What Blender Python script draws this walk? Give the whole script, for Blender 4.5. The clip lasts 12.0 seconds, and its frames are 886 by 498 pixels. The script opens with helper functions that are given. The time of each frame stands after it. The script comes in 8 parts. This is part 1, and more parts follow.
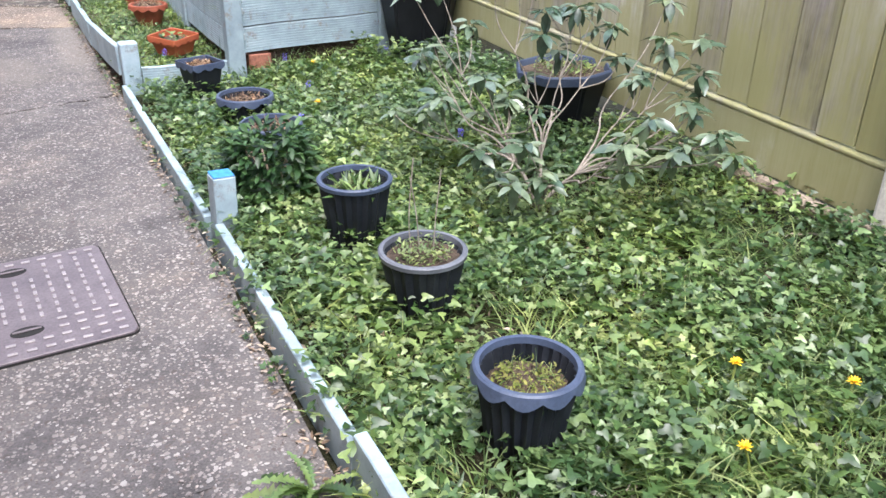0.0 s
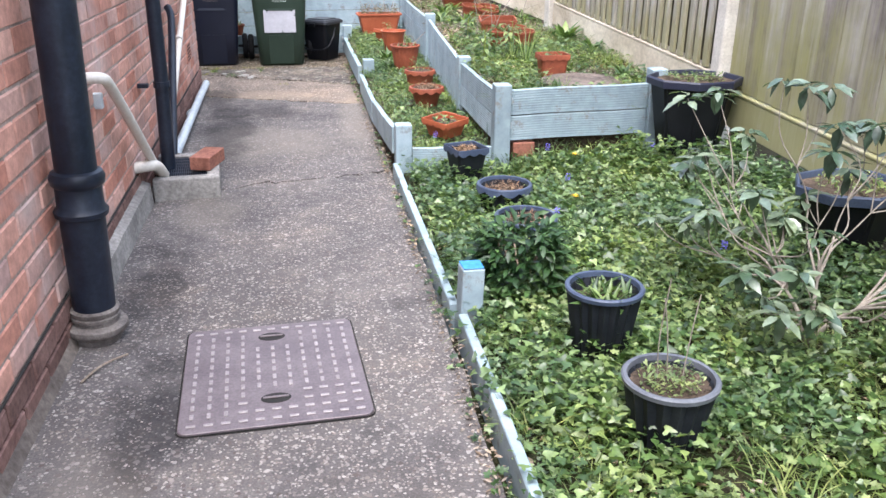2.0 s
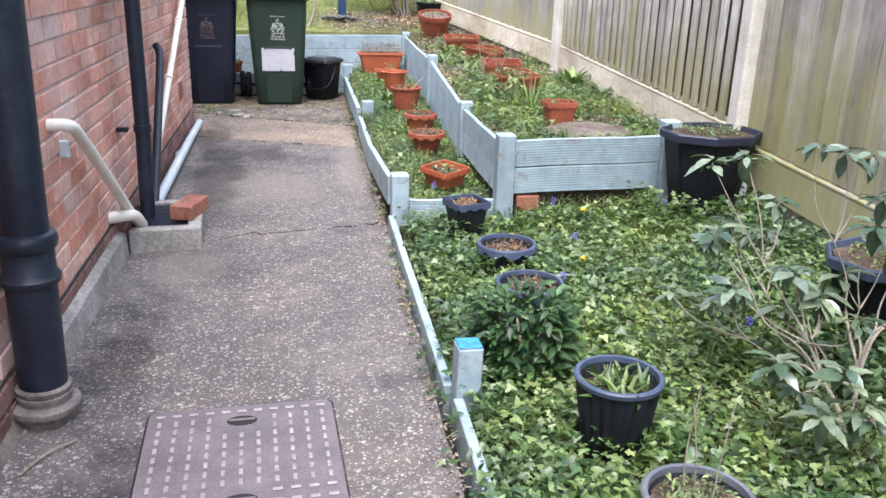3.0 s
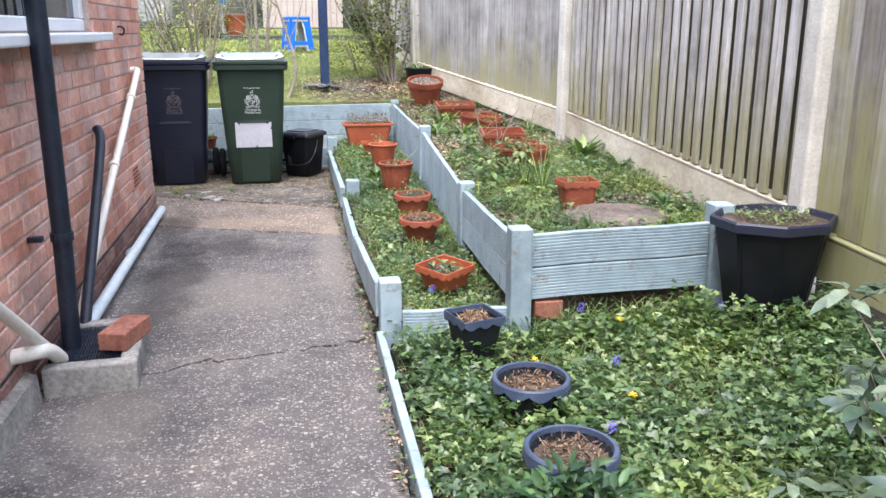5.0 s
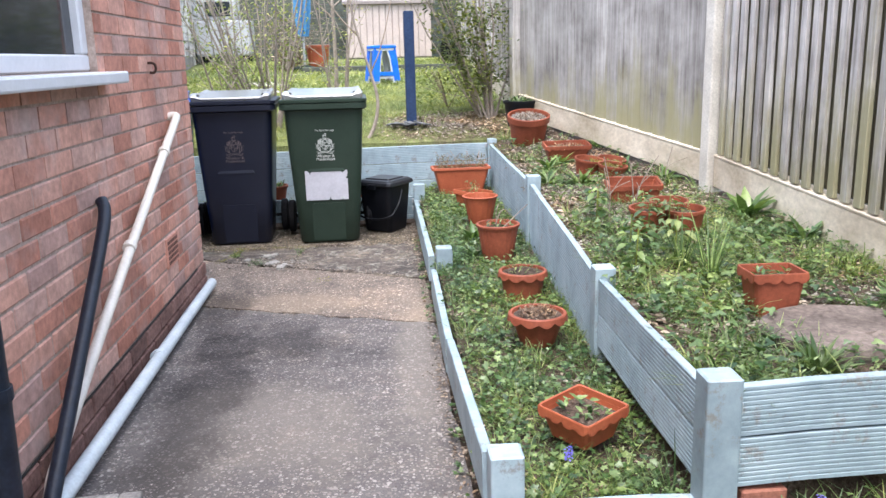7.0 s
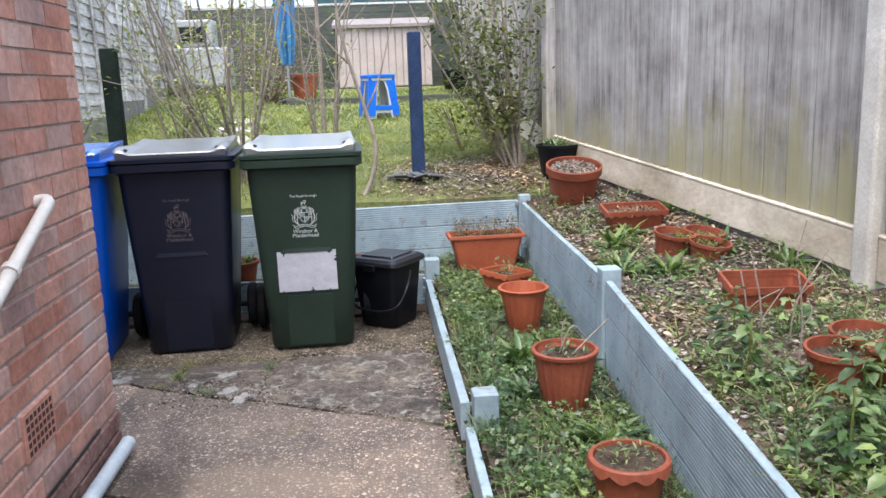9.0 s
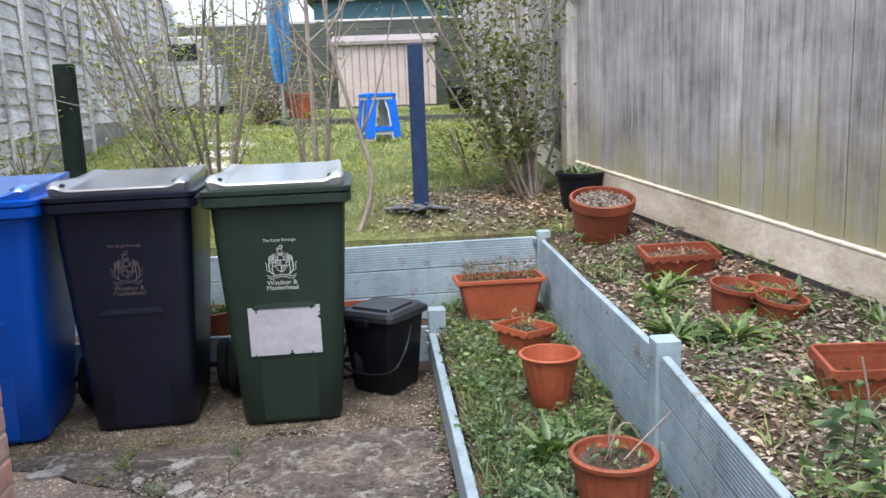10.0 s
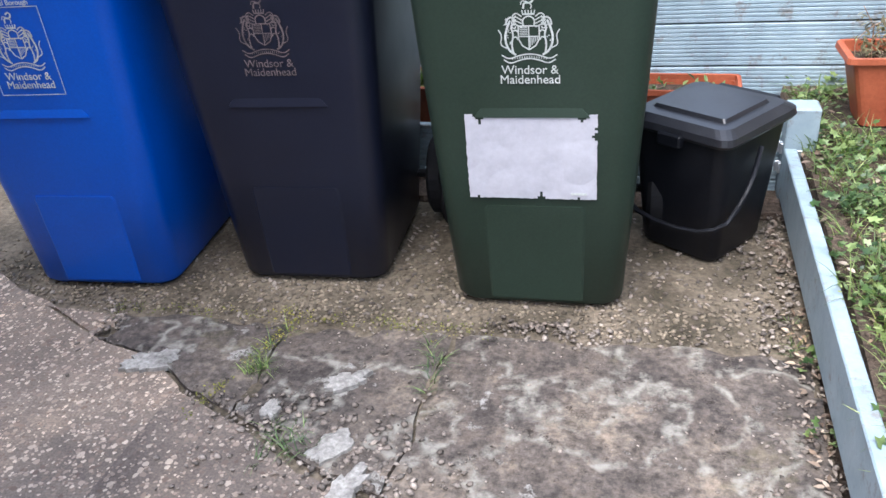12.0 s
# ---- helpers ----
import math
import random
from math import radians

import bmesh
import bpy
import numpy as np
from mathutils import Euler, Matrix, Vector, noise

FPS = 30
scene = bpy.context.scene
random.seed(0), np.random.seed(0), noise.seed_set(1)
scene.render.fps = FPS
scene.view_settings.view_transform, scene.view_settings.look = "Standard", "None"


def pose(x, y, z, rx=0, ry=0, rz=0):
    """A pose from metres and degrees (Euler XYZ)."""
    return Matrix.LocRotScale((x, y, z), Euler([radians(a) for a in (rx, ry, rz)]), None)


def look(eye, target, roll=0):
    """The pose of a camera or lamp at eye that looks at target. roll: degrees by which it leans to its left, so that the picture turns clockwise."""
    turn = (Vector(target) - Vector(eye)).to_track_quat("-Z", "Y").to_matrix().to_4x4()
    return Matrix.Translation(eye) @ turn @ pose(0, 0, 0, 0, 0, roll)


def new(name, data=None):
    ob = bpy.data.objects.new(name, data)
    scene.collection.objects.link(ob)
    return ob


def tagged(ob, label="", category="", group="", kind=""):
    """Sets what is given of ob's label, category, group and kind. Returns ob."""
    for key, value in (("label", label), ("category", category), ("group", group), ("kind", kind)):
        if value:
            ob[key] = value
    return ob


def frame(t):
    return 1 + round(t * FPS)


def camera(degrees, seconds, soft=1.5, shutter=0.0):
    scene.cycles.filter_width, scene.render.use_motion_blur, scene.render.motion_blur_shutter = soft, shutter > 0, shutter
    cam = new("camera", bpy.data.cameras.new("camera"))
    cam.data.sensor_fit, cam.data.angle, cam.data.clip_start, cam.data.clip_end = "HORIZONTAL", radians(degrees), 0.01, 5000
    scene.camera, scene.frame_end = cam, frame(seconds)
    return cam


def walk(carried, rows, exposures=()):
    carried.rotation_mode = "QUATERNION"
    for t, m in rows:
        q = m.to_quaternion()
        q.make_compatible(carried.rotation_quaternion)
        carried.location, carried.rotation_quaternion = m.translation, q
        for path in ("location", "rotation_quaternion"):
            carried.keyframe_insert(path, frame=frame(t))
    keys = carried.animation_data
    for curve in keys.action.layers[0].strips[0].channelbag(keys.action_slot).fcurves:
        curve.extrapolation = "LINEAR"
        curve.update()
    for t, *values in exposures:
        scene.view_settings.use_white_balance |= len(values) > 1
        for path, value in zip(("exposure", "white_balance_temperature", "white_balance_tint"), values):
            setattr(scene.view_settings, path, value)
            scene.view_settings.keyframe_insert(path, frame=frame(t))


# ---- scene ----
cam = camera(56.7, 12.0)
# seconds, eye, target, roll
PATH = [
    (0, (0.299, 0.649, 1.193), (1.114, 2.242, 0.301), 1.1),
    (0.5, (0.308, 0.647, 1.166), (0.973, 2.199, 0.095), -2.2),
    (1, (0.303, 0.622, 1.186), (0.678, 2.277, 0.127), -2.7),
    (1.5, (0.274, 0.622, 1.219), (0.556, 2.364, 0.279), -3.5),
    (2, (0.318, 0.753, 1.243), (0.599, 2.592, 0.51), 0.6),
    (2.5, (0.38, 0.898, 1.254), (0.660, 2.76, 0.581), 2.0),
    (3, (0.378, 1.05, 1.253), (0.660, 2.918, 0.599), 1.7),
    (3.5, (0.4, 1.187, 1.245), (0.706, 3.057, 0.604), 1.9),
    (5.5, (0.492, 2.15, 1.23), (0.788, 4.065, 0.733), -0.2),
    (6, (0.508, 2.445, 1.229), (0.801, 4.359, 0.729), -0.1),
    (6.5, (0.511, 2.772, 1.23), (0.704, 4.702, 0.744), -0.9),
    (6.7, (0.518, 2.890, 1.231), (0.604, 4.837, 0.782), -1.4),
    (8.3, (0.456, 4.212, 1.29), (0.581, 6.143, 0.784), -1.5),
    (8.5, (0.448, 4.352, 1.285), (0.574, 6.299, 0.846), -1.5),
    (9, (0.446, 4.725, 1.294), (0.551, 6.682, 0.897), -2.0),
    (9.5, (0.476, 5.104, 1.291), (0.598, 7.062, 0.906), -2.3),
    (10, (0.481, 5.46, 1.295), (0.577, 7.427, 0.942), -2.2),
    (10.5, (0.477, 5.858, 1.250), (0.377, 7.826, 0.908), -2.8),
    (11, (0.45, 6.281, 1.22), (0.226, 8.208, 0.733), -2.9),
    (11.5, (0.397, 6.656, 1.178), (0.108, 8.451, 0.346), -3.1),
    (12, (0.293, 7.06, 1.132), (-0.236, 8.722, 0.154), -4.9),
]
walk(cam, [(t, look(e, g, r)) for t, e, g, r in PATH], [(0, 2.55, 5880, 11), (6.5, 2.36, 5880, 11), (8.5, 2.14, 5880, 11), (9.5, 1.86, 5880, 11), (11, 2.0, 5780, 11), (12, 2.46, 5680, 11)])

# ---- world and light: bright overcast sky ----
world = bpy.data.worlds.new("sky")
scene.world = world
world.use_nodes = True
wn = world.node_tree.nodes
sky = wn.new("ShaderNodeTexSky")
sky.sky_type = "NISHITA"
sky.sun_disc = False
sky.sun_elevation, sky.sun_rotation = radians(66), radians(196)
sky.air_density, sky.dust_density, sky.ozone_density = 1.0, 6.0, 1.0
wn["Background"].inputs["Strength"].default_value = 0.15
veil = wn.new("ShaderNodeMix")          # cloud veil over the blue
veil.data_type = "RGBA"
veil.inputs[0].default_value = 0.52
veil.inputs[7].default_value = (2.70, 2.80, 2.94, 1)
world.node_tree.links.new(sky.outputs["Color"], veil.inputs[6])
world.node_tree.links.new(veil.outputs[2], wn["Background"].inputs["Color"])
sun_data = bpy.data.lights.new("sun", "SUN")
sun_data.energy, sun_data.angle, sun_data.color = 0.5, radians(30), (1.0, 0.97, 0.93)
sun = new("sun", sun_data)
sun.matrix_world = look((0, 0, 0), (0.11, 0.38, -0.92)) @ pose(0, 0, 0)


# ---- materials ----
def nodes(name):
    m = bpy.data.materials.new(name)
    m.use_nodes = True
    t = m.node_tree
    return m, t.nodes, t.links, t.nodes["Principled BSDF"]


def ramp(n, stops):
    r = n.new("ShaderNodeValToRGB")
    e = r.color_ramp.elements
    while len(e) < len(stops):
        e.new(0.5)
    for i, (p, c) in enumerate(stops):
        e[i].position = p
        e[i].color = (*c, 1) if len(c) == 3 else c
    return r


def mix(n, l, a, b, f, mode="MIX"):
    x = n.new("ShaderNodeMix")
    x.data_type, x.blend_type = "RGBA", mode
    for sock, v in ((x.inputs[0], f), (x.inputs[6], a), (x.inputs[7], b)):
        if hasattr(v, "is_linked"):
            l.new(v, sock)
        elif isinstance(v, tuple):
            sock.default_value = (*v, 1)
        else:
            sock.default_value = v
    return x.outputs[2]


def noise_tex(n, l, scale, detail=4, rough=0.6, vec=None, stretch=None):
    x = n.new("ShaderNodeTexNoise")
    x.inputs["Scale"].default_value, x.inputs["Detail"].default_value, x.inputs["Roughness"].default_value = scale, detail, rough
    c = vec
    if c is None:
        c = n.new("ShaderNodeTexCoord").outputs["Object"]
    if stretch:
        mp = n.new("ShaderNodeMapping")
        mp.inputs["Scale"].default_value = stretch
        l.new(c, mp.inputs["Vector"])
        c = mp.outputs["Vector"]
    l.new(c, x.inputs["Vector"])
    return x


def bump(n, l, height, bsdf, strength=0.3, dist=0.01):
    b = n.new("ShaderNodeBump")
    b.inputs["Strength"].default_value, b.inputs["Distance"].default_value = strength, dist
    l.new(height, b.inputs["Height"])
    l.new(b.outputs["Normal"], bsdf.inputs["Normal"])


def world_pos(n):
    return n.new("ShaderNodeNewGeometry").outputs["Position"]


def mottled(name, c1, c2, scale, rough=0.6, fine=60.0, fine_amt=0.25, bump_s=0.2, bump_d=0.004, stretch=None, spec=0.5, random_by=None, rand_amt=0.3, metal=0.0, coat=0.0):
    """Two colours mottled at a coarse scale, with fine grain, wear in the gloss and relief; random_by varies pieces."""
    m, n, l, b = nodes(name)
    p = world_pos(n) if random_by != "local" else None
    a = noise_tex(n, l, scale, 5, 0.65, p, stretch)
    f = noise_tex(n, l, fine, 3, 0.7, p, stretch)
    r = ramp(n, [(0.32, c1), (0.68, c2)])
    l.new(a.outputs["Fac"], r.inputs[0])
    g = ramp(n, [(0.3, (1 - fine_amt,) * 3), (0.7, (1 + fine_amt,) * 3)])
    l.new(f.outputs["Fac"], g.inputs[0])
    c = mix(n, l, r.outputs[0], g.outputs[0], 1.0, "MULTIPLY")
    if random_by in ("object", "island"):
        src = n.new("ShaderNodeObjectInfo").outputs["Random"] if random_by == "object" else n.new("ShaderNodeNewGeometry").outputs["Random Per Island"]
        rr = ramp(n, [(0.0, (1 - rand_amt,) * 3), (1.0, (1 + rand_amt,) * 3)])
        l.new(src, rr.inputs[0])
        c = mix(n, l, c, rr.outputs[0], 1.0, "MULTIPLY")
    l.new(c, b.inputs["Base Color"])
    mr = n.new("ShaderNodeMapRange")
    mr.inputs["To Min"].default_value, mr.inputs["To Max"].default_value = max(0.05, rough - 0.12), min(1, rough + 0.12)
    l.new(a.outputs["Fac"], mr.inputs["Value"])
    l.new(mr.outputs[0], b.inputs["Roughness"])
    b.inputs["Specular IOR Level"].default_value = spec
    b.inputs["Metallic"].default_value = metal
    b.inputs["Coat Weight"].default_value = coat
    b.inputs["Coat IOR"].default_value = 1.9
    b.inputs["Coat Roughness"].default_value = 0.24
    bump(n, l, f.outputs["Fac"], b, bump_s, bump_d)
    return m


def blot(n, l, p, wob, cx, cy, rx, ry):
    """1 inside a ragged patch of the plan, 0 outside."""
    mp = n.new("ShaderNodeMapping")
    mp.vector_type = "TEXTURE"
    mp.inputs["Location"].default_value = (cx, cy, 0)
    mp.inputs["Scale"].default_value = (rx, ry, 1)
    l.new(p, mp.inputs["Vector"])
    ln = n.new("ShaderNodeVectorMath")
    ln.operation = "LENGTH"
    l.new(mp.outputs[0], ln.inputs[0])
    ad = n.new("ShaderNodeMath")
    ad.operation = "MULTIPLY_ADD"
    ad.inputs[1].default_value = 2.6
    l.new(wob, ad.inputs[0])
    l.new(ln.outputs["Value"], ad.inputs[2])
    mr = n.new("ShaderNodeMapRange")
    mr.inputs["From Min"].default_value, mr.inputs["From Max"].default_value = 2.55, 1.85
    l.new(ad.outputs[0], mr.inputs["Value"])
    return mr.outputs[0]


def aggregate_mat(name="path_concrete", tint=(1, 1, 1)):
    """Worn exposed-aggregate concrete: pale and brown pebbles in grey cement, with soot, damp and sandy patches."""
    m, n, l, b = nodes(name)
    p = world_pos(n)
    warp = noise_tex(n, l, 70, 2, 0.6, p)
    wv = n.new("ShaderNodeVectorMath")
    wv.operation = "MULTIPLY_ADD"
    wv.inputs[1].default_value = (0.012, 0.012, 0.0)
    l.new(warp.outputs["Color"], wv.inputs[0])
    l.new(p, wv.inputs[2])
    flat = n.new("ShaderNodeVectorMath")
    flat.operation = "MULTIPLY"
    flat.inputs[1].default_value = (1, 1, 0)
    l.new(wv.outputs[0], flat.inputs[0])
    v = n.new("ShaderNodeTexVoronoi")
    v.inputs["Scale"].default_value = 105
    l.new(flat.outputs[0], v.inputs["Vector"])
    v2 = n.new("ShaderNodeTexVoronoi")
    v2.inputs["Scale"].default_value = 62
    l.new(flat.outputs[0], v2.inputs["Vector"])
    big = noise_tex(n, l, 1.6, 6, 0.65, p)
    mid = noise_tex(n, l, 9, 5, 0.7, p)
    fine = noise_tex(n, l, 180, 3, 0.7, p)
    cem = ramp(n, [(0.3, (0.068, 0.061, 0.059)), (0.5, (0.112, 0.102, 0.098)), (0.70, (0.185, 0.167, 0.155))])
    l.new(mix(n, l, big.outputs["Fac"], mid.outputs["Fac"], 0.4), cem.inputs[0])
    fg = ramp(n, [(0.3, (0.65,) * 3), (0.7, (1.35,) * 3)])
    l.new(fine.outputs["Fac"], fg.inputs[0])
    cement = mix(n, l, cem.outputs[0], fg.outputs[0], 1.0, "MULTIPLY")

    def pebbles(vor, size, keep, base):
        sep = n.new("ShaderNodeSeparateColor")
        l.new(vor.outputs["Color"], sep.inputs[0])
        lim = n.new("ShaderNodeMath")
        lim.operation = "MULTIPLY_ADD"
        lim.inputs[1].default_value, lim.inputs[2].default_value = 0.22, size - 0.11
        l.new(sep.outputs[2], lim.inputs[0])
        inside = n.new("ShaderNodeMath")
        inside.operation = "LESS_THAN"
        l.new(vor.outputs["Distance"], inside.inputs[0])
        l.new(lim.outputs[0], inside.inputs[1])
        some = n.new("ShaderNodeMath")
        some.operation = "GREATER_THAN"
        some.inputs[1].default_value = keep
        l.new(sep.outputs[0], some.inputs[0])
        both = n.new("ShaderNodeMath")
        both.operation = "MULTIPLY"
        l.new(inside.outputs[0], both.inputs[0])
        l.new(some.outputs[0], both.inputs[1])
        tone = ramp(n, [(0.0, (0.09, 0.073, 0.067)), (0.35, (0.18, 0.156, 0.144)), (0.7, (0.255, 0.228, 0.212)), (1.0, (0.37, 0.345, 0.32))])
        l.new(sep.outputs[1], tone.inputs[0])
        return mix(n, l, base, tone.outputs[0], both.outputs[0]), both.outputs[0]

    c, h1 = pebbles(v, 0.42, 0.30, cement)
    c, h2 = pebbles(v2, 0.36, 0.52, c)
    stain = noise_tex(n, l, 1.9, 6, 0.75, p)
    sr = ramp(n, [(0.36, (0.45, 0.45, 0.46)), (0.46, (0.82, 0.82, 0.82)), (0.56, (0.97, 0.95, 0.92)), (0.66, (1.4, 1.32, 1.2))])
    l.new(stain.outputs["Fac"], sr.inputs[0])
    c = mix(n, l, c, sr.outputs[0], 0.8, "MULTIPLY")
    wob = noise_tex(n, l, 3.2, 6, 0.72, p).outputs["Fac"]
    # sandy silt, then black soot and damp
    for cx, cy, rx, ry in ((0.0, 5.75, 0.45, 0.42), (-0.22, 4.45, 0.16, 0.30), (-0.30, 2.15, 0.16, 0.45), (-0.10, 7.25, 0.4, 0.18), (0.55, 6.4, 0.10, 0.9)):
        f = blot(n, l, p, wob, cx, cy, rx, ry)
        c = mix(n, l, c, mix(n, l, c, (0.235, 0.205, 0.17), 0.38), f)
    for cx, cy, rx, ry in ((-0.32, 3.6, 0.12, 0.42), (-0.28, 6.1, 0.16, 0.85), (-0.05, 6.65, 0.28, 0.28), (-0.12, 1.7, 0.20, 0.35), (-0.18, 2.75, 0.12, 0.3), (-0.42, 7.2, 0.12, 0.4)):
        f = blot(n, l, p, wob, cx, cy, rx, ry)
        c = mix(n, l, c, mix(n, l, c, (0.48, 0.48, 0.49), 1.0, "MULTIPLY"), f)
    c = mix(n, l, c, tint, 1.0, "MULTIPLY")
    l.new(c, b.inputs["Base Color"])
    b.inputs["Roughness"].default_value = 0.8
    b.inputs["Specular IOR Level"].default_value = 0.3
    hh = mix(n, l, mix(n, l, fine.outputs["Fac"], h1, 0.5), h2, 0.35)
    bump(n, l, hh, b, 0.55, 0.004)
    return m


def turf_mat():
    """Thin spring turf, worn to bare brown soil under the shrub by the fence."""
    m, n, l, b = nodes("thin_turf")
    p = world_pos(n)
    a = noise_tex(n, l, 3.0, 5, 0.65, p)
    f = noise_tex(n, l, 60, 4, 0.7, p)
    green = ramp(n, [(0.32, (0.12, 0.14, 0.048)), (0.68, (0.21, 0.23, 0.088))])
    l.new(a.outputs["Fac"], green.inputs[0])
    brown = ramp(n, [(0.32, (0.045, 0.033, 0.024)), (0.68, (0.14, 0.105, 0.078))])
    l.new(noise_tex(n, l, 7, 5, 0.7, p).outputs["Fac"], brown.inputs[0])
    worn = blot(n, l, p, noise_tex(n, l, 5, 6, 0.75, p).outputs["Fac"], 1.05, 10.38, 0.85, 0.62)
    c = mix(n, l, green.outputs[0], brown.outputs[0], worn)
    g = ramp(n, [(0.3, (0.6,) * 3), (0.7, (1.4,) * 3)])
    l.new(f.outputs["Fac"], g.inputs[0])
    l.new(mix(n, l, c, g.outputs[0], 1.0, "MULTIPLY"), b.inputs["Base Color"])
    b.inputs["Roughness"].default_value = 0.95
    b.inputs["Specular IOR Level"].default_value = 0.2
    bump(n, l, f.outputs["Fac"], b, 0.8, 0.02)
    return m


def slab_mat():
    """Smooth worn paving, dark grey-brown, with pale lichen rings, chips and mossy patches."""
    m, n, l, b = nodes("worn_slab")
    p = world_pos(n)
    a = noise_tex(n, l, 2.6, 6, 0.7, p)
    f = noise_tex(n, l, 55, 5, 0.75, p)
    base = ramp(n, [(0.34, (0.040, 0.034, 0.030)), (0.46, (0.078, 0.066, 0.057)), (0.56, (0.112, 0.094, 0.078)), (0.66, (0.165, 0.137, 0.108))])
    l.new(a.outputs["Fac"], base.inputs[0])
    g = ramp(n, [(0.32, (0.45,) * 3), (0.68, (1.6,) * 3)])
    l.new(f.outputs["Fac"], g.inputs[0])
    c = mix(n, l, base.outputs[0], g.outputs[0], 1.0, "MULTIPLY")
    sc = noise_tex(n, l, 17, 6, 0.75, p)
    sg = ramp(n, [(0.36, (0.55, 0.54, 0.53)), (0.5, (1.0, 1.0, 1.0)), (0.62, (1.35, 1.3, 1.22))])
    l.new(sc.outputs["Fac"], sg.inputs[0])
    c = mix(n, l, c, sg.outputs[0], 1.0, "MULTIPLY")
    lich = noise_tex(n, l, 4.5, 3, 0.5, p)
    lr = ramp(n, [(0.475, (0, 0, 0)), (0.50, (0.9,) * 3), (0.515, (0.9,) * 3), (0.54, (0, 0, 0))])
    l.new(lich.outputs["Fac"], lr.inputs[0])
    brk = noise_tex(n, l, 22, 4, 0.7, p)
    br = ramp(n, [(0.42, (0, 0, 0)), (0.62, (1, 1, 1))])
    l.new(brk.outputs["Fac"], br.inputs[0])
    c = mix(n, l, c, (0.30, 0.285, 0.24), mix(n, l, lr.outputs[0], br.outputs[0], 1.0, "MULTIPLY"))
    spot = noise_tex(n, l, 6.5, 5, 0.75, p)
    sr = ramp(n, [(0.61, (0, 0, 0)), (0.66, (0.9,) * 3)])
    l.new(spot.outputs["Fac"], sr.inputs[0])
    c = mix(n, l, c, (0.38, 0.365, 0.33), sr.outputs[0])
    moss = noise_tex(n, l, 3.4, 5, 0.7, p)
    mr = ramp(n, [(0.60, (0, 0, 0)), (0.72, (0.55,) * 3)])
    l.new(moss.outputs["Fac"], mr.inputs[0])
    c = mix(n, l, c, (0.12, 0.108, 0.045), mr.outputs[0])
    pit = noise_tex(n, l, 13, 5, 0.8, p)
    pr = ramp(n, [(0.60, (1, 1, 1)), (0.66, (0.30, 0.28, 0.26))])
    l.new(pit.outputs["Fac"], pr.inputs[0])
    c = mix(n, l, c, pr.outputs[0], 1.0, "MULTIPLY")
    l.new(c, b.inputs["Base Color"])
    b.inputs["Roughness"].default_value = 0.85
    b.inputs["Specular IOR Level"].default_value = 0.3
    bump(n, l, f.outputs["Fac"], b, 0.5, 0.006)
    return m


def leaf_mat(name, c1, c2, c3, rough=0.5, trans=0.3, spec=0.4):
    m, n, l, b = nodes(name)
    rnd = n.new("ShaderNodeNewGeometry").outputs["Random Per Island"]
    r = ramp(n, [(0.0, c1), (0.5, c2), (0.88, c3), (1.0, tuple(x * 1.35 for x in c3))])
    l.new(rnd, r.inputs[0])
    f = noise_tex(n, l, 45, 3, 0.6, world_pos(n))
    g = ramp(n, [(0.3, (0.72,) * 3), (0.7, (1.25,) * 3)])
    l.new(f.outputs["Fac"], g.inputs[0])
    c = mix(n, l, r.outputs[0], g.outputs[0], 1.0, "MULTIPLY")
    pt = noise_tex(n, l, 2.2, 4, 0.6, world_pos(n))
    pr = ramp(n, [(0.35, (0.66, 0.74, 0.86)), (0.5, (1.0, 1.0, 1.0)), (0.65, (1.32, 1.2, 0.98))])
    l.new(pt.outputs["Fac"], pr.inputs[0])
    c = mix(n, l, c, pr.outputs[0], 1.0, "MULTIPLY")
    l.new(c, b.inputs["Base Color"])
    b.inputs["Roughness"].default_value = rough
    b.inputs["Specular IOR Level"].default_value = spec
    t = n.new("ShaderNodeBsdfTranslucent")
    tc = mix(n, l, c, (1.2, 1.3, 0.65), 1.0, "MULTIPLY")
    l.new(tc, t.inputs["Color"])
    s = n.new("ShaderNodeMixShader")
    s.inputs[0].default_value = trans
    l.new(b.outputs[0], s.inputs[1])
    l.new(t.outputs[0], s.inputs[2])
    l.new(s.outputs[0], n["Material Output"].inputs["Surface"])
    return m


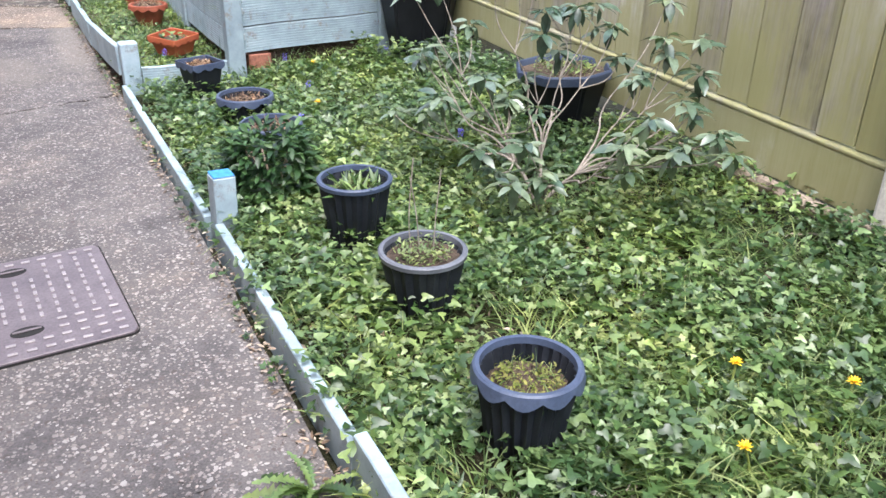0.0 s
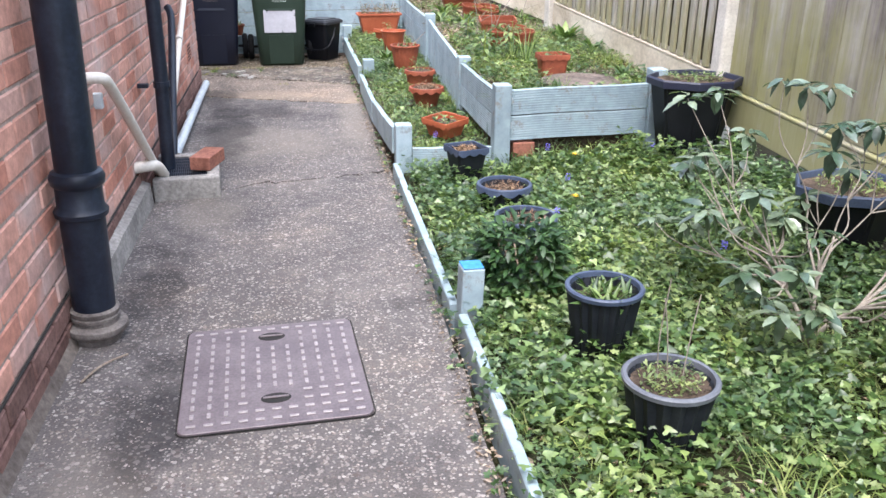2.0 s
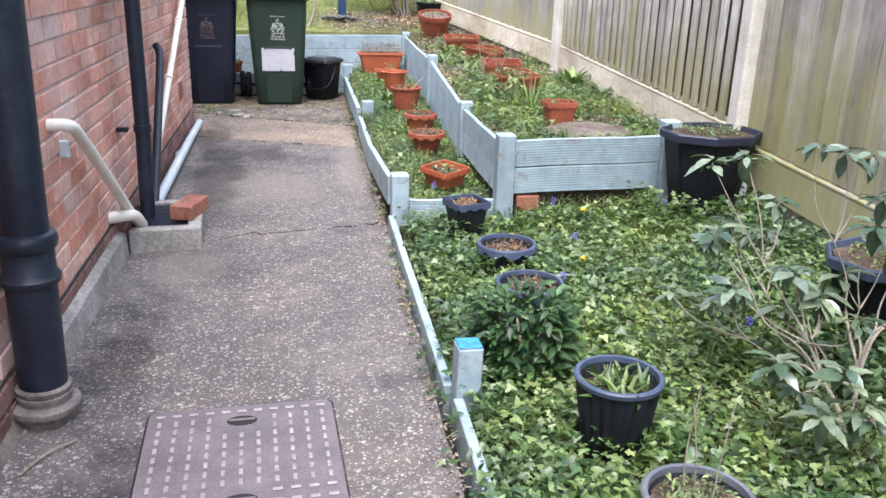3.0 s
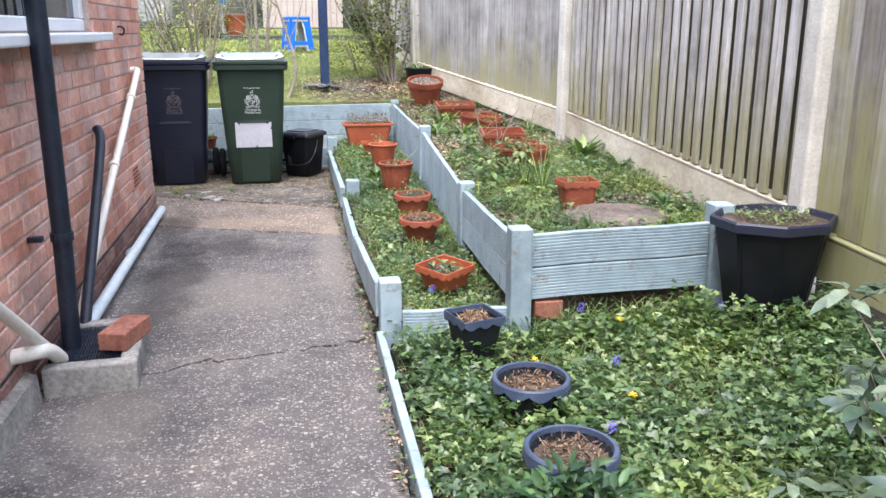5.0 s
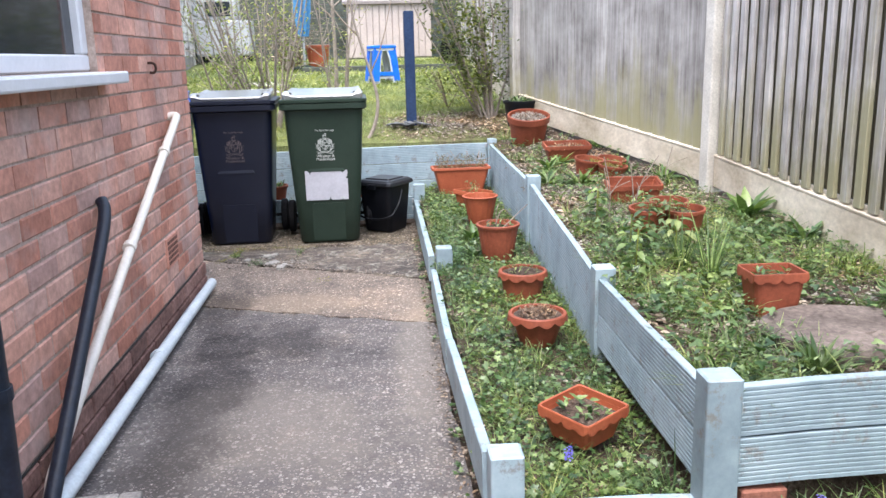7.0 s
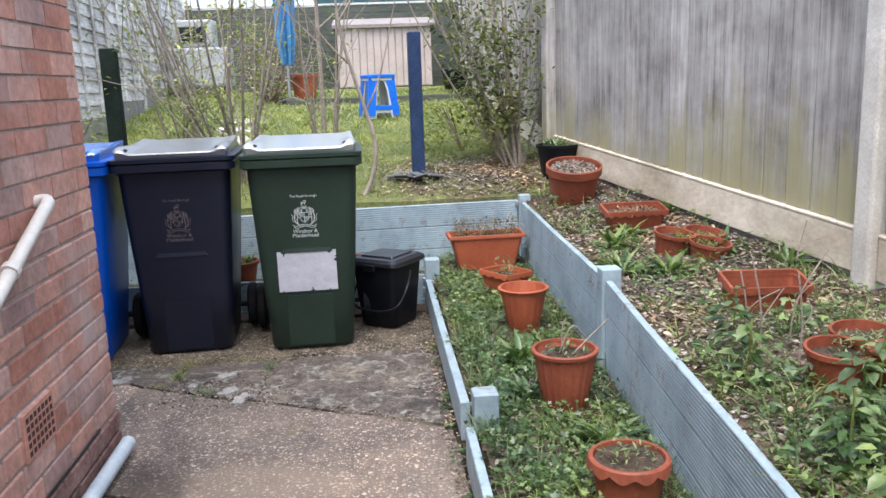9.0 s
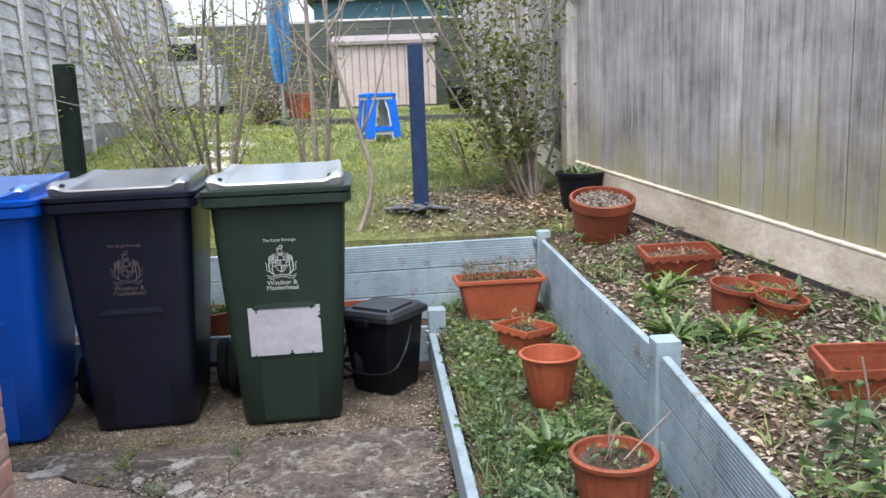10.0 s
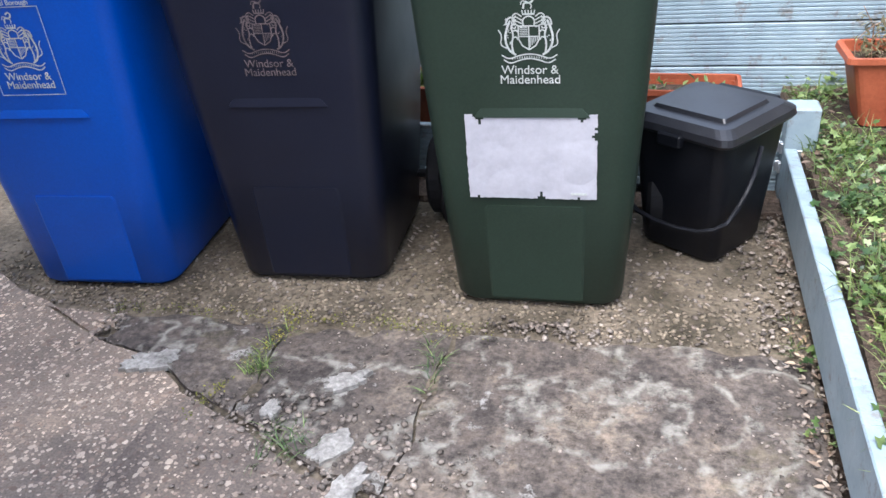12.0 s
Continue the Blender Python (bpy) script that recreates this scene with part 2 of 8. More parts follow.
def brick_mat():
    m, n, l, b = nodes("brick_red")
    p = world_pos(n)
    rnd = n.new("ShaderNodeObjectInfo").outputs["Random"]
    isl = n.new("ShaderNodeNewGeometry").outputs["Random Per Island"]
    add = n.new("ShaderNodeMath")
    add.operation = "ADD"
    l.new(rnd, add.inputs[0])
    l.new(isl, add.inputs[1])
    fr = n.new("ShaderNodeMath")
    fr.operation = "FRACT"
    l.new(add.outputs[0], fr.inputs[0])
    r = ramp(n, [(0.0, (0.46, 0.21, 0.148)), (0.3, (0.555, 0.28, 0.207)), (0.6, (0.61, 0.345, 0.265)), (0.85, (0.57, 0.37, 0.305)), (1.0, (0.43, 0.28, 0.245))])
    l.new(fr.outputs[0], r.inputs[0])
    a = noise_tex(n, l, 3.2, 5, 0.7, p)
    ar = ramp(n, [(0.35, (0.72, 0.70, 0.70)), (0.65, (1.15, 1.12, 1.1))])
    l.new(a.outputs["Fac"], ar.inputs[0])
    c = mix(n, l, r.outputs[0], ar.outputs[0], 1.0, "MULTIPLY")
    d = noise_tex(n, l, 34, 5, 0.7, p)
    dr = ramp(n, [(0.35, (0.78,) * 3), (0.7, (1.18,) * 3)])
    l.new(d.outputs["Fac"], dr.inputs[0])
    c = mix(n, l, c, dr.outputs[0], 1.0, "MULTIPLY")
    e = noise_tex(n, l, 2.1, 4, 0.6, p)
    er = ramp(n, [(0.54, (0, 0, 0)), (0.70, (0.5,) * 3)])
    l.new(e.outputs["Fac"], er.inputs[0])
    c = mix(n, l, c, (0.52, 0.45, 0.42), er.outputs[0])
    l.new(c, b.inputs["Base Color"])
    b.inputs["Roughness"].default_value = 0.85
    b.inputs["Specular IOR Level"].default_value = 0.25
    bump(n, l, d.outputs["Fac"], b, 0.4, 0.004)
    return m


def fence_mat(name, green, foot=0.4, gain=1.0, along=False):
    """Weathered silver-grey softwood with vertical grain, dark run-off streaks, and algae growing up from the damp foot."""
    m, n, l, b = nodes(name)
    p = world_pos(n)
    grain = noise_tex(n, l, 60, 5, 0.75, p, (1, 0.04, 1) if along else (1, 1, 0.04))
    streak = noise_tex(n, l, 24, 5, 0.75, p, (1, 0.06, 1) if along else (1, 1, 0.06))
    blot = noise_tex(n, l, 2.4, 5, 0.65, p)
    r = ramp(n, [(0.37, (0.13, 0.118, 0.105)), (0.45, (0.30, 0.282, 0.262)), (0.53, (0.45, 0.43, 0.405)), (0.64, (0.64, 0.62, 0.59))])
    l.new(mix(n, l, mix(n, l, grain.outputs["Fac"], streak.outputs["Fac"], 0.55), blot.outputs["Fac"], 0.42), r.inputs[0])
    rnd = n.new("ShaderNodeObjectInfo").outputs["Random"]
    ir = ramp(n, [(0, (0.50, 0.46, 0.42) if green > 0.8 else (0.85,) * 3), (1, (1.2,) * 3)])
    l.new(rnd, ir.inputs[0])
    c = mix(n, l, mix(n, l, r.outputs[0], ir.outputs[0], 1.0, "MULTIPLY"), (gain, gain, gain), 1.0, "MULTIPLY")
    sep = n.new("ShaderNodeSeparateXYZ")
    l.new(p, sep.inputs[0])
    up = n.new("ShaderNodeMapRange")
    up.inputs["From Min"].default_value, up.inputs["From Max"].default_value = foot, foot + 0.5 + green * 1.0
    up.inputs["To Min"].default_value, up.inputs["To Max"].default_value = 0.20 + green * 0.10, -0.12 if green > 0.8 else -0.28
    l.new(sep.outputs[2], up.inputs["Value"])
    alg = noise_tex(n, l, 5, 6, 0.7, p, (1, 1, 0.30))
    add = n.new("ShaderNodeMath")
    add.operation = "ADD"
    l.new(alg.outputs["Fac"], add.inputs[0])
    l.new(up.outputs[0], add.inputs[1])
    al = ramp(n, [(0.44, (0, 0, 0)), (0.72, (0.85,) * 3)])
    own = n.new("ShaderNodeMath")
    own.operation = "MULTIPLY_ADD"
    own.inputs[1].default_value = 0.16
    l.new(rnd, own.inputs[0])
    l.new(add.outputs[0], own.inputs[2])
    off = n.new("ShaderNodeMath")
    off.operation = "SUBTRACT"
    off.inputs[1].default_value = 0.08
    l.new(own.outputs[0], off.inputs[0])
    l.new(off.outputs[0], al.inputs[0])
    c = mix(n, l, c, (0.29, 0.28, 0.118) if green > 0.8 else (0.31, 0.29, 0.155), al.outputs[0])
    l.new(c, b.inputs["Base Color"])
    b.inputs["Roughness"].default_value = 0.85
    b.inputs["Specular IOR Level"].default_value = 0.2
    bump(n, l, grain.outputs["Fac"], b, 0.5, 0.004)
    return m


def paint_mat():
    """Pale blue-grey garden paint, thin and worn through on edges, with dirt."""
    m, n, l, b = nodes("blue_timber_paint")
    p = world_pos(n)
    a = noise_tex(n, l, 5, 6, 0.7, p)
    f = noise_tex(n, l, 70, 4, 0.7, p)
    r = ramp(n, [(0.28, (0.19, 0.25, 0.285)), (0.5, (0.285, 0.365, 0.405)), (0.75, (0.385, 0.465, 0.50))])
    l.new(a.outputs["Fac"], r.inputs[0])
    rr = n.new("ShaderNodeObjectInfo").outputs["Random"]
    ir = ramp(n, [(0, (0.88,) * 3), (1, (1.1,) * 3)])
    l.new(rr, ir.inputs[0])
    c = mix(n, l, r.outputs[0], ir.outputs[0], 1.0, "MULTIPLY")
    w = noise_tex(n, l, 14, 6, 0.8, p)
    wr = ramp(n, [(0.55, (0, 0, 0)), (0.65, (0.8,) * 3)])
    l.new(w.outputs["Fac"], wr.inputs[0])
    c = mix(n, l, c, (0.19, 0.175, 0.15), wr.outputs[0])
    l.new(c, b.inputs["Base Color"])
    b.inputs["Roughness"].default_value = 0.6
    bump(n, l, f.outputs["Fac"], b, 0.35, 0.003)
    return m


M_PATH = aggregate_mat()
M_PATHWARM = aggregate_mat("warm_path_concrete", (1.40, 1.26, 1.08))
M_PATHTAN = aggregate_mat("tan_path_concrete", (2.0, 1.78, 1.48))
M_SLAB = slab_mat()
M_ROUGH = mottled("rough_sandy_concrete", (0.055, 0.046, 0.030), (0.19, 0.155, 0.112), 5, 0.9, 70, 0.45, 0.6, 0.01, spec=0.25)
M_SOIL = mottled("soil", (0.042, 0.030, 0.022), (0.135, 0.10, 0.074), 7, 0.95, 70, 0.5, 0.8, 0.02, spec=0.2)
# soil and moss colour, darkened to put the shade between weeds into it
M_GROUND = mottled("shaded_mossy_ground", (0.026, 0.020, 0.012), (0.034, 0.038, 0.015), 3.0, 0.95, 60, 0.5, 0.8, 0.02, spec=0.2)
M_TURF = turf_mat()
M_BRICK = brick_mat()
M_PLINTHBRICK = mottled("dirty_plinth_brick", (0.12, 0.062, 0.05), (0.25, 0.15, 0.125), 6, 0.85, 50, 0.35, 0.5, 0.004, spec=0.25, random_by="object", rand_amt=0.25)
# dark terracotta that paints the shade inside the air brick's holes
M_VENT = mottled("vent_shade_terracotta", (0.05, 0.022, 0.017), (0.09, 0.04, 0.03), 20, 0.9)
M_OLDBRICK = mottled("old_brick", (0.20, 0.080, 0.055), (0.33, 0.145, 0.10), 14, 0.85, 60, 0.3, 0.4, 0.004, spec=0.25)
M_MORTAR = mottled("mortar", (0.31, 0.235, 0.195), (0.46, 0.37, 0.315), 6, 0.95, 80, 0.25, 0.5, 0.004, spec=0.2)
M_CEMENT = mottled("cement_render", (0.20, 0.19, 0.175), (0.36, 0.34, 0.31), 5, 0.9, 60, 0.25, 0.5, 0.006, spec=0.25)
M_DAMPCEMENT = mottled("damp_cement", (0.075, 0.062, 0.054), (0.19, 0.16, 0.135), 5, 0.9, 60, 0.3, 0.5, 0.006, spec=0.25)
M_GULLY = mottled("weathered_gully_concrete", (0.15, 0.142, 0.132), (0.36, 0.34, 0.31), 7, 0.9, 60, 0.3, 0.5, 0.006, spec=0.25)
M_STEM = mottled("shrub_stem", (0.16, 0.14, 0.115), (0.32, 0.285, 0.24), 12, 0.9, 90, 0.25, 0.3, 0.002, spec=0.2)
M_CONC = mottled("pale_concrete", (0.46, 0.43, 0.375), (0.66, 0.63, 0.56), 4, 0.85, 90, 0.15, 0.3, 0.003, spec=0.25)
M_PAINT = paint_mat()
M_FENCE = fence_mat("weathered_fence", 0.6, 0.5)
# green-brown damp stain, darkened further: the gap's shade is in this colour
M_FENCE_BACK = mottled("shaded_backing_board", (0.07, 0.062, 0.042), (0.17, 0.155, 0.095), 5, 0.9, 60, 0.3, 0.4, 0.003, (1, 1, 0.15), spec=0.2)
M_FENCE_FAR = fence_mat("weathered_far_fence", 0.25, 0.72, 0.75)
M_FENCE_GREEN = fence_mat("algae_fence", 0.82, 0.28)
M_GRAVELBOARD = mottled("gravel_board_wood", (0.40, 0.335, 0.24), (0.76, 0.69, 0.56), 3, 0.85, 45, 0.14, 0.3, 0.003, (0.6, 0.6, 1), spec=0.2)
M_TERRA = mottled("terracotta_plastic", (0.185, 0.050, 0.026), (0.31, 0.088, 0.046), 5, 0.55, 70, 0.16, 0.12, 0.001, spec=0.3)
M_ORANGE = mottled("bright_orange_plastic", (0.30, 0.075, 0.034), (0.41, 0.113, 0.052), 6, 0.48, 90, 0.12, 0.1, 0.001, spec=0.3)
M_NAVY = mottled("slate_blue_plastic", (0.040, 0.055, 0.095), (0.065, 0.085, 0.135), 8, 0.45, 120, 0.15, 0.1, 0.001, spec=0.35)
M_GREYRIM = mottled("grey_rim_plastic", (0.075, 0.082, 0.10), (0.13, 0.14, 0.16), 9, 0.5, 120, 0.15, 0.1, 0.001, spec=0.35)
M_NAVYDARK = mottled("dark_navy_plastic", (0.016, 0.018, 0.036), (0.028, 0.031, 0.055), 8, 0.4, 120, 0.15, 0.1, 0.001, spec=0.35)
M_DARKPOT = mottled("dark_grey_plastic", (0.008, 0.010, 0.014), (0.020, 0.023, 0.030), 8, 0.5, 120, 0.2, 0.1, 0.001, spec=0.25)
M_BLACKPOT = mottled("black_plastic", (0.004, 0.0045, 0.007), (0.009, 0.010, 0.013), 8, 0.45, 120, 0.2, 0.1, 0.001, spec=0.25)
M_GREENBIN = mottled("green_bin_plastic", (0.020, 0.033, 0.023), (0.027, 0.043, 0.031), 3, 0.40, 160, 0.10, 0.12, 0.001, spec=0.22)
# green lid tray: the white sky reflection is put into its base colour
M_GREENLID = mottled("green_lid_sky_sheen", (0.28, 0.30, 0.29), (0.35, 0.37, 0.36), 3, 0.34, 160, 0.08, 0.06, 0.001, spec=1.0, coat=1.0)
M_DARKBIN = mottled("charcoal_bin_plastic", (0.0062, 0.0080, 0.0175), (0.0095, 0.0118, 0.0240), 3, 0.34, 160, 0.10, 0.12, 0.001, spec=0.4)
# charcoal tray, paled in its colour to stand for reflected sky
M_DARKLID = mottled("charcoal_lid_sky_sheen", (0.13, 0.133, 0.15), (0.18, 0.183, 0.20), 3, 0.34, 160, 0.08, 0.06, 0.001, spec=1.0, coat=1.0)
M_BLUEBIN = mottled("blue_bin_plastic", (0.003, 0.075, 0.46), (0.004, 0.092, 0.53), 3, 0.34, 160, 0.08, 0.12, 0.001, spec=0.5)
# blue tray, its colour lifted for the sky sheen
M_BLUELID = mottled("blue_lid_sky_sheen", (0.012, 0.14, 0.62), (0.02, 0.18, 0.70), 3, 0.24, 160, 0.08, 0.06, 0.001, spec=1.0, coat=1.0)
M_PIPE = mottled("black_iron_paint", (0.006, 0.009, 0.017), (0.016, 0.022, 0.036), 9, 0.42, 60, 0.3, 0.25, 0.002, spec=0.35)
M_WHITEPIPE = mottled("white_pipe_plastic", (0.62, 0.58, 0.50), (0.74, 0.71, 0.64), 7, 0.4, 80, 0.08, 0.1, 0.001)
M_GREYPIPE = mottled("pale_grey_pipe", (0.46, 0.52, 0.55), (0.60, 0.66, 0.68), 7, 0.45, 80, 0.1, 0.1, 0.001)
M_RUST = mottled("rusty_iron", (0.03, 0.016, 0.012), (0.075, 0.04, 0.028), 25, 0.8, 90, 0.3, 0.3, 0.002, spec=0.3)
M_CLAY = mottled("clay_collar", (0.075, 0.062, 0.055), (0.21, 0.185, 0.165), 14, 0.8, 80, 0.3, 0.5, 0.004)
M_IRON = mottled("cast_iron_cover", (0.115, 0.092, 0.098), (0.185, 0.155, 0.160), 8, 0.55, 120, 0.2, 0.3, 0.001, metal=0.25)
M_IRONBAR = mottled("worn_iron_tread", (0.22, 0.19, 0.187), (0.36, 0.325, 0.32), 20, 0.5, 160, 0.15, 0.2, 0.001, metal=0.25)
# near-black: depth shade painted flat in recesses; also the damp course's own black
M_HOLE = mottled("shade_and_course_black", (0.01, 0.009, 0.008), (0.02, 0.018, 0.016), 20, 0.9)
M_WHITE = mottled("white_upvc", (0.58, 0.59, 0.61), (0.68, 0.69, 0.71), 5, 0.35, 60, 0.04, 0.05, 0.001)
M_CABINET = mottled("grimy_white_cabinet", (0.34, 0.35, 0.36), (0.46, 0.47, 0.48), 4, 0.5, 40, 0.1)
M_PAPER = mottled("white_paper_label", (0.42, 0.42, 0.46), (0.50, 0.50, 0.54), 9, 0.7, 60, 0.06, 0.15, 0.002)
M_PRINT = mottled("pale_print", (0.42, 0.45, 0.42), (0.58, 0.61, 0.58), 40, 0.6, 150, 0.2)
M_FADED = mottled("faded_print", (0.075, 0.06, 0.062), (0.14, 0.11, 0.11), 40, 0.6, 150, 0.3)
M_RUBBER = mottled("black_rubber", (0.006, 0.006, 0.007), (0.012, 0.012, 0.013), 20, 0.75, spec=0.2)
M_BLUEPLASTIC = mottled("blue_stool_plastic", (0.01, 0.12, 0.62), (0.015, 0.16, 0.72), 5, 0.4)
M_BLUEPAINT = mottled("bright_blue_paint", (0.02, 0.16, 0.42), (0.06, 0.26, 0.52), 25, 0.6)
M_POSTBLUE = mottled("navy_post_paint", (0.010, 0.026, 0.075), (0.024, 0.046, 0.105), 9, 0.6, 60, 0.25, 0.3, 0.003, spec=0.3)
M_POSTGREEN = mottled("dark_green_post_paint", (0.008, 0.014, 0.010), (0.02, 0.03, 0.022), 9, 0.8, 60, 0.25, 0.3, 0.003, spec=0.15)
M_STEEL = mottled("galvanised_bracket", (0.40, 0.42, 0.44), (0.55, 0.57, 0.6), 30, 0.4, 100, 0.1, metal=0.8)
M_STONE = mottled("stone_slab", (0.085, 0.069, 0.06), (0.195, 0.16, 0.138), 5, 0.9, 60, 0.35, 0.5, 0.006, spec=0.2)
M_SLATE = mottled("slate", (0.07, 0.075, 0.08), (0.15, 0.155, 0.16), 8, 0.7, 60, 0.25, 0.3, 0.003)
M_CADDYLID = mottled("black_lid_plastic", (0.012, 0.0125, 0.016), (0.022, 0.023, 0.027), 8, 0.36, 120, 0.2, 0.1, 0.001, spec=0.5)
M_PEBBLE = mottled("pebble", (0.15, 0.12, 0.095), (0.31, 0.265, 0.22), 5, 0.85, 90, 0.25, 0.3, 0.003, random_by="island", rand_amt=0.6)
M_AGG = mottled("aggregate_pebble", (0.14, 0.116, 0.106), (0.28, 0.245, 0.225), 30, 0.75, 90, 0.2, 0.2, 0.002, random_by="island", rand_amt=0.5)
M_OCHREGRIT = mottled("ochre_grit", (0.12, 0.095, 0.062), (0.28, 0.23, 0.165), 8, 0.85, 90, 0.25, 0.3, 0.003, random_by="island", rand_amt=0.55)
M_OLDCEMENT = mottled("old_pale_cement", (0.20, 0.19, 0.17), (0.40, 0.38, 0.34), 18, 0.9, 90, 0.35, 0.6, 0.004, spec=0.2)
M_PALESTONE = mottled("pale_gravel", (0.34, 0.30, 0.25), (0.52, 0.47, 0.41), 9, 0.85, 90, 0.2, 0.3, 0.002, random_by="island", rand_amt=0.25)
M_DEADLEAF = leaf_mat("dead_leaves", (0.12, 0.082, 0.056), (0.25, 0.185, 0.135), (0.44, 0.36, 0.28), 0.8, 0.1)
M_DRYBROWN = leaf_mat("dry_brown_growth", (0.10, 0.055, 0.035), (0.19, 0.115, 0.07), (0.32, 0.225, 0.14), 0.8, 0.1)
M_DRYGREEN = leaf_mat("dried_growth", (0.07, 0.055, 0.035), (0.13, 0.12, 0.06), (0.21, 0.20, 0.11), 0.8, 0.15)
M_LAWN = leaf_mat("lawn_blades", (0.165, 0.205, 0.062), (0.245, 0.285, 0.092), (0.37, 0.39, 0.16))
M_WEED = leaf_mat("weed_leaves", (0.024, 0.056, 0.016), (0.085, 0.15, 0.045), (0.20, 0.275, 0.10), 0.36, 0.28, 0.55)
M_WEEDPALE = leaf_mat("pale_weed_leaves", (0.075, 0.122, 0.046), (0.145, 0.20, 0.078), (0.25, 0.305, 0.135), 0.45, 0.3)
M_GRASS = leaf_mat("grass_blades", (0.06, 0.105, 0.024), (0.12, 0.185, 0.045), (0.25, 0.29, 0.11))
M_SHRUB = leaf_mat("dark_glossy_leaves", (0.018, 0.048, 0.014), (0.034, 0.078, 0.024), (0.075, 0.14, 0.042), 0.42, 0.15)
M_RHODO = leaf_mat("rhododendron_leaves", (0.042, 0.078, 0.042), (0.080, 0.122, 0.072), (0.15, 0.19, 0.12), 0.27, 0.12, 0.8)
M_SPRING = leaf_mat("spring_leaves", (0.15, 0.19, 0.05), (0.25, 0.29, 0.08), (0.38, 0.40, 0.14), 0.5, 0.4)
M_OLIVE = leaf_mat("evergreen_leaves", (0.065, 0.092, 0.034), (0.14, 0.168, 0.060), (0.25, 0.27, 0.105), 0.5, 0.3, 0.25)
M_BARK = mottled("bark", (0.17, 0.13, 0.095), (0.33, 0.27, 0.21), 12, 0.9, 90, 0.3, 0.5, 0.004, (1, 1, 0.3), spec=0.2)
M_TWIG = mottled("pale_twig", (0.21, 0.175, 0.14), (0.36, 0.31, 0.26), 12, 0.85, 90, 0.25, 0.3, 0.002, spec=0.2)
M_DRYSTEM = mottled("dry_stem", (0.25, 0.15, 0.09), (0.42, 0.29, 0.18), 15, 0.85)
M_MOSS = leaf_mat("moss_tufts", (0.10, 0.12, 0.02), (0.17, 0.18, 0.035), (0.27, 0.25, 0.07), 0.85, 0.15)
M_YELLOW = mottled("yellow_petals", (0.78, 0.50, 0.01), (0.85, 0.60, 0.02), 60, 0.6)
M_VIOLET = mottled("violet_petals", (0.12, 0.10, 0.48), (0.18, 0.15, 0.60), 60, 0.6)
M_ROOF = mottled("roof_tiles_far", (0.10, 0.08, 0.075), (0.19, 0.15, 0.14), 2, 0.85, 8, 0.3)
M_SHED = mottled("beige_shed_plastic", (0.42, 0.35, 0.32), (0.52, 0.44, 0.40), 3, 0.6, 30, 0.08)
# shed beige, darkened in the colour to offset sky light on the roof
M_SHEDROOF = mottled("darkened_shed_lid", (0.20, 0.17, 0.155), (0.29, 0.25, 0.23), 3, 0.7, 30, 0.12)
M_LAPFENCE = fence_mat("grey_lap_fence", 0.1, 0.4, 1.35, True)
M_BACKFENCE = mottled("dark_back_fence", (0.05, 0.058, 0.045), (0.11, 0.115, 0.09), 4, 0.9, 30, 0.3, 0.4, 0.004, (0.3, 0.3, 1))
M_TEAL = mottled("teal_paint", (0.03, 0.085, 0.10), (0.05, 0.12, 0.14), 3, 0.7, 40, 0.15)
M_BLUENET = mottled("blue_net", (0.03, 0.15, 0.34), (0.09, 0.26, 0.46), 10, 0.7)
mg, ng, lg, bg = nodes("window_glass")
bg.inputs["Base Color"].default_value = (0.02, 0.025, 0.03, 1)
bg.inputs["Roughness"].default_value = 0.06


# ---- building helpers ----
def part(name, bm, mat, parent=None, label="", smooth=False):
    """Link a bmesh as one mesh object under a thing or a part."""
    me = bpy.data.meshes.new(name)
    bmesh.ops.recalc_face_normals(bm, faces=bm.faces)
    bm.to_mesh(me)
    bm.free()
    return mesh_part(name, me, mat, parent, label, smooth)


def mesh_part(name, me, mat, parent=None, label="", smooth=False):
    if mat is not None and not me.materials:
        me.materials.append(mat)
    if smooth:
        me.polygons.foreach_set("use_smooth", [True] * len(me.polygons))
        me.set_sharp_from_angle(angle=radians(38))
    ob = new(name, me)
    if parent is not None:
        ob.parent = parent
    if label:
        ob["label"] = label
    return ob


def thing(name, m, label, category, group="", kind=""):
    ob = new(name)
    ob.empty_display_size = 0.05
    ob.matrix_world = m
    return tagged(ob, label, category, group, kind)


def box(bm, x0, x1, y0, y1, z0, z1, bevel=0.0, seg=1, m=None):
    vs = [bm.verts.new((x, y, z)) for x in (x0, x1) for y in (y0, y1) for z in (z0, z1)]
    q = [(0, 1, 3, 2), (4, 6, 7, 5), (0, 4, 5, 1), (2, 3, 7, 6), (0, 2, 6, 4), (1, 5, 7, 3)]
    fs = [bm.faces.new([vs[i] for i in f]) for f in q]
    if m is not None:
        for v in vs:
            v.co = m @ v.co
    if bevel:
        es = {e for f in fs for e in f.edges}
        bmesh.ops.bevel(bm, geom=list(es), offset=bevel, segments=seg, affect="EDGES", profile=0.5)
    return bm


def boxed(x0, x1, y0, y1, z0, z1, bevel=0.0, seg=1):
    return box(bmesh.new(), x0, x1, y0, y1, z0, z1, bevel, seg)


def loft(bm, rings, cap0=True, cap1=True, close=False):
    """Skin through rings of equal length."""
    vr = [[bm.verts.new(p) for p in r] for r in rings]
    k = len(rings[0])
    pairs = list(zip(vr, vr[1:])) + ([(vr[-1], vr[0])] if close else [])
    for a, b in pairs:
        for i in range(k):
            j = (i + 1) % k
            bm.faces.new((a[i], a[j], b[j], b[i]))
    if cap0 and not close:
        bm.faces.new(vr[0][::-1])
    if cap1 and not close:
        bm.faces.new(vr[-1])
    return bm


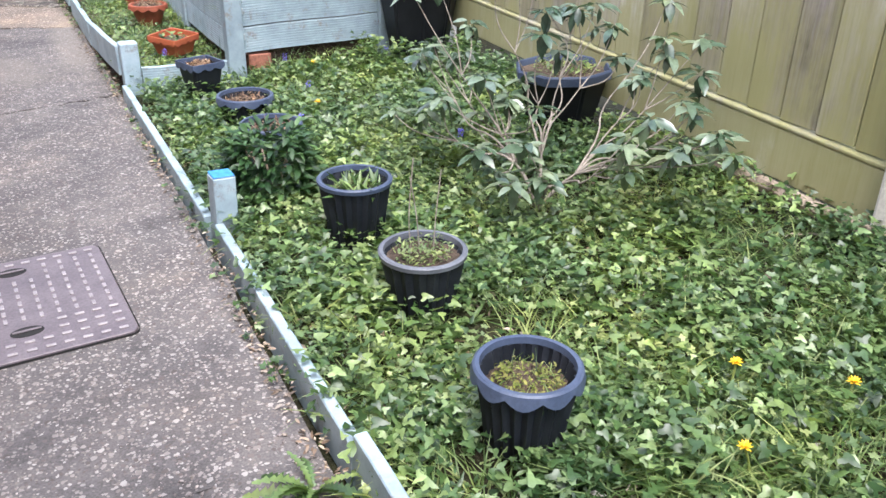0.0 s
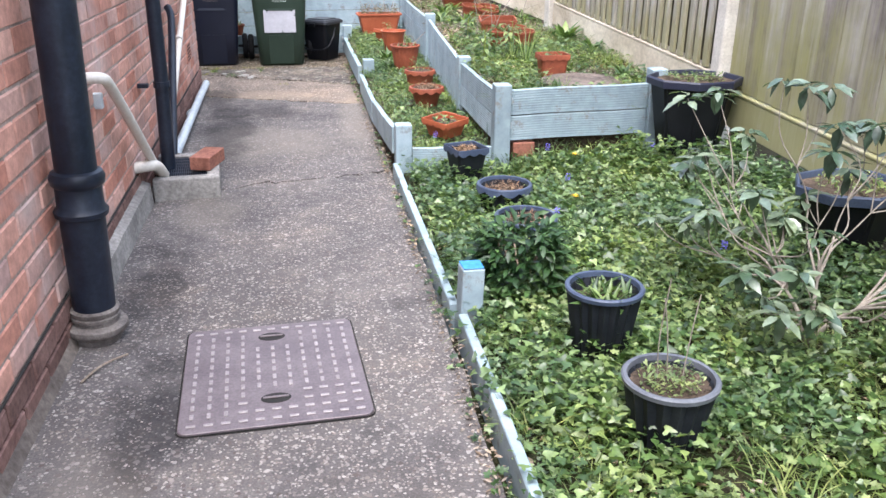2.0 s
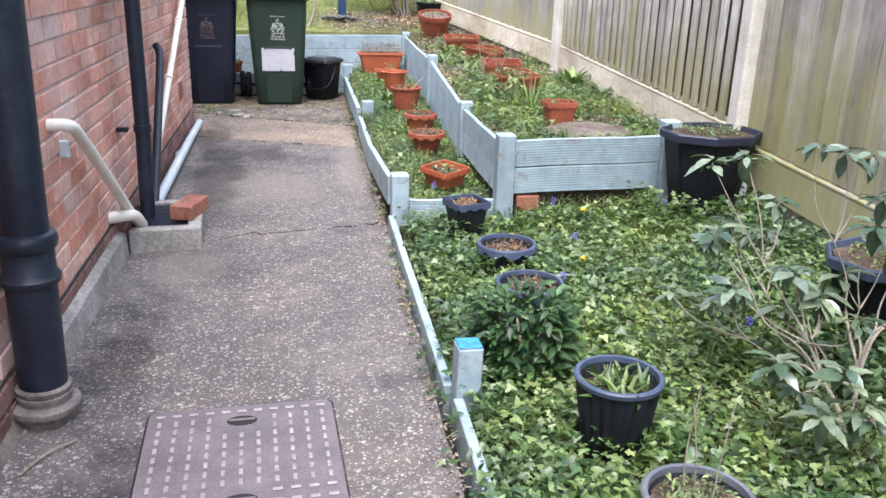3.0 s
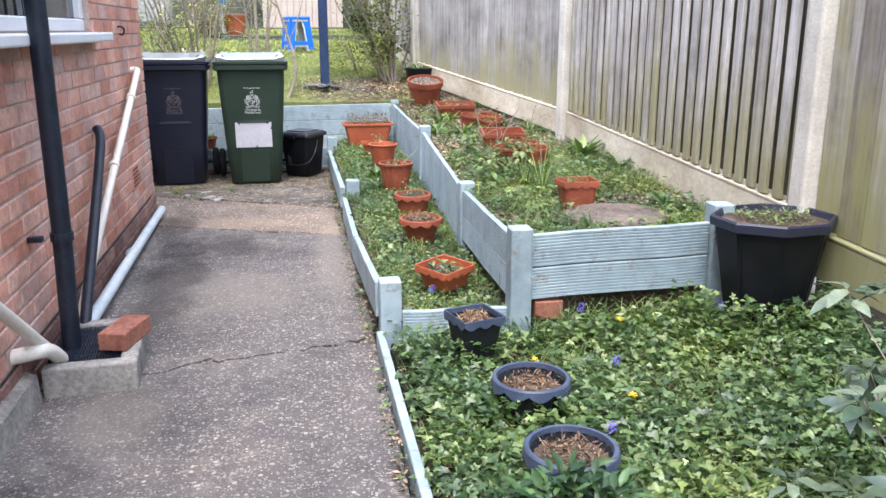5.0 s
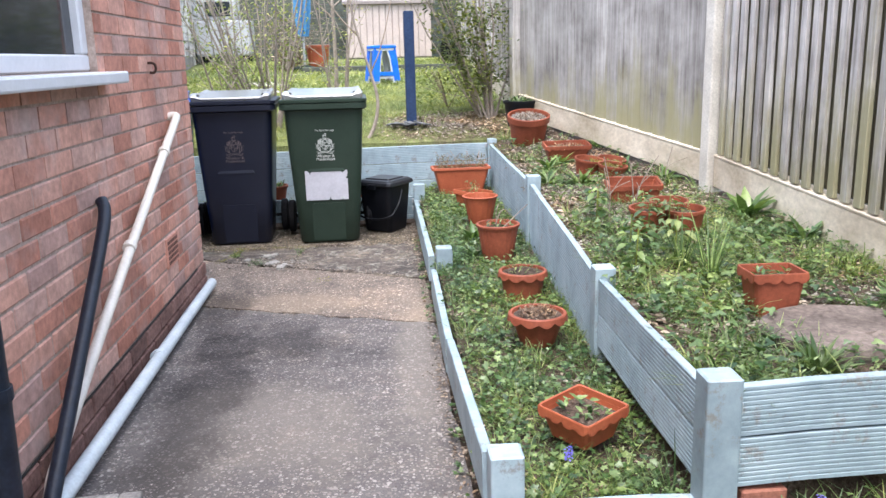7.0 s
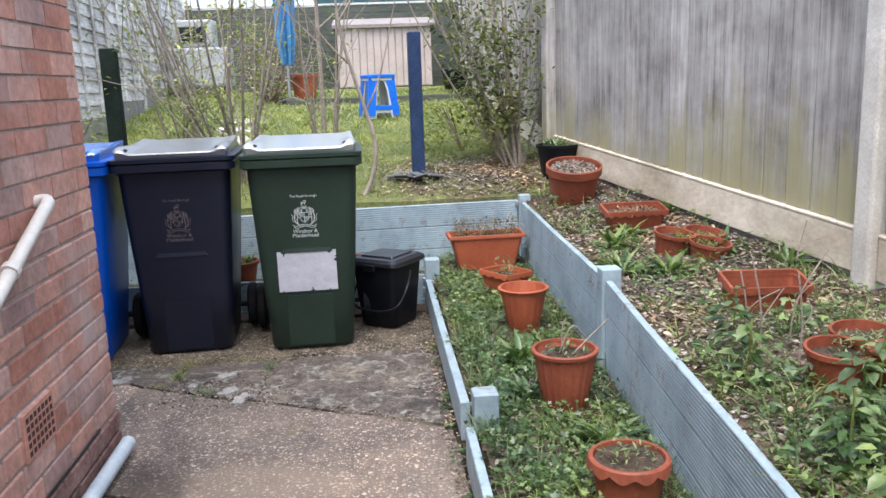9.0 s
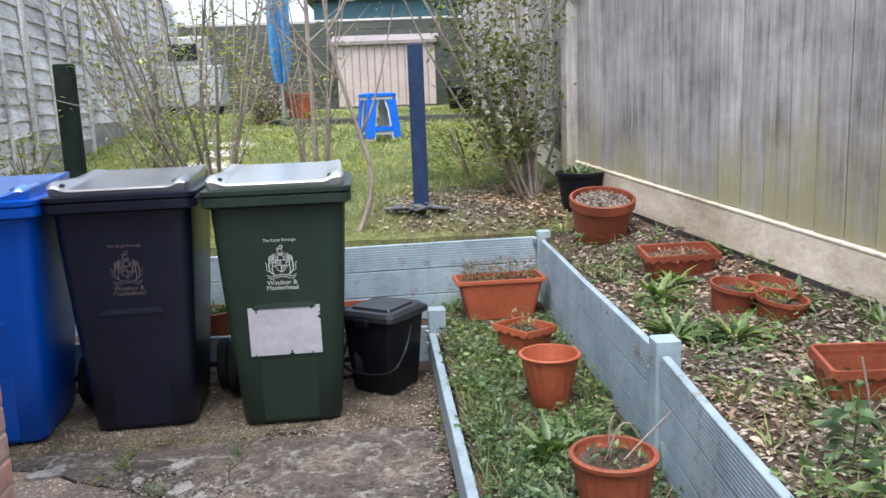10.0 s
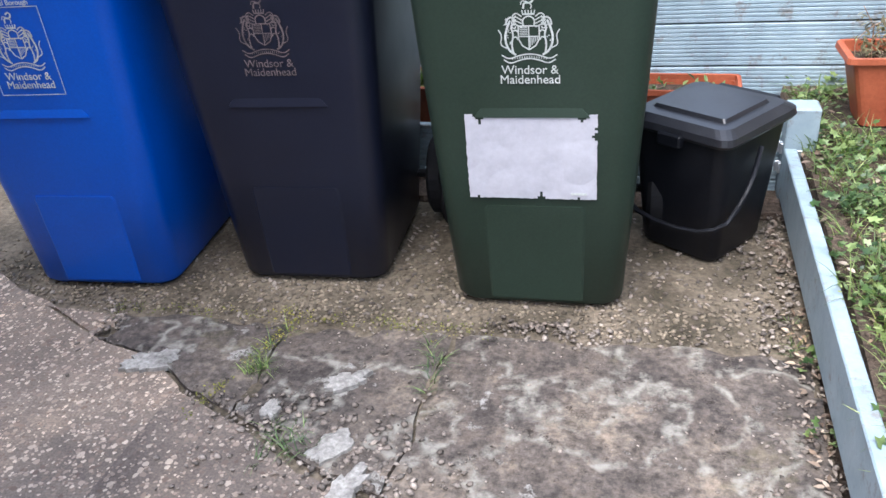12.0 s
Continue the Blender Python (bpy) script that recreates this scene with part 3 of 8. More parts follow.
def ring(r, z, n=24, cx=0.0, cy=0.0, wave=None):
    out = []
    for i in range(n):
        a = 2 * math.pi * i / n
        k = r + (wave(i, a) if wave else 0.0)
        out.append((cx + k * math.cos(a), cy + k * math.sin(a), z))
    return out


def rrect(w, d, r, z, n=5, cx=0.0, cy=0.0):
    """A rounded rectangle, anticlockwise, 4 * n points."""
    out = []
    r = min(r, w / 2 - 1e-4, d / 2 - 1e-4)
    for sx, sy, a0 in ((1, 1, 0), (-1, 1, 90), (-1, -1, 180), (1, -1, 270)):
        for i in range(n):
            a = radians(a0 + 90 * i / (n - 1))
            out.append((cx + sx * (w / 2 - r) + r * math.cos(a), cy + sy * (d / 2 - r) + r * math.sin(a), z))
    return out


def tube(bm, pts, radii, seg=8, cap=True):
    """A round tube along a line of points; radii one number or one a point."""
    pts = [Vector(p) for p in pts]
    if not hasattr(radii, "__len__"):
        radii = [radii] * len(pts)
    up = Vector((0.13, 0.31, 0.94)).normalized()
    rings = []
    for i, p in enumerate(pts):
        d = (pts[min(i + 1, len(pts) - 1)] - pts[max(i - 1, 0)]).normalized()
        s = d.cross(up)
        if s.length < 0.05:
            s = d.cross(Vector((1, 0, 0)))
        s.normalize()
        u = s.cross(d)
        rings.append([p + radii[i] * (math.cos(a) * s + math.sin(a) * u) for a in (2 * math.pi * k / seg for k in range(seg))])
    return loft(bm, rings, cap, cap)


def bend(points, steps=4):
    """Round the corners of a line (Chaikin)."""
    pts = [Vector(p) for p in points]
    for _ in range(steps):
        out = [pts[0]]
        for a, b in zip(pts, pts[1:]):
            out += [a * 0.75 + b * 0.25, a * 0.25 + b * 0.75]
        out.append(pts[-1])
        pts = out
    return pts


def scatter_mesh(name, shape_v, shape_f, mats4):
    """Many copies of one small shape baked into one mesh. shape_v: n x 3, shape_f: faces of equal size, mats4: k x 3 x 4."""
    sv = np.asarray(shape_v, float)
    sf = np.asarray(shape_f, int)
    m = np.asarray(mats4, float)
    k, nv, nf, fs = len(m), len(sv), len(sf), sf.shape[1]
    v = np.einsum("kij,nj->kni", m[:, :, :3], sv) + m[:, None, :, 3]
    f = (sf[None] + (np.arange(k) * nv)[:, None, None]).reshape(-1, fs)
    me = bpy.data.meshes.new(name)
    me.vertices.add(k * nv)
    me.vertices.foreach_set("co", v.reshape(-1))
    me.loops.add(f.size)
    me.loops.foreach_set("vertex_index", f.reshape(-1))
    me.polygons.add(k * nf)
    me.polygons.foreach_set("loop_start", np.arange(0, f.size, fs))
    me.update(calc_edges=True)
    return me


# ---- ground: one sheet, with the steps hidden behind the bed boards ----
def clamp01(v):
    return max(0.0, min(1.0, v))


def kerb_x(y):
    """Middle line of the timber edging beside the path."""
    if y < 3.0:
        return 0.757
    if y < 5.0:
        return 0.757 - (y - 3.0) * 0.011
    return 0.735 - (y - 5.0) * 0.0235


def fence_x(y):
    if y < 4.9:
        return 2.50 - (y - 2.0) * 0.0103
    if y < 7.83:
        return 2.47 - (y - 4.9) * 0.0437
    return 2.342 - (y - 7.83) * 0.293


def rough_h(x, y, s=1.0):
    return s * (0.5 * noise.noise((x * 2.3, y * 2.3, 0.3)) + 0.3 * noise.noise((x * 7, y * 7, 1.7)))


def ground_h(x, y):
    if y > 9.93:                                   # back garden
        base = 0.56 + 0.10 * clamp01((y - 9.93) / 0.3) + 0.078 * max(0.0, min(y, 17.7) - 10.2)
        return base + rough_h(x, y, 0.025)
    if x < kerb_x(y):
        if y > 9.46:
            return 0.10 + rough_h(x, y, 0.02)      # narrow bed behind the bins
        if y > 9.28:
            return 0.012
        return -0.06                               # under the path slab
    if y > 4.96:
        if x > 1.262:                              # raised bed by the fence
            base = 0.34 + 0.034 * (y - 5.0)
            under = 0.44 + 0.0974 * (y - 7.83) if y > 7.83 else 0.295 + 0.0495 * (y - 4.9)     # foot of the gravel boards
            bank = clamp01((x - fence_x(y) + 0.55) / 0.5) * max(0.0, under - base)
            return base + bank + rough_h(x, y, 0.03)
        return 0.07 + 0.022 * (y - 5.0) + rough_h(x, y, 0.02)
    k = clamp01((x - 0.8) / 1.7)
    return 0.015 + 0.13 * k ** 1.5 + rough_h(x, y, 0.03)


def build_ground():
    def axis(marks):
        out = []
        for a, b, st in marks:
            n_ = max(1, round((b - a) / st))
            out += [a + (b - a) * i / n_ for i in range(n_)]
        return out + [marks[-1][1]]
    xs = axis([(-900, -60, 120), (-60, -6, 6), (-6, -1.5, 0.3), (-1.5, 0.6, 0.15), (0.6, 0.77, 0.012), (0.77, 1.256, 0.06), (1.256, 1.268, 0.006), (1.268, 3.2, 0.07), (3.2, 8, 0.6), (8, 60, 6), (60, 900, 120)])
    ys = axis([(-900, -60, 120), (-60, -3, 4), (-3, 0.6, 0.2), (0.6, 4.95, 0.07), (4.95, 4.965, 0.005), (4.965, 9.27, 0.08), (9.27, 9.29, 0.01), (9.29, 9.45, 0.08), (9.45, 9.465, 0.005), (9.465, 9.925, 0.08), (9.925, 9.94, 0.005), (9.94, 13, 0.1), (13, 20, 0.5), (20, 60, 6), (60, 900, 120)])
    verts = [(x, y, ground_h(x, y)) for y in ys for x in xs]
    nx = len(xs)
    faces = [(j * nx + i, j * nx + i + 1, (j + 1) * nx + i + 1, (j + 1) * nx + i) for j in range(len(ys) - 1) for i in range(nx - 1)]
    me = bpy.data.meshes.new("ground")
    me.from_pydata(verts, [], faces)
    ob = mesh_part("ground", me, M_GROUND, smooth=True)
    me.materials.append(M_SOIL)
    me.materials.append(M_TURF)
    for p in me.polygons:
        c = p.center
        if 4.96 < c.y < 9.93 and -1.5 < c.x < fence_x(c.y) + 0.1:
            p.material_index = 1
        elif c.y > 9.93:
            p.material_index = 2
    tagged(ob, "weedy garden ground of soil and moss", "ground", kind="structure")


build_ground()

# ---- house wall: its frame runs along the wall, u from the far corner back towards the start ----
WALL = pose(-0.625, 7.65, 0, 0, 0, 1.72)     # local -y runs back along the wall, local x points to the path


def brick_wall():
    w = thing("wall_house", WALL, "red brick house wall with pale mortar joints", "wall", kind="structure")
    win = (-3.05, -1.42, 1.22, 2.30)
    bm = bmesh.new()
    core = -0.005
    # mortar core in slabs round the window opening
    box(bm, -0.30, core, -11.0, win[0], 0.0, 2.95)
    box(bm, -0.30, core, win[1], 0.0, 0.0, 2.95)
    box(bm, -0.30, core, win[0], win[1], 0.0, win[2])
    box(bm, -0.30, core, win[0], win[1], win[3], 2.95)
    part("mortar", bm, M_MORTAR, w, "pale grey-buff mortar")
    bm = bmesh.new()
    box(bm, -3.6, -0.30, -11.0, -0.012, 0.0, 2.95)
    part("inner_mass", bm, M_MORTAR, w)
    return w, win


wall_house, WIN = brick_wall()


def brick_mesh(name, length, mat=None):
    bm = boxed(-0.1, 0.0, -length, 0.0, 0.0, 0.066, 0.005)
    me = bpy.data.meshes.new(name)
    bm.to_mesh(me)
    bm.free()
    me.materials.append(mat or M_BRICK)
    return me


def window_unit():
    y0, y1, z0, z1 = WIN
    w = thing("window_1", WALL, "white plastic framed house window with dark glass", "window", kind="structure")
    bm = bmesh.new()
    for a, b, c, d in ((y0, y1, z0, z0 + 0.06), (y0, y1, z1 - 0.06, z1), (y0, y0 + 0.06, z0 + 0.06, z1 - 0.06), (y1 - 0.06, y1, z0 + 0.06, z1 - 0.06), ((y0 + y1) / 2 - 0.035, (y0 + y1) / 2 + 0.035, z0 + 0.06, z1 - 0.06)):
        box(bm, -0.09, -0.03, a + 0.001, b - 0.001, c + 0.001, d - 0.001, 0.006)
    part("window_frame", bm, M_WHITE, w, "white plastic frame")
    part("glass_pane", boxed(-0.068, -0.060, y0 + 0.05, (y0 + y1) / 2 - 0.03, z0 + 0.05, z1 - 0.05), mg, w)
    part("glass_pane", boxed(-0.068, -0.060, (y0 + y1) / 2 + 0.03, y1 - 0.05, z0 + 0.05, z1 - 0.05), mg, w)
    for i in range(7):
        y = y0 + 0.12 + i * 0.11
        part("lead_bar", boxed(-0.059, -0.055, y, y + 0.008, z0 + 0.06, z1 - 0.06), M_DARKPOT, w)
    part("window_sill", boxed(-0.09, 0.088, y0 - 0.05, y1 + 0.06, z0 - 0.045, z0 - 0.002, 0.008, 2), M_WHITE, w, "white plastic sill")


window_unit()


# ---- path ----
def path_slab():
    """Concrete path with a broken far end; its joints and cracks are real gaps."""
    th = thing("path", pose(0, 0, 0), "worn exposed-aggregate concrete path with cracks", "path", kind="structure")
    rnd = random.Random(4)
    n_ = 40
    joint = {-3.0: (0, 0), 2.0: (0, 0), 4.885: (0.27, 0.055), 7.08: (-0.34, 0.025), 7.965: (-0.44, 0.0)}   # slant, wander
    jag = {}
    for y, (sl, wd) in joint.items():
        jag[y] = [y + sl * (-0.75 + 1.4 * i / n_) + wd * (noise.noise((i * 0.21, y, 0)) + 0.5 * noise.noise((i * 0.8, y, 3))) for i in range(n_ + 1)]
    def wander(x):
        return 0.035 * noise.noise((x * 4, 5, 1)) + 0.014 * noise.noise((x * 17, 5, 2))
    jag[7.965] = [q + wander(-0.75 + 1.40 * i / n_) for i, q in enumerate(jag[7.965])]
    marks = sorted(joint)
    for a, b in zip(marks, marks[1:]):
        ga, gb = (0.0 if a in (-3.0, 2.0) else 0.008), (0.0 if b == 2.0 else 0.008)
        rows = max(6, round((b - a) / 0.16))
        bm = bmesh.new()
        top = []
        for k in range(rows + 1):
            f = k / rows
            line = []
            for i in range(n_ + 1):
                y = (jag[a][i] + ga) * (1 - f) + (jag[b][i] - gb) * f
                x0, x1 = -0.75, kerb_x(y) - 0.05 + 0.014 * noise.noise((y * 4, 0, 0)) + 0.008 * noise.noise((y * 17, 0, 0))
                x = x0 + (x1 - x0) * i / n_
                line.append(bm.verts.new((x, y, 0.005 * noise.noise((x * 3, y * 3, 0)) - (0.006 if k in (0, rows) and rnd.random() < 0.3 else 0.0))))
            top.append(line)
        for r0, r1 in zip(top, top[1:]):
            for i in range(n_):
                bm.faces.new((r0[i], r0[i + 1], r1[i + 1], r1[i]))
        edge = top[0] + [r[-1] for r in top[1:-1]] + top[-1][::-1] + [r[0] for r in top[-2:0:-1]]
        low = [bm.verts.new((v.co.x, v.co.y, -0.08)) for v in edge]
        for i in range(len(edge)):
            j = (i + 1) % len(edge)
            bm.faces.new((edge[i], low[i], low[j], edge[j]))
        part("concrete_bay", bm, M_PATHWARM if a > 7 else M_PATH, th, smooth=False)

    for y, hw in ((4.885, 0.0095), (7.08, 0.0085)):      # dark fill that puts the open cracks' shade into colour
        bm = bmesh.new()
        line = [(-0.75 + 1.40 * i / n_, q) for i, q in enumerate(jag[y])]
        low = [bm.verts.new((x, q - hw, -0.007)) for x, q in line]
        top = [bm.verts.new((x, q + hw, -0.007)) for x, q in line]
        for i in range(n_):
            bm.faces.new((low[i], low[i + 1], top[i + 1], top[i]))
        part("crack_dirt", bm, M_HOLE, th, "dark fill painting the shade in a crack")

    def y0(x):
        return 7.972 - 0.44 * x + wander(x)

    def y1(x):
        return 8.605 + 0.05 * x + 0.02 * noise.noise((x * 5, 2, 0))
    cuts = [-2.2, -1.06, -0.585, -0.185, 0.615]
    corner = bmesh.new()
    loft(corner, [[(x, 7.66, z), (x, max(7.67, y0(x) - 0.004), z)][::1] + [(x, max(7.67, y0(x) - 0.004), -0.08), (x, 7.66, -0.08)] for x in [-2.2 + 1.448 * i / 16 for i in range(17)] for z in (0.0,)])
    part("concrete_bay", corner, M_PATHTAN, th)
    for q, (xa, xb) in enumerate(zip(cuts, cuts[1:])):
        bm = bmesh.new()
        k, rows = 14, 10
        top = []
        for r in range(rows + 1):
            line = []
            for i in range(k + 1):
                t = i / k
                x = xa + 0.0035 + (xb - xa - 0.007) * t
                wob = 0.018 * noise.noise((r * 0.5, xa if i < k / 2 else xb, 4)) * abs(2 * t - 1)
                ya, yb = max(y0(x), 7.66 if x < -0.62 else 0) + 0.006, y1(x) - 0.008
                y = ya + (yb - ya) * r / rows
                sunk = -0.012 if (i in (0, k) or r in (0, rows)) and noise.noise((x * 14, y * 14, 0)) > 0.1 else 0.0
                line.append(bm.verts.new((x + wob, y, 0.008 * noise.noise((x * 4, y * 4, 2)) + 0.004 * noise.noise((x * 15, y * 15, 2)) + sunk)))
            top.append(line)
        for r_0, r_1 in zip(top, top[1:]):
            for i in range(k):
                bm.faces.new((r_0[i], r_0[i + 1], r_1[i + 1], r_1[i]))
        edge = top[0] + [r[-1] for r in top[1:-1]] + top[-1][::-1] + [r[0] for r in top[-2:0:-1]]
        low = [bm.verts.new((v.co.x, v.co.y, -0.08)) for v in edge]
        for i in range(len(edge)):
            j = (i + 1) % len(edge)
            bm.faces.new((edge[i], low[i], low[j], edge[j]))
        part("paving_slab", bm, M_SLAB if q > 0 else M_PATHTAN, th, smooth=False)
    bm = boxed(-2.2, 0.615, 7.3, 9.29, -0.08, -0.010, 0.0)
    part("rough_concrete", bm, M_ROUGH, th)


path_slab()


# ---- timber edging and raised beds ----
def grooved_board(length, h, thick, grooves=9):
    """A decking board lying along +x, standing on its edge; its grooved face looks to -y."""
    prof = [(0.0, 0.0)]
    pitch = h / (grooves + 1)
    for g in range(grooves):
        z = pitch * (g + 1)
        prof += [(0.0, z - 0.003), (0.0024, z - 0.0017), (0.0024, z + 0.0017), (0.0, z + 0.003)]
    prof += [(0.0, h - 0.003), (0.003, h), (thick - 0.003, h), (thick, h - 0.003), (thick, 0.0)]
    bm = bmesh.new()
    cuts = 5
    rings = []
    for i in range(cuts):
        x = length * i / (cuts - 1)
        rings.append([(x, p, z + 0.0025 * math.sin(i * 1.9 + length * 7)) for p, z in prof])
    loft(bm, rings)
    return bm


def board(parent, a, b, z0, z1, h, thick=0.027, plain=False, flip=False):
    """A board from a to b (plan), its foot at z0 at a and z1 at b; the parent stands at the origin."""
    ax, ay = a
    bx, by = b
    ln = math.hypot(bx - ax, by - ay)
    bm = grooved_board(ln, h, thick, 0 if plain else 9)
    if flip:
        bmesh.ops.transform(bm, matrix=Matrix.Diagonal((1, -1, 1, 1)), verts=bm.verts)
    ob = part("board", bm, M_PAINT, parent)
    yaw = math.atan2(by - ay, bx - ax)
    ob.matrix_local = Matrix.Translation((ax, ay, z0)) @ Matrix.Rotation(yaw, 4, "Z") @ Matrix.Rotation(-math.atan2(z1 - z0, ln), 4, "Y")
    return ob


def post(parent, x, y, z0, z1, w=0.078, yaw=0.0, top=None, lean=0.0):
    bm = bmesh.new()
    s = w / 2
    loft(bm, [rrect(w, w, 0.006, 0, 3), rrect(w, w, 0.006, z1 - z0 - 0.004, 3), rrect(w - 0.012, w - 0.012, 0.004, z1 - z0, 3)])
    ob = part("post", bm, M_PAINT, parent)
    ob.matrix_local = pose(x, y, z0, 0, lean, yaw)
    if top:
        c = part("post_top", boxed(-s + 0.002, s - 0.002, -s + 0.002, s - 0.002, 0, 0.004, 0.002), top, ob, "bright blue painted end grain")
        c.matrix_local = pose(0, 0, z1 - z0 + 0.001)
    return ob


def brackets(parent, x, y, z, yaw):
    bm = bmesh.new()
    box(bm, -0.012, 0.012, 0, 0.004, -0.016, 0.016, 0.0015)
    box(bm, -0.004, 0.004, -0.016, 0.0, -0.016, 0.016, 0.0015)
    box(bm, -0.003, 0.003, 0.004, 0.006, 0.004, 0.010)
    ob = part("bracket", bm, M_STEEL, parent, "small galvanised bracket")
    ob.matrix_local = pose(x, y, z, 0, 0, yaw)


PA, PF, PG = (0.746, 4.99), (0.716, 7.39), (0.630, 9.43)
PB, PC, PD, PE = (1.255, 4.915), (1.255, 6.07), (1.275, 7.87), (1.255, 9.91)


def edging():
    th = thing("timber_edging", pose(0, 0, 0), "low pale blue painted timber edging along the path", "garden edging", kind="structure")
    post(th, 0.838, 1.335, -0.05, 0.175, 0.070, -6, M_BLUEPAINT)
    board(th, (0.772, 1.51), (0.774, 1.90), -0.03, -0.03, 0.145, 0.030, True)
    board(th, (0.769, 1.905), (0.764, 3.12), -0.045, -0.055, 0.125, 0.030, True)
    board(th, (0.750, 3.218), (0.716, 4.945), -0.06, -0.05, 0.12, 0.030, True)
    post(th, 0.776, 3.175, -0.05, 0.215, 0.074, 4, M_BLUEPAINT, 1.5)
    post(th, PA[0], PA[1], -0.05, 0.272, 0.086, 1)
    post(th, PF[0], PF[1], -0.05, 0.25, 0.086, 2)
    post(th, PG[0], PG[1], -0.05, 0.286, 0.086, 1)
    board(th, (0.722, 5.035), (0.690, 6.15), 0.10, 0.02, 0.14, 0.03, True)
    board(th, (0.686, 6.155), (0.672, 7.34), 0.02, 0.0, 0.14, 0.03, True)
    board(th, (0.668, 7.44), (0.622, 9.38), 0.045, 0.03, 0.14, 0.034, True)
    board(th, (0.79, 4.922), (1.21, 4.920), 0.03, 0.03, 0.125)
    for x, y, z, yaw in ((PG[0] - 0.008, PG[1] - 0.045, 0.15, 90), (PG[0] - 0.008, PG[1] - 0.045, 0.09, 90), (PF[0] - 0.008, PF[1] - 0.045, 0.10, 90), (PF[0] - 0.008, PF[1] + 0.045, 0.14, 90), (PG[0] - 0.046, PG[1] - 0.008, 0.16, 0), (PG[0] - 0.046, PG[1] - 0.008, 0.10, 0)):
        brackets(th, x, y, z, yaw)
    # low board behind the bins
    board(th, (-1.9, 9.44), (0.585, 9.44), 0.05, 0.05, 0.14)
    board(th, (-1.9, 9.44), (0.585, 9.44), -0.085, -0.085, 0.13)


edging()


def raised_bed():
    th = thing("raised_bed", pose(0, 0, 0), "pale blue raised bed of grooved decking boards", "raised bed", kind="structure")
    post(th, *PB, -0.05, 0.485, 0.088)
    post(th, *PC, -0.05, 0.458, 0.08)
    post(th, *PD, -0.05, 0.552, 0.08)
    post(th, *PE, -0.05, 0.575, 0.075)
    post(th, 2.10, 4.94, 0.05, 0.55, 0.088)
    for i, (a, b, z) in enumerate(((PB, PC, (0.175, 0.155)), (PC, PD, (0.155, 0.245)), (PD, PE, (0.245, 0.27)))):
        for k in range(2 if i < 1 else 3):
            zz = 0.135 * (2 - k - 1)
            board(th, (a[0] - 0.027, a[1] + 0.044), (b[0] - 0.027, b[1] - 0.042), z[0] + zz + 0.0, z[1] + zz, 0.127, 0.027, False, True)
    # end towards the lawn
    board(th, (PB[0] + 0.046, 4.905), (2.055, 4.92), 0.325, 0.345, 0.129)
    board(th, (PB[0] + 0.046, 4.905), (2.055, 4.92), 0.19, 0.21, 0.127)
    # back board behind the bins
    for k in range(3):
        board(th, (-1.9, 9.90), (PE[0] - 0.04, 9.915), 0.06 + 0.145 * k, 0.115 + 0.145 * k, 0.138)
    for x, y, z, yaw in ((PB[0] + 0.05, PB[1] - 0.006, 0.40, 0), (PB[0] + 0.05, PB[1] - 0.006, 0.27, 0), (PC[0] - 0.02, PC[1] + 0.045, 0.38, 90), (PD[0] - 0.02, PD[1] - 0.045, 0.46, 90), (PD[0] - 0.02, PD[1] + 0.045, 0.42, 90), (PD[0] - 0.02, PD[1] + 0.045, 0.31, 90), (PE[0] - 0.045, PE[1] - 0.006, 0.52, 0), (PE[0] + 0.0, PE[1] - 0.045, 0.49, 90)):
        brackets(th, x, y, z, yaw)


raised_bed()


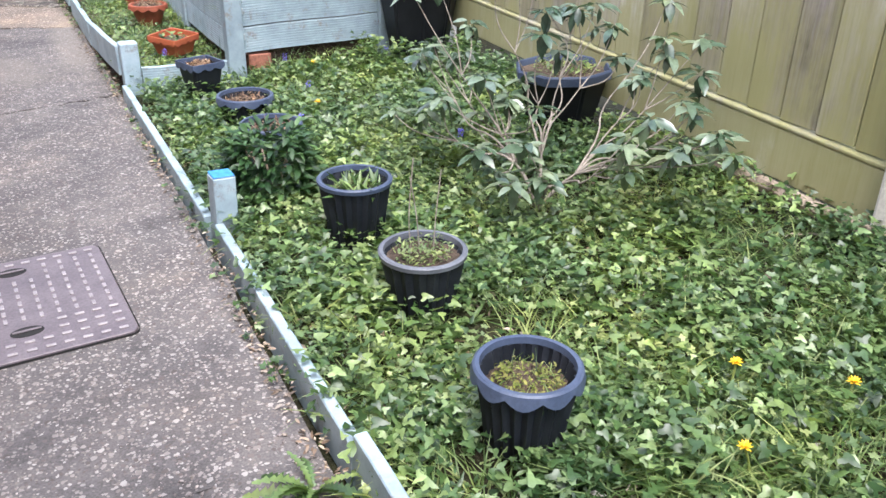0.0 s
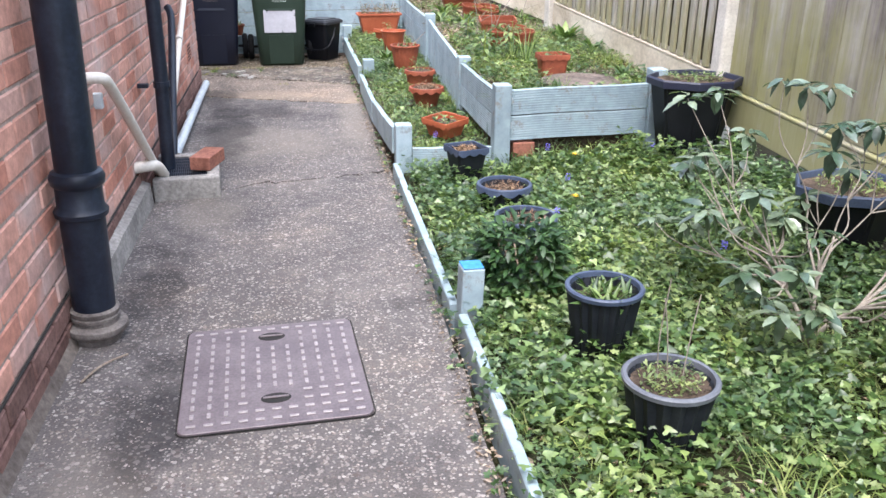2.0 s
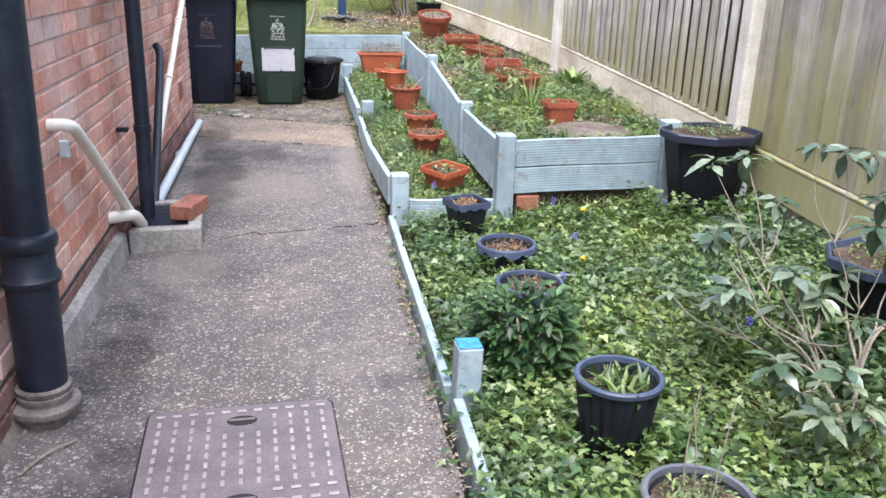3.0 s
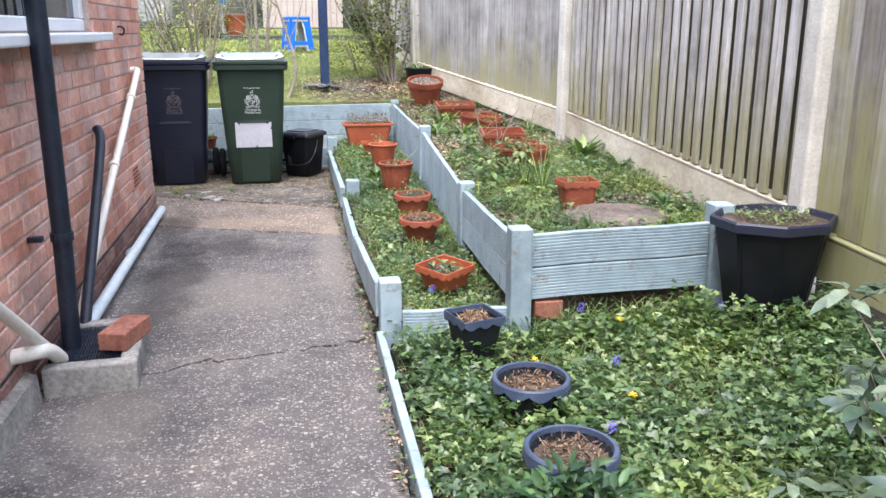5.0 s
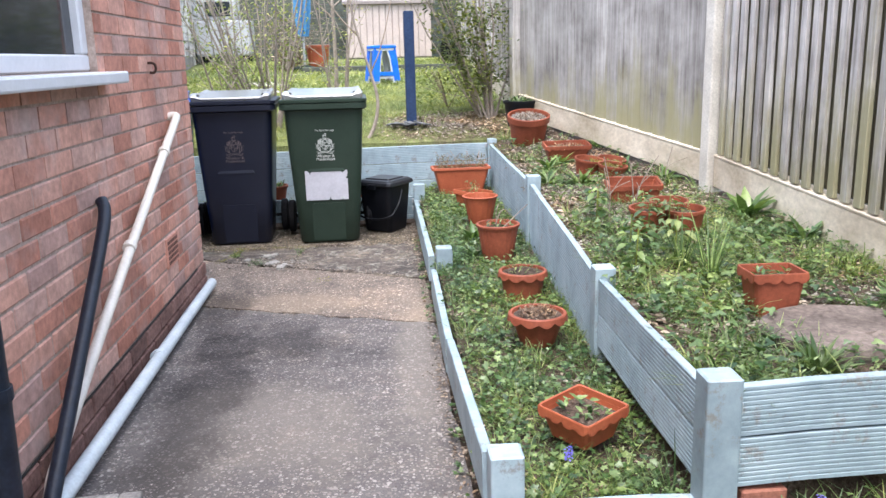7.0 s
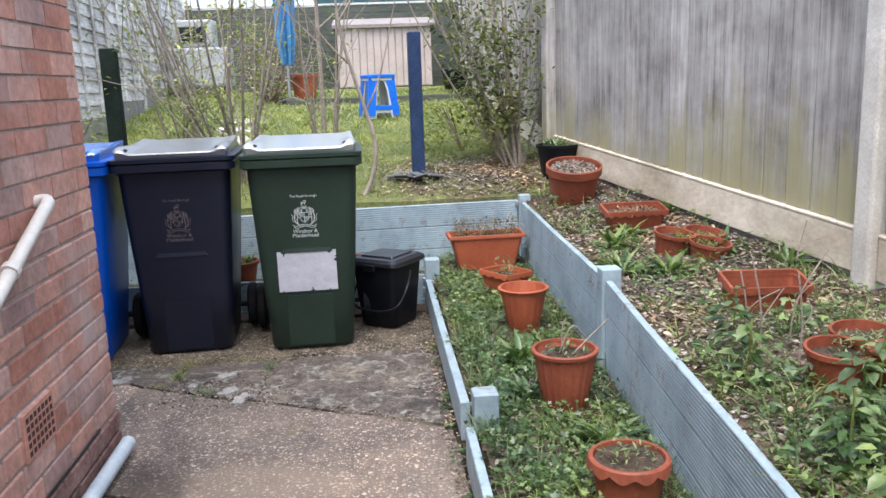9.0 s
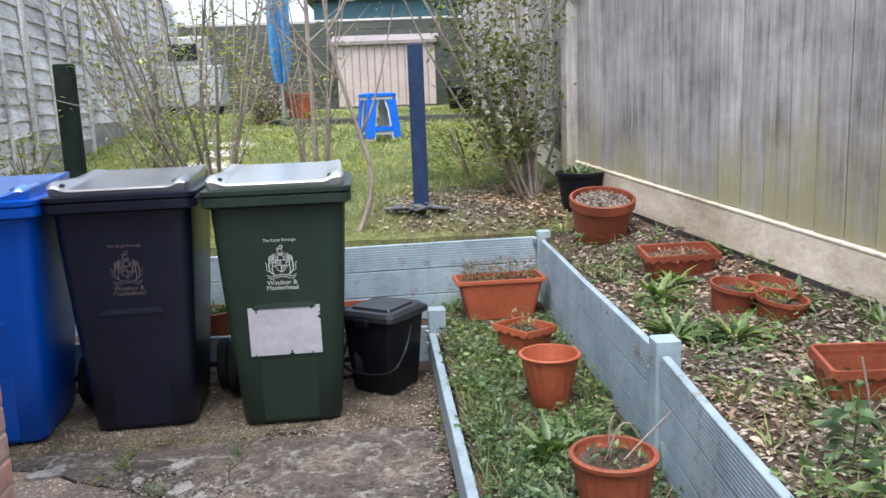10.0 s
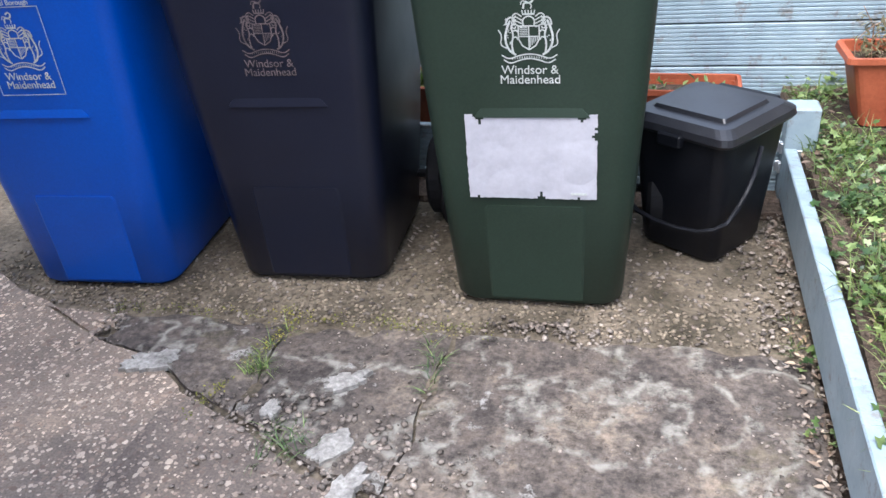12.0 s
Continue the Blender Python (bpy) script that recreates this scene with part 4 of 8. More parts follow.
# ---- fence along the boundary ----
def fence_bay(name, a, b, za, zb, style, label, height=1.75, mat=None):
    """One bay between two posts. style 'flat': butted boards; 'ribbed': boards with overlapping ribs proud."""
    (ax, ay), (bx, by) = a, b
    ln = math.hypot(bx - ax, by - ay)
    yaw = math.degrees(math.atan2(by - ay, bx - ax))
    th = thing(name, pose(ax, ay, 0, 0, 0, yaw), label, "fence", group="fence bays", kind="structure")
    slope = (zb - za) / ln
    mat = mat or M_FENCE
    gb = boxed(0.055, ln - 0.055, -0.028, 0.028, -0.17, 0.0, 0.004)
    for v in gb.verts:
        v.co.z += za + slope * v.co.x
    part("gravel_board", gb, M_FENCE_GREEN if mat is M_FENCE_GREEN else M_GRAVELBOARD, th, "timber gravel board")
    rail = boxed(0.055, ln - 0.055, -0.070, 0.031, 0.0, 0.015, 0.004)
    for v in rail.verts:
        v.co.z += za + slope * v.co.x + 0.002
    part("capping_rail", rail, M_FENCE_GREEN if mat is M_FENCE_GREEN else M_GRAVELBOARD, th)
    rnd = random.Random(int(ay * 100))
    if style == "flat":
        k = round((ln - 0.11) / 0.145)
        st = (ln - 0.11) / k
        me = None
        for i in range(k):
            if me is None or i % 3 == 0:
                bm = boxed(0.0025, st - 0.0025, -0.010, 0.010, 0.0, height + rnd.uniform(-0.004, 0.004), 0.003)
                for v in bm.verts:
                    v.co.y += 0.004 * (v.co.x / st - 0.5)
                ob = part("fence_board", bm, mat, th)
                me = ob.data
            else:
                ob = mesh_part("fence_board", me, mat, th)
            x = 0.055 + st * i
            ob.matrix_local = pose(x, rnd.uniform(-0.003, 0.003), za + slope * x + 0.025)
    else:
        k = round((ln - 0.11) / 0.103)
        st = (ln - 0.11) / k
        me = None
        # recessed boards carry the shade of the gaps in their dark colour
        for i in range(k):
            if me is None:
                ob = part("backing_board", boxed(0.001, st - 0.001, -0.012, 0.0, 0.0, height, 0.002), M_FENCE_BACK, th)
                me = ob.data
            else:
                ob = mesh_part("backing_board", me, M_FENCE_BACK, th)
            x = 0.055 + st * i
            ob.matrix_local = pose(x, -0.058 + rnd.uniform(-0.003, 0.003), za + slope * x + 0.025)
        me = None
        for i in range(k):
            if me is None:
                bm = boxed(0.0, st * 0.585, 0.0, 0.022, 0.0, height, 0.003)
                for v in bm.verts:
                    if v.co.y > 0.015:
                        v.co.y -= 0.010 * (v.co.x / st)
                ob = part("fence_board", bm, mat, th)
                me = ob.data
            else:
                ob = mesh_part("fence_board", me, mat, th)
            x = 0.055 + st * (i + 0.14)
            ob.matrix_local = pose(x, 0.008 + rnd.uniform(-0.003, 0.003), za + slope * x + 0.025)
    return th


def concrete_post(x, y, z0, z1, yaw, mat=None, w=0.10):
    th = thing("fence_post", pose(x, y, z0, 0, 0, yaw), "pale concrete fence post with chamfered edges", "fence post", group="fence posts", kind="structure")
    bm = bmesh.new()
    loft(bm, [rrect(w, w + 0.015, 0.012, 0, 3), rrect(w, w + 0.015, 0.012, z1 - z0 - 0.03, 3), rrect(w * 0.6, w * 0.6, 0.01, z1 - z0, 3)])
    part("shaft", bm, mat or M_CONC, th)
    part("bolt", loft(bmesh.new(), [ring(0.012, 0, 8), ring(0.012, 0.01, 8)]), M_STEEL, th, "steel bolt").matrix_local = pose(0.02, w / 2 + 0.008, 0.15, -90)


FP = [(2.53, -0.9), (2.50, 2.0), (2.47, 4.9), (2.342, 7.83), (1.56, 10.5), (0.72, 13.4), (-0.15, 16.4)]
FZ = [0.30, 0.345, 0.475, 0.64, 0.90, 1.06, 1.30]
fence_bay("fence_bay", FP[0], FP[1], FZ[0], FZ[1], "flat", "green algae-stained vertical board fence bay", mat=M_FENCE_GREEN)
fence_bay("fence_bay", FP[1], FP[2], FZ[1], FZ[2] - 0.03, "flat", "green algae-stained vertical board fence bay", mat=M_FENCE_GREEN)
fence_bay("fence_bay", FP[2], FP[3], FZ[2] + 0.02, FZ[3], "ribbed", "grey-green close-board fence bay with proud ribs", mat=M_FENCE)
fence_bay("fence_bay", FP[3], FP[4], FZ[3], FZ[4], "flat", "silver-grey weathered board fence bay", mat=M_FENCE_FAR)
fence_bay("fence_bay", FP[4], (1.62, 13.4), FZ[4], FZ[5], "ribbed", "grey-brown close-board fence bay with proud ribs")
fence_bay("fence_bay", (1.62, 13.45), (1.7, 19.9), FZ[5], 1.3, "ribbed", "grey-brown close-board fence bay with proud ribs")
for i, yaw in ((0, 0), (1, 0), (2, 2), (3, 8)):
    concrete_post(FP[i][0] - 0.015, FP[i][1], FZ[i] - 0.35, FZ[i] + 1.85, yaw + 90)
concrete_post(FP[4][0] - 0.02, FP[4][1] - 0.03, FZ[4] - 0.35, FZ[4] + 1.8, 105, M_FENCE, 0.09)


# ---- wheelie bins ----
def text_mesh(body, size, mat, parent, m, name="lettering"):
    cu = bpy.data.curves.new(name, "FONT")
    cu.body, cu.size, cu.align_x, cu.extrude = body, size, "CENTER", 0.0004
    cu.space_line = 0.8
    tmp = bpy.data.objects.new("tmp", cu)
    scene.collection.objects.link(tmp)
    bpy.context.view_layer.update()
    me = bpy.data.meshes.new_from_object(tmp.evaluated_get(bpy.context.evaluated_depsgraph_get()))
    bpy.data.objects.remove(tmp)
    me.materials.clear()
    ob = mesh_part(name, me, mat, parent)
    ob.matrix_local = m
    return ob


def crest_mesh():
    """The printed crest as plain line work: shield, helm and mantling, two supporters and a scroll."""
    bm = bmesh.new()
    rnd = random.Random(11)

    def line(pts, w=0.0009):
        pts = [Vector((x, z, 0)) for x, z in pts]
        for p, q in zip(pts, pts[1:]):
            d = (q - p).normalized()
            o = Vector((-d.y, d.x, 0)) * w
            bm.faces.new([bm.verts.new(v) for v in (p - o, q - o, q + o, p + o)])

    def curve(pts, w=0.0009):
        line([(v.x, v.y) for v in bend([(x, z, 0) for x, z in pts], 2)], w)

    shield = [(-0.017, 0.014), (0.017, 0.014), (0.017, -0.008), (0.011, -0.020), (0.0, -0.027), (-0.011, -0.020), (-0.017, -0.008), (-0.017, 0.014)]
    line(shield, 0.0011)
    line([(0.0, 0.014), (0.0, -0.026)])
    line([(-0.017, -0.004), (0.017, -0.004)])
    for k in range(5):
        line([(0.002 + 0.003 * k, -0.005), (0.002 + 0.003 * k, -0.022 + 0.003 * k)], 0.0006)
        line([(-0.015, 0.011 - 0.003 * k), (-0.002, 0.011 - 0.003 * k)], 0.0006)
    # helm, crown and the small beast on top
    curve([(-0.009, 0.015), (-0.010, 0.026), (0.0, 0.032), (0.010, 0.026), (0.009, 0.015)], 0.0012)
    line([(-0.010, 0.034), (0.010, 0.034)], 0.0014)
    for x in (-0.009, -0.0045, 0.0, 0.0045, 0.009):
        line([(x, 0.034), (x * 1.15, 0.041)], 0.0010)
    curve([(-0.008, 0.043), (-0.007, 0.054), (0.003, 0.052), (0.009, 0.058), (0.005, 0.065), (-0.002, 0.060)], 0.0016)
    curve([(0.004, 0.043), (0.006, 0.051), (-0.010, 0.058), (-0.012, 0.050)], 0.0009)
    for sd in (-1, 1):
        for k in range(4):                 # mantling scrolls
            y = 0.030 - 0.006 * k
            curve([(sd * 0.011, y), (sd * (0.020 + 0.002 * k), y + 0.007), (sd * (0.027 + 0.001 * k), y + 0.001), (sd * 0.022, y - 0.003), (sd * 0.021, y + 0.002)], 0.0010)
        # supporter: back, chest, head, legs and tail
        curve([(sd * 0.022, -0.036), (sd * 0.034, -0.028), (sd * 0.040, -0.008), (sd * 0.036, 0.010), (sd * 0.030, 0.024)], 0.0018)
        curve([(sd * 0.026, -0.034), (sd * 0.029, -0.016), (sd * 0.025, -0.002), (sd * 0.029, 0.012)], 0.0014)
        curve([(sd * 0.029, 0.012), (sd * 0.022, 0.022), (sd * 0.026, 0.030), (sd * 0.035, 0.027), (sd * 0.037, 0.016)], 0.0015)
        curve([(sd * 0.028, 0.004), (sd * 0.021, 0.008), (sd * 0.018, 0.004)], 0.0012)
        curve([(sd * 0.027, -0.006), (sd * 0.020, -0.004), (sd * 0.018, -0.010)], 0.0012)
        curve([(sd * 0.037, -0.024), (sd * 0.048, -0.018), (sd * 0.044, -0.002), (sd * 0.050, 0.008)], 0.0010)
        for k in range(16):
            x, z = sd * rnd.uniform(0.027, 0.038), rnd.uniform(-0.026, 0.026)
            line([(x, z), (x + rnd.uniform(-0.003, 0.003), z + rnd.uniform(-0.004, 0.004))], 0.0007)
    curve([(-0.046, -0.036), (-0.034, -0.044), (-0.018, -0.037), (0.0, -0.034), (0.018, -0.037), (0.034, -0.044), (0.046, -0.036)], 0.0011)
    curve([(-0.043, -0.044), (-0.032, -0.052), (-0.016, -0.045), (0.0, -0.042), (0.016, -0.045), (0.032, -0.052), (0.043, -0.044)], 0.0011)
    for k in range(15):
        t = -0.028 + 0.004 * k
        line([(t, -0.0415 - 0.10 * abs(t)), (t, -0.0375 - 0.10 * abs(t))], 0.0006)
    return bm


def wheelie_bin(m, label, body_mat, lid_mat, print_mat, paper=False, frame_box=False):
    th = thing("wheelie_bin", m, label, "wheelie bin", group="wheelie bins")
    # front face at y = 0 at the foot, leaning forwards going up
    secs = [(0.0, 0.395, 0.46, 0.245), (0.015, 0.41, 0.485, 0.245), (0.30, 0.452, 0.545, 0.258), (0.60, 0.492, 0.60, 0.268), (0.80, 0.515, 0.64, 0.28), (0.90, 0.525, 0.655, 0.283), (0.93, 0.53, 0.66, 0.283)]
    bm = bmesh.new()
    loft(bm, [rrect(w, d, 0.055, z, 6, 0, cy) for z, w, d, cy in secs])
    part("body", bm, body_mat, th, smooth=True)
    # raised foot panel between soft upright shoulders
    def face_y(z):
        return float(np.interp(z, [q[0] for q in secs], [q[3] - q[2] / 2 for q in secs]))
    bm = bmesh.new()
    loft(bm, [[(-w_, face_y(z) + 0.004, z), (-w_ + 0.014, face_y(z) - 0.003, z), (w_ - 0.014, face_y(z) - 0.003, z), (w_, face_y(z) + 0.004, z), (w_, face_y(z) + 0.02, z), (-w_, face_y(z) + 0.02, z)] for z, w_ in ((0.018, 0.120), (0.10, 0.122), (0.20, 0.124), (0.268, 0.125), (0.280, 0.119))])
    part("front_panel", bm, body_mat, th)
    bm = bmesh.new()
    loft(bm, [[(sx * a, q, z) for sx, a, q, z in ((-1, 0.125, 0.006 - 0.049 * 0.52, 0.50), (1, 0.125, 0.006 - 0.049 * 0.52, 0.50), (1, 0.11, 0.006 - 0.049 * 0.55, 0.525), (-1, 0.11, 0.006 - 0.049 * 0.55, 0.525))], [(sx * a, q, z) for sx, a, q, z in ((-1, 0.125, -0.006 - 0.049 * 0.50, 0.50), (1, 0.125, -0.006 - 0.049 * 0.50, 0.50), (1, 0.105, -0.001 - 0.049 * 0.525, 0.525), (-1, 0.105, -0.001 - 0.049 * 0.525, 0.525))]])
    part("panel_brow", bm, body_mat, th)
    # rim: two-step collar
    bm = bmesh.new()
    cy = 0.283
    loft(bm, [rrect(0.55, 0.68, 0.05, 0.915, 6, 0, cy), rrect(0.585, 0.715, 0.05, 0.925, 6, 0, cy), rrect(0.585, 0.715, 0.05, 0.957, 6, 0, cy), rrect(0.575, 0.705, 0.05, 0.962, 6, 0, cy)])
    part("rim", bm, body_mat, th, smooth=False)
    # lid: stepped skirt, then a shallow tray whose rim climbs to a hooked grip at each front corner
    lid = bmesh.new()
    loft(lid, [rrect(0.578, 0.71, 0.05, 0.964, 6, 0, cy), rrect(0.588, 0.722, 0.05, 0.968, 6, 0, cy), rrect(0.588, 0.722, 0.05, 0.985, 6, 0, cy), rrect(0.55, 0.69, 0.05, 0.990, 6, 0, cy), rrect(0.40, 0.5, 0.05, 0.990, 6, 0, cy)])
    lid_ob = part("lid", lid, body_mat, th)
    tray = bmesh.new()
    nx, ny = 36, 24

    def tray_z(x, y):
        ear = clamp01((abs(x) - 0.185) / 0.055)
        ear = ear * ear * (3 - 2 * ear) * (1 - 0.75 * clamp01((y - 0.02) / 0.30)) * (1 - 0.5 * clamp01((-0.03 - y) / 0.03))
        side = clamp01((abs(x) - 0.246) / 0.022)
        return 1.013 + 0.042 * (y + 0.05) + 0.030 * ear - 0.014 * side * side
    rows = []
    for b_ in range(ny + 1):
        y = -0.058 + 0.66 * b_ / ny
        half = 0.268 - 0.014 * (b_ == 0) - 0.02 * (b_ / ny)
        rows.append([tray.verts.new((half * (2 * a_ / nx - 1), y, tray_z(half * (2 * a_ / nx - 1), y))) for a_ in range(nx + 1)])
    for r0, r1 in zip(rows, rows[1:]):
        for a_ in range(nx):
            tray.faces.new((r0[a_], r0[a_ + 1], r1[a_ + 1], r1[a_]))
    edge = rows[0] + [r[-1] for r in rows[1:-1]] + rows[-1][::-1] + [r[0] for r in rows[-2:0:-1]]
    lip_ = [tray.verts.new((v.co.x * 1.012, v.co.y - (0.004 if v.co.y < -0.05 else 0.0), v.co.z - 0.007)) for v in edge]
    foot = [tray.verts.new((v.co.x * 0.985, v.co.y + (0.006 if v.co.y < -0.05 else 0.0), 0.988)) for v in edge]
    for k in range(len(edge)):
        q = (k + 1) % len(edge)
        tray.faces.new((edge[k], lip_[k], lip_[q], edge[q]))
        tray.faces.new((lip_[k], foot[k], foot[q], lip_[q]))
    # the tray's pale colour paints sky reflected on the lid top
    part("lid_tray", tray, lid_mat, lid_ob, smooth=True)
    for sx in (-1, 1):
        bm = bmesh.new()
        loft(bm, [ring(0.009, 0, 12), ring(0.009, 0.004, 12)])
        for v in bm.verts:
            v.co.y *= 2.3
        # flat black disc paints the shade of a grip slot
        g = part("grip_slot", bm, M_HOLE, lid_ob, "black disc painting a recess's shade")
        g.matrix_local = pose(sx * 0.212, -0.022, tray_z(0.212, -0.022) - 0.0005, 3, sx * -30, 0)
    # handle bar at the back, hinges, wheels
    bm = tube(bmesh.new(), [(-0.22, 0.66, 0.955), (-0.22, 0.70, 0.97), (0.22, 0.70, 0.97), (0.22, 0.66, 0.955)], 0.014, 8)
    part("handle", bm, body_mat, th)
    bm = tube(bmesh.new(), [(-0.275, 0.43, 0.121), (0.275, 0.43, 0.121)], 0.012, 8)
    part("axle", bm, M_RUBBER, th)
    for sx in (-1, 1):
        bm = bmesh.new()
        rr = [(0.03, -0.018), (0.084, -0.02), (0.095, -0.012), (0.095, 0.012), (0.084, 0.02), (0.03, 0.018)]
        rings = [[(x, r * math.cos(2 * math.pi * k / 24), r * math.sin(2 * math.pi * k / 24)) for k in range(24)] for r, x in rr]
        loft(bm, rings)
        wh = part("wheel", bm, M_RUBBER, th, "black rubber wheel")
        wh.matrix_local = pose(sx * 0.284, 0.43, 0.121) @ Matrix.Scale(1.25, 4)
        bm = bmesh.new()
        loft(bm, [[(x, r * math.cos(2 * math.pi * k / 16), r * math.sin(2 * math.pi * k / 16)) for k in range(16)] for r, x in ((0.045, 0.0), (0.05, sx * 0.024), (0.02, sx * 0.026))])
        part("hub", bm, M_DARKPOT, wh)
    # print on the front, following its lean
    def front(z, off=0.0015):
        d = np.interp(z, [s[0] for s in secs], [s[3] - s[2] / 2 for s in secs])
        return pose(0, float(d) - off, z, 90 + 2.2, 0, 0)
    cb = crest_mesh()
    bmesh.ops.scale(cb, vec=(1.25, 1.2, 1), verts=cb.verts)
    part("crest", cb, print_mat, th, "printed crest").matrix_local = front(0.682)
    text_mesh("The Royal Borough", 0.0165, print_mat, th, front(0.775))
    text_mesh("Windsor &\nMaidenhead", 0.0265, print_mat, th, front(0.598))
    if frame_box:
        bm = bmesh.new()
        for x0, x1, z0, z1 in ((-0.085, 0.085, -0.105, -0.1035), (-0.085, 0.085, 0.105, 0.1065), (-0.085, -0.0835, -0.1035, 0.105), (0.0835, 0.085, -0.1035, 0.105)):
            box(bm, x0, x1, z0, z1, 0, 0.0006)
        part("print_border", bm, print_mat, th).matrix_local = front(0.665)
    if paper:
        rnd = random.Random(3)
        bm = bmesh.new()
        nx, nz = 48, 34
        g = [[None] * (nx + 1) for _ in range(nz + 1)]
        for j in range(nz + 1):
            for i in range(nx + 1):
                u, v = i / nx, j / nz
                x, z = -0.147 + 0.288 * u, 0.205 * v
                if i == 0 or i == nx:
                    x += rnd.uniform(-0.0009, 0.0009)
                if j == 0 or j == nz:
                    z += rnd.uniform(-0.0009, 0.0009)
                g[j][i] = bm.verts.new((x, z, 0.001 + 0.0025 * abs(noise.noise((u * 4, v * 3, 2)))))
        def torn(i, j):
            edge = min(i, nx - 1 - i, j, nz - 1 - j)
            if edge == 0 and noise.noise((i * 0.45, j * 0.45, 9)) > 0.52:
                return True
            return any(abs(i - a) + abs(j - b) * 0.8 < r for a, b, r in ((5, nz, 3.4), (nx - 6, nz, 3.2), (nx, nz - 9, 2.2), (27, 0, 1.8)))
        for j in range(nz):
            for i in range(nx):
                if not torn(i, j):
                    bm.faces.new((g[j][i], g[j][i + 1], g[j + 1][i + 1], g[j + 1][i]))
        pp = part("paper_label", bm, M_PAPER, th, "torn white paper label")
        pp.matrix_local = front(0.302, 0.004)
        bm = boxed(0.085, 0.12, 0.012, 0.018, 0.0045, 0.005)
        part("faint_writing", bm, M_PRINT, th).matrix_local = front(0.302, 0.004)
    return th


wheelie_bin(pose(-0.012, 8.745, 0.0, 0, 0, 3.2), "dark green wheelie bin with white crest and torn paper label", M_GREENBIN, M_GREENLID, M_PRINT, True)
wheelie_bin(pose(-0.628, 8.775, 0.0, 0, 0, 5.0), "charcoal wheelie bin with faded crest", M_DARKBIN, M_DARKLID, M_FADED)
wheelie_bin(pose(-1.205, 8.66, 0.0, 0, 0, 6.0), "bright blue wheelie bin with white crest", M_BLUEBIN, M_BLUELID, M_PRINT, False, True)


def food_caddy():
    th = thing("food_caddy", pose(0.372, 9.16, 0.0, 0, 0, -34) @ Matrix.Scale(1.12, 4), "small black food waste caddy with folded handle", "food caddy")
    bm = bmesh.new()
    loft(bm, [rrect(0.20, 0.20, 0.03, 0.0, 5), rrect(0.21, 0.21, 0.03, 0.012, 5), rrect(0.255, 0.255, 0.035, 0.30, 5)])
    part("body", bm, M_BLACKPOT, th, smooth=True)
    bm = bmesh.new()
    loft(bm, [rrect(0.275, 0.285, 0.03, 0.302, 5), rrect(0.285, 0.295, 0.03, 0.310, 5), rrect(0.28, 0.29, 0.03, 0.325, 5), rrect(0.24, 0.25, 0.03, 0.338, 5), rrect(0.19, 0.18, 0.008, 0.339, 5), rrect(0.18, 0.17, 0.008, 0.347, 5)])
    lid = part("lid", bm, M_CADDYLID, th)
    part("lid_latch", boxed(-0.03, 0.03, -0.160, -0.138, 0.285, 0.315, 0.004), M_BLACKPOT, lid)
    part("lid_hinge", boxed(-0.08, 0.08, 0.14, 0.165, 0.30, 0.33, 0.004), M_BLACKPOT, lid)
    bm = tube(bmesh.new(), bend([(-0.135, 0.0, 0.27), (-0.15, -0.06, 0.18), (-0.13, -0.15, 0.09), (0.13, -0.15, 0.09), (0.15, -0.06, 0.18), (0.135, 0.0, 0.27)], 2), 0.006, 6)
    part("handle", bm, M_BLACKPOT, th, "thin black carrying handle")


food_caddy()


# ---- house services ----
def soil_pipe():
    th = thing("soil_pipe", pose(-0.418, 3.24, 0, 0, 1.2, 0), "thick black iron soil pipe with clay foot collar", "drain pipe")
    prof = [(0.064, 0.10), (0.066, 0.40), (0.066, 0.415), (0.077, 0.42), (0.079, 0.435), (0.068, 0.45), (0.067, 0.51), (0.077, 0.52), (0.080, 0.54), (0.073, 0.555), (0.060, 0.56), (0.060, 2.2), (0.060, 3.5)]
    bm = bmesh.new()
    loft(bm, [ring(r, z, 24) for r, z in prof])
    part("pipe", bm, M_PIPE, th, smooth=True)
    bm = bmesh.new()
    loft(bm, [ring(r, z, 24) for r, z in ((0.070, 0.0), (0.074, 0.02), (0.090, 0.032), (0.096, 0.045), (0.095, 0.056), (0.086, 0.062), (0.070, 0.064), (0.069, 0.074), (0.074, 0.078), (0.075, 0.088), (0.071, 0.092), (0.074, 0.096), (0.075, 0.108), (0.070, 0.113), (0.06, 0.115))])
    part("collar", bm, M_CLAY, th, "worn brown clay collar", smooth=True)


soil_pipe()


def downpipe():
    th = thing("downpipe", pose(-0.44, 4.90, 0), "narrow black downpipe with wall bracket", "drain pipe")
    part("pipe", tube(bmesh.new(), [(0.02, 0.0, 2.85), (0.005, 0.0, 0.5), (-0.008, 0.0, 0.055)], 0.034, 16), M_PIPE, th, smooth=True)
    bm = bmesh.new()
    loft(bm, [ring(0.04, 0, 16), ring(0.04, 0.03, 16)])
    part("bracket", bm, M_PIPE, th).matrix_local = pose(0.005, 0, 0.50)
    part("bracket_arm", boxed(-0.10, -0.05, -0.05, -0.02, 0.505, 0.525, 0.002), M_PIPE, th)


downpipe()


def on_wall(y, off=0.0):
    """x of the wall face at world y, moved off it."""
    return -0.512 - 0.030 * (y - 3.88) + off


def pipe_thing(name, label, pts, r, mat, clips=()):
    th = thing(name, pose(0, 0, 0), label, "pipe")
    part("pipe", tube(bmesh.new(), pts, r, 12), mat, th, smooth=True)
    for p, d in clips:
        a, b = Vector(p), Vector(d).normalized() * 0.012
        part("clip", tube(bmesh.new(), [a - b, a + b], r + 0.006, 12), mat, th)
    return th


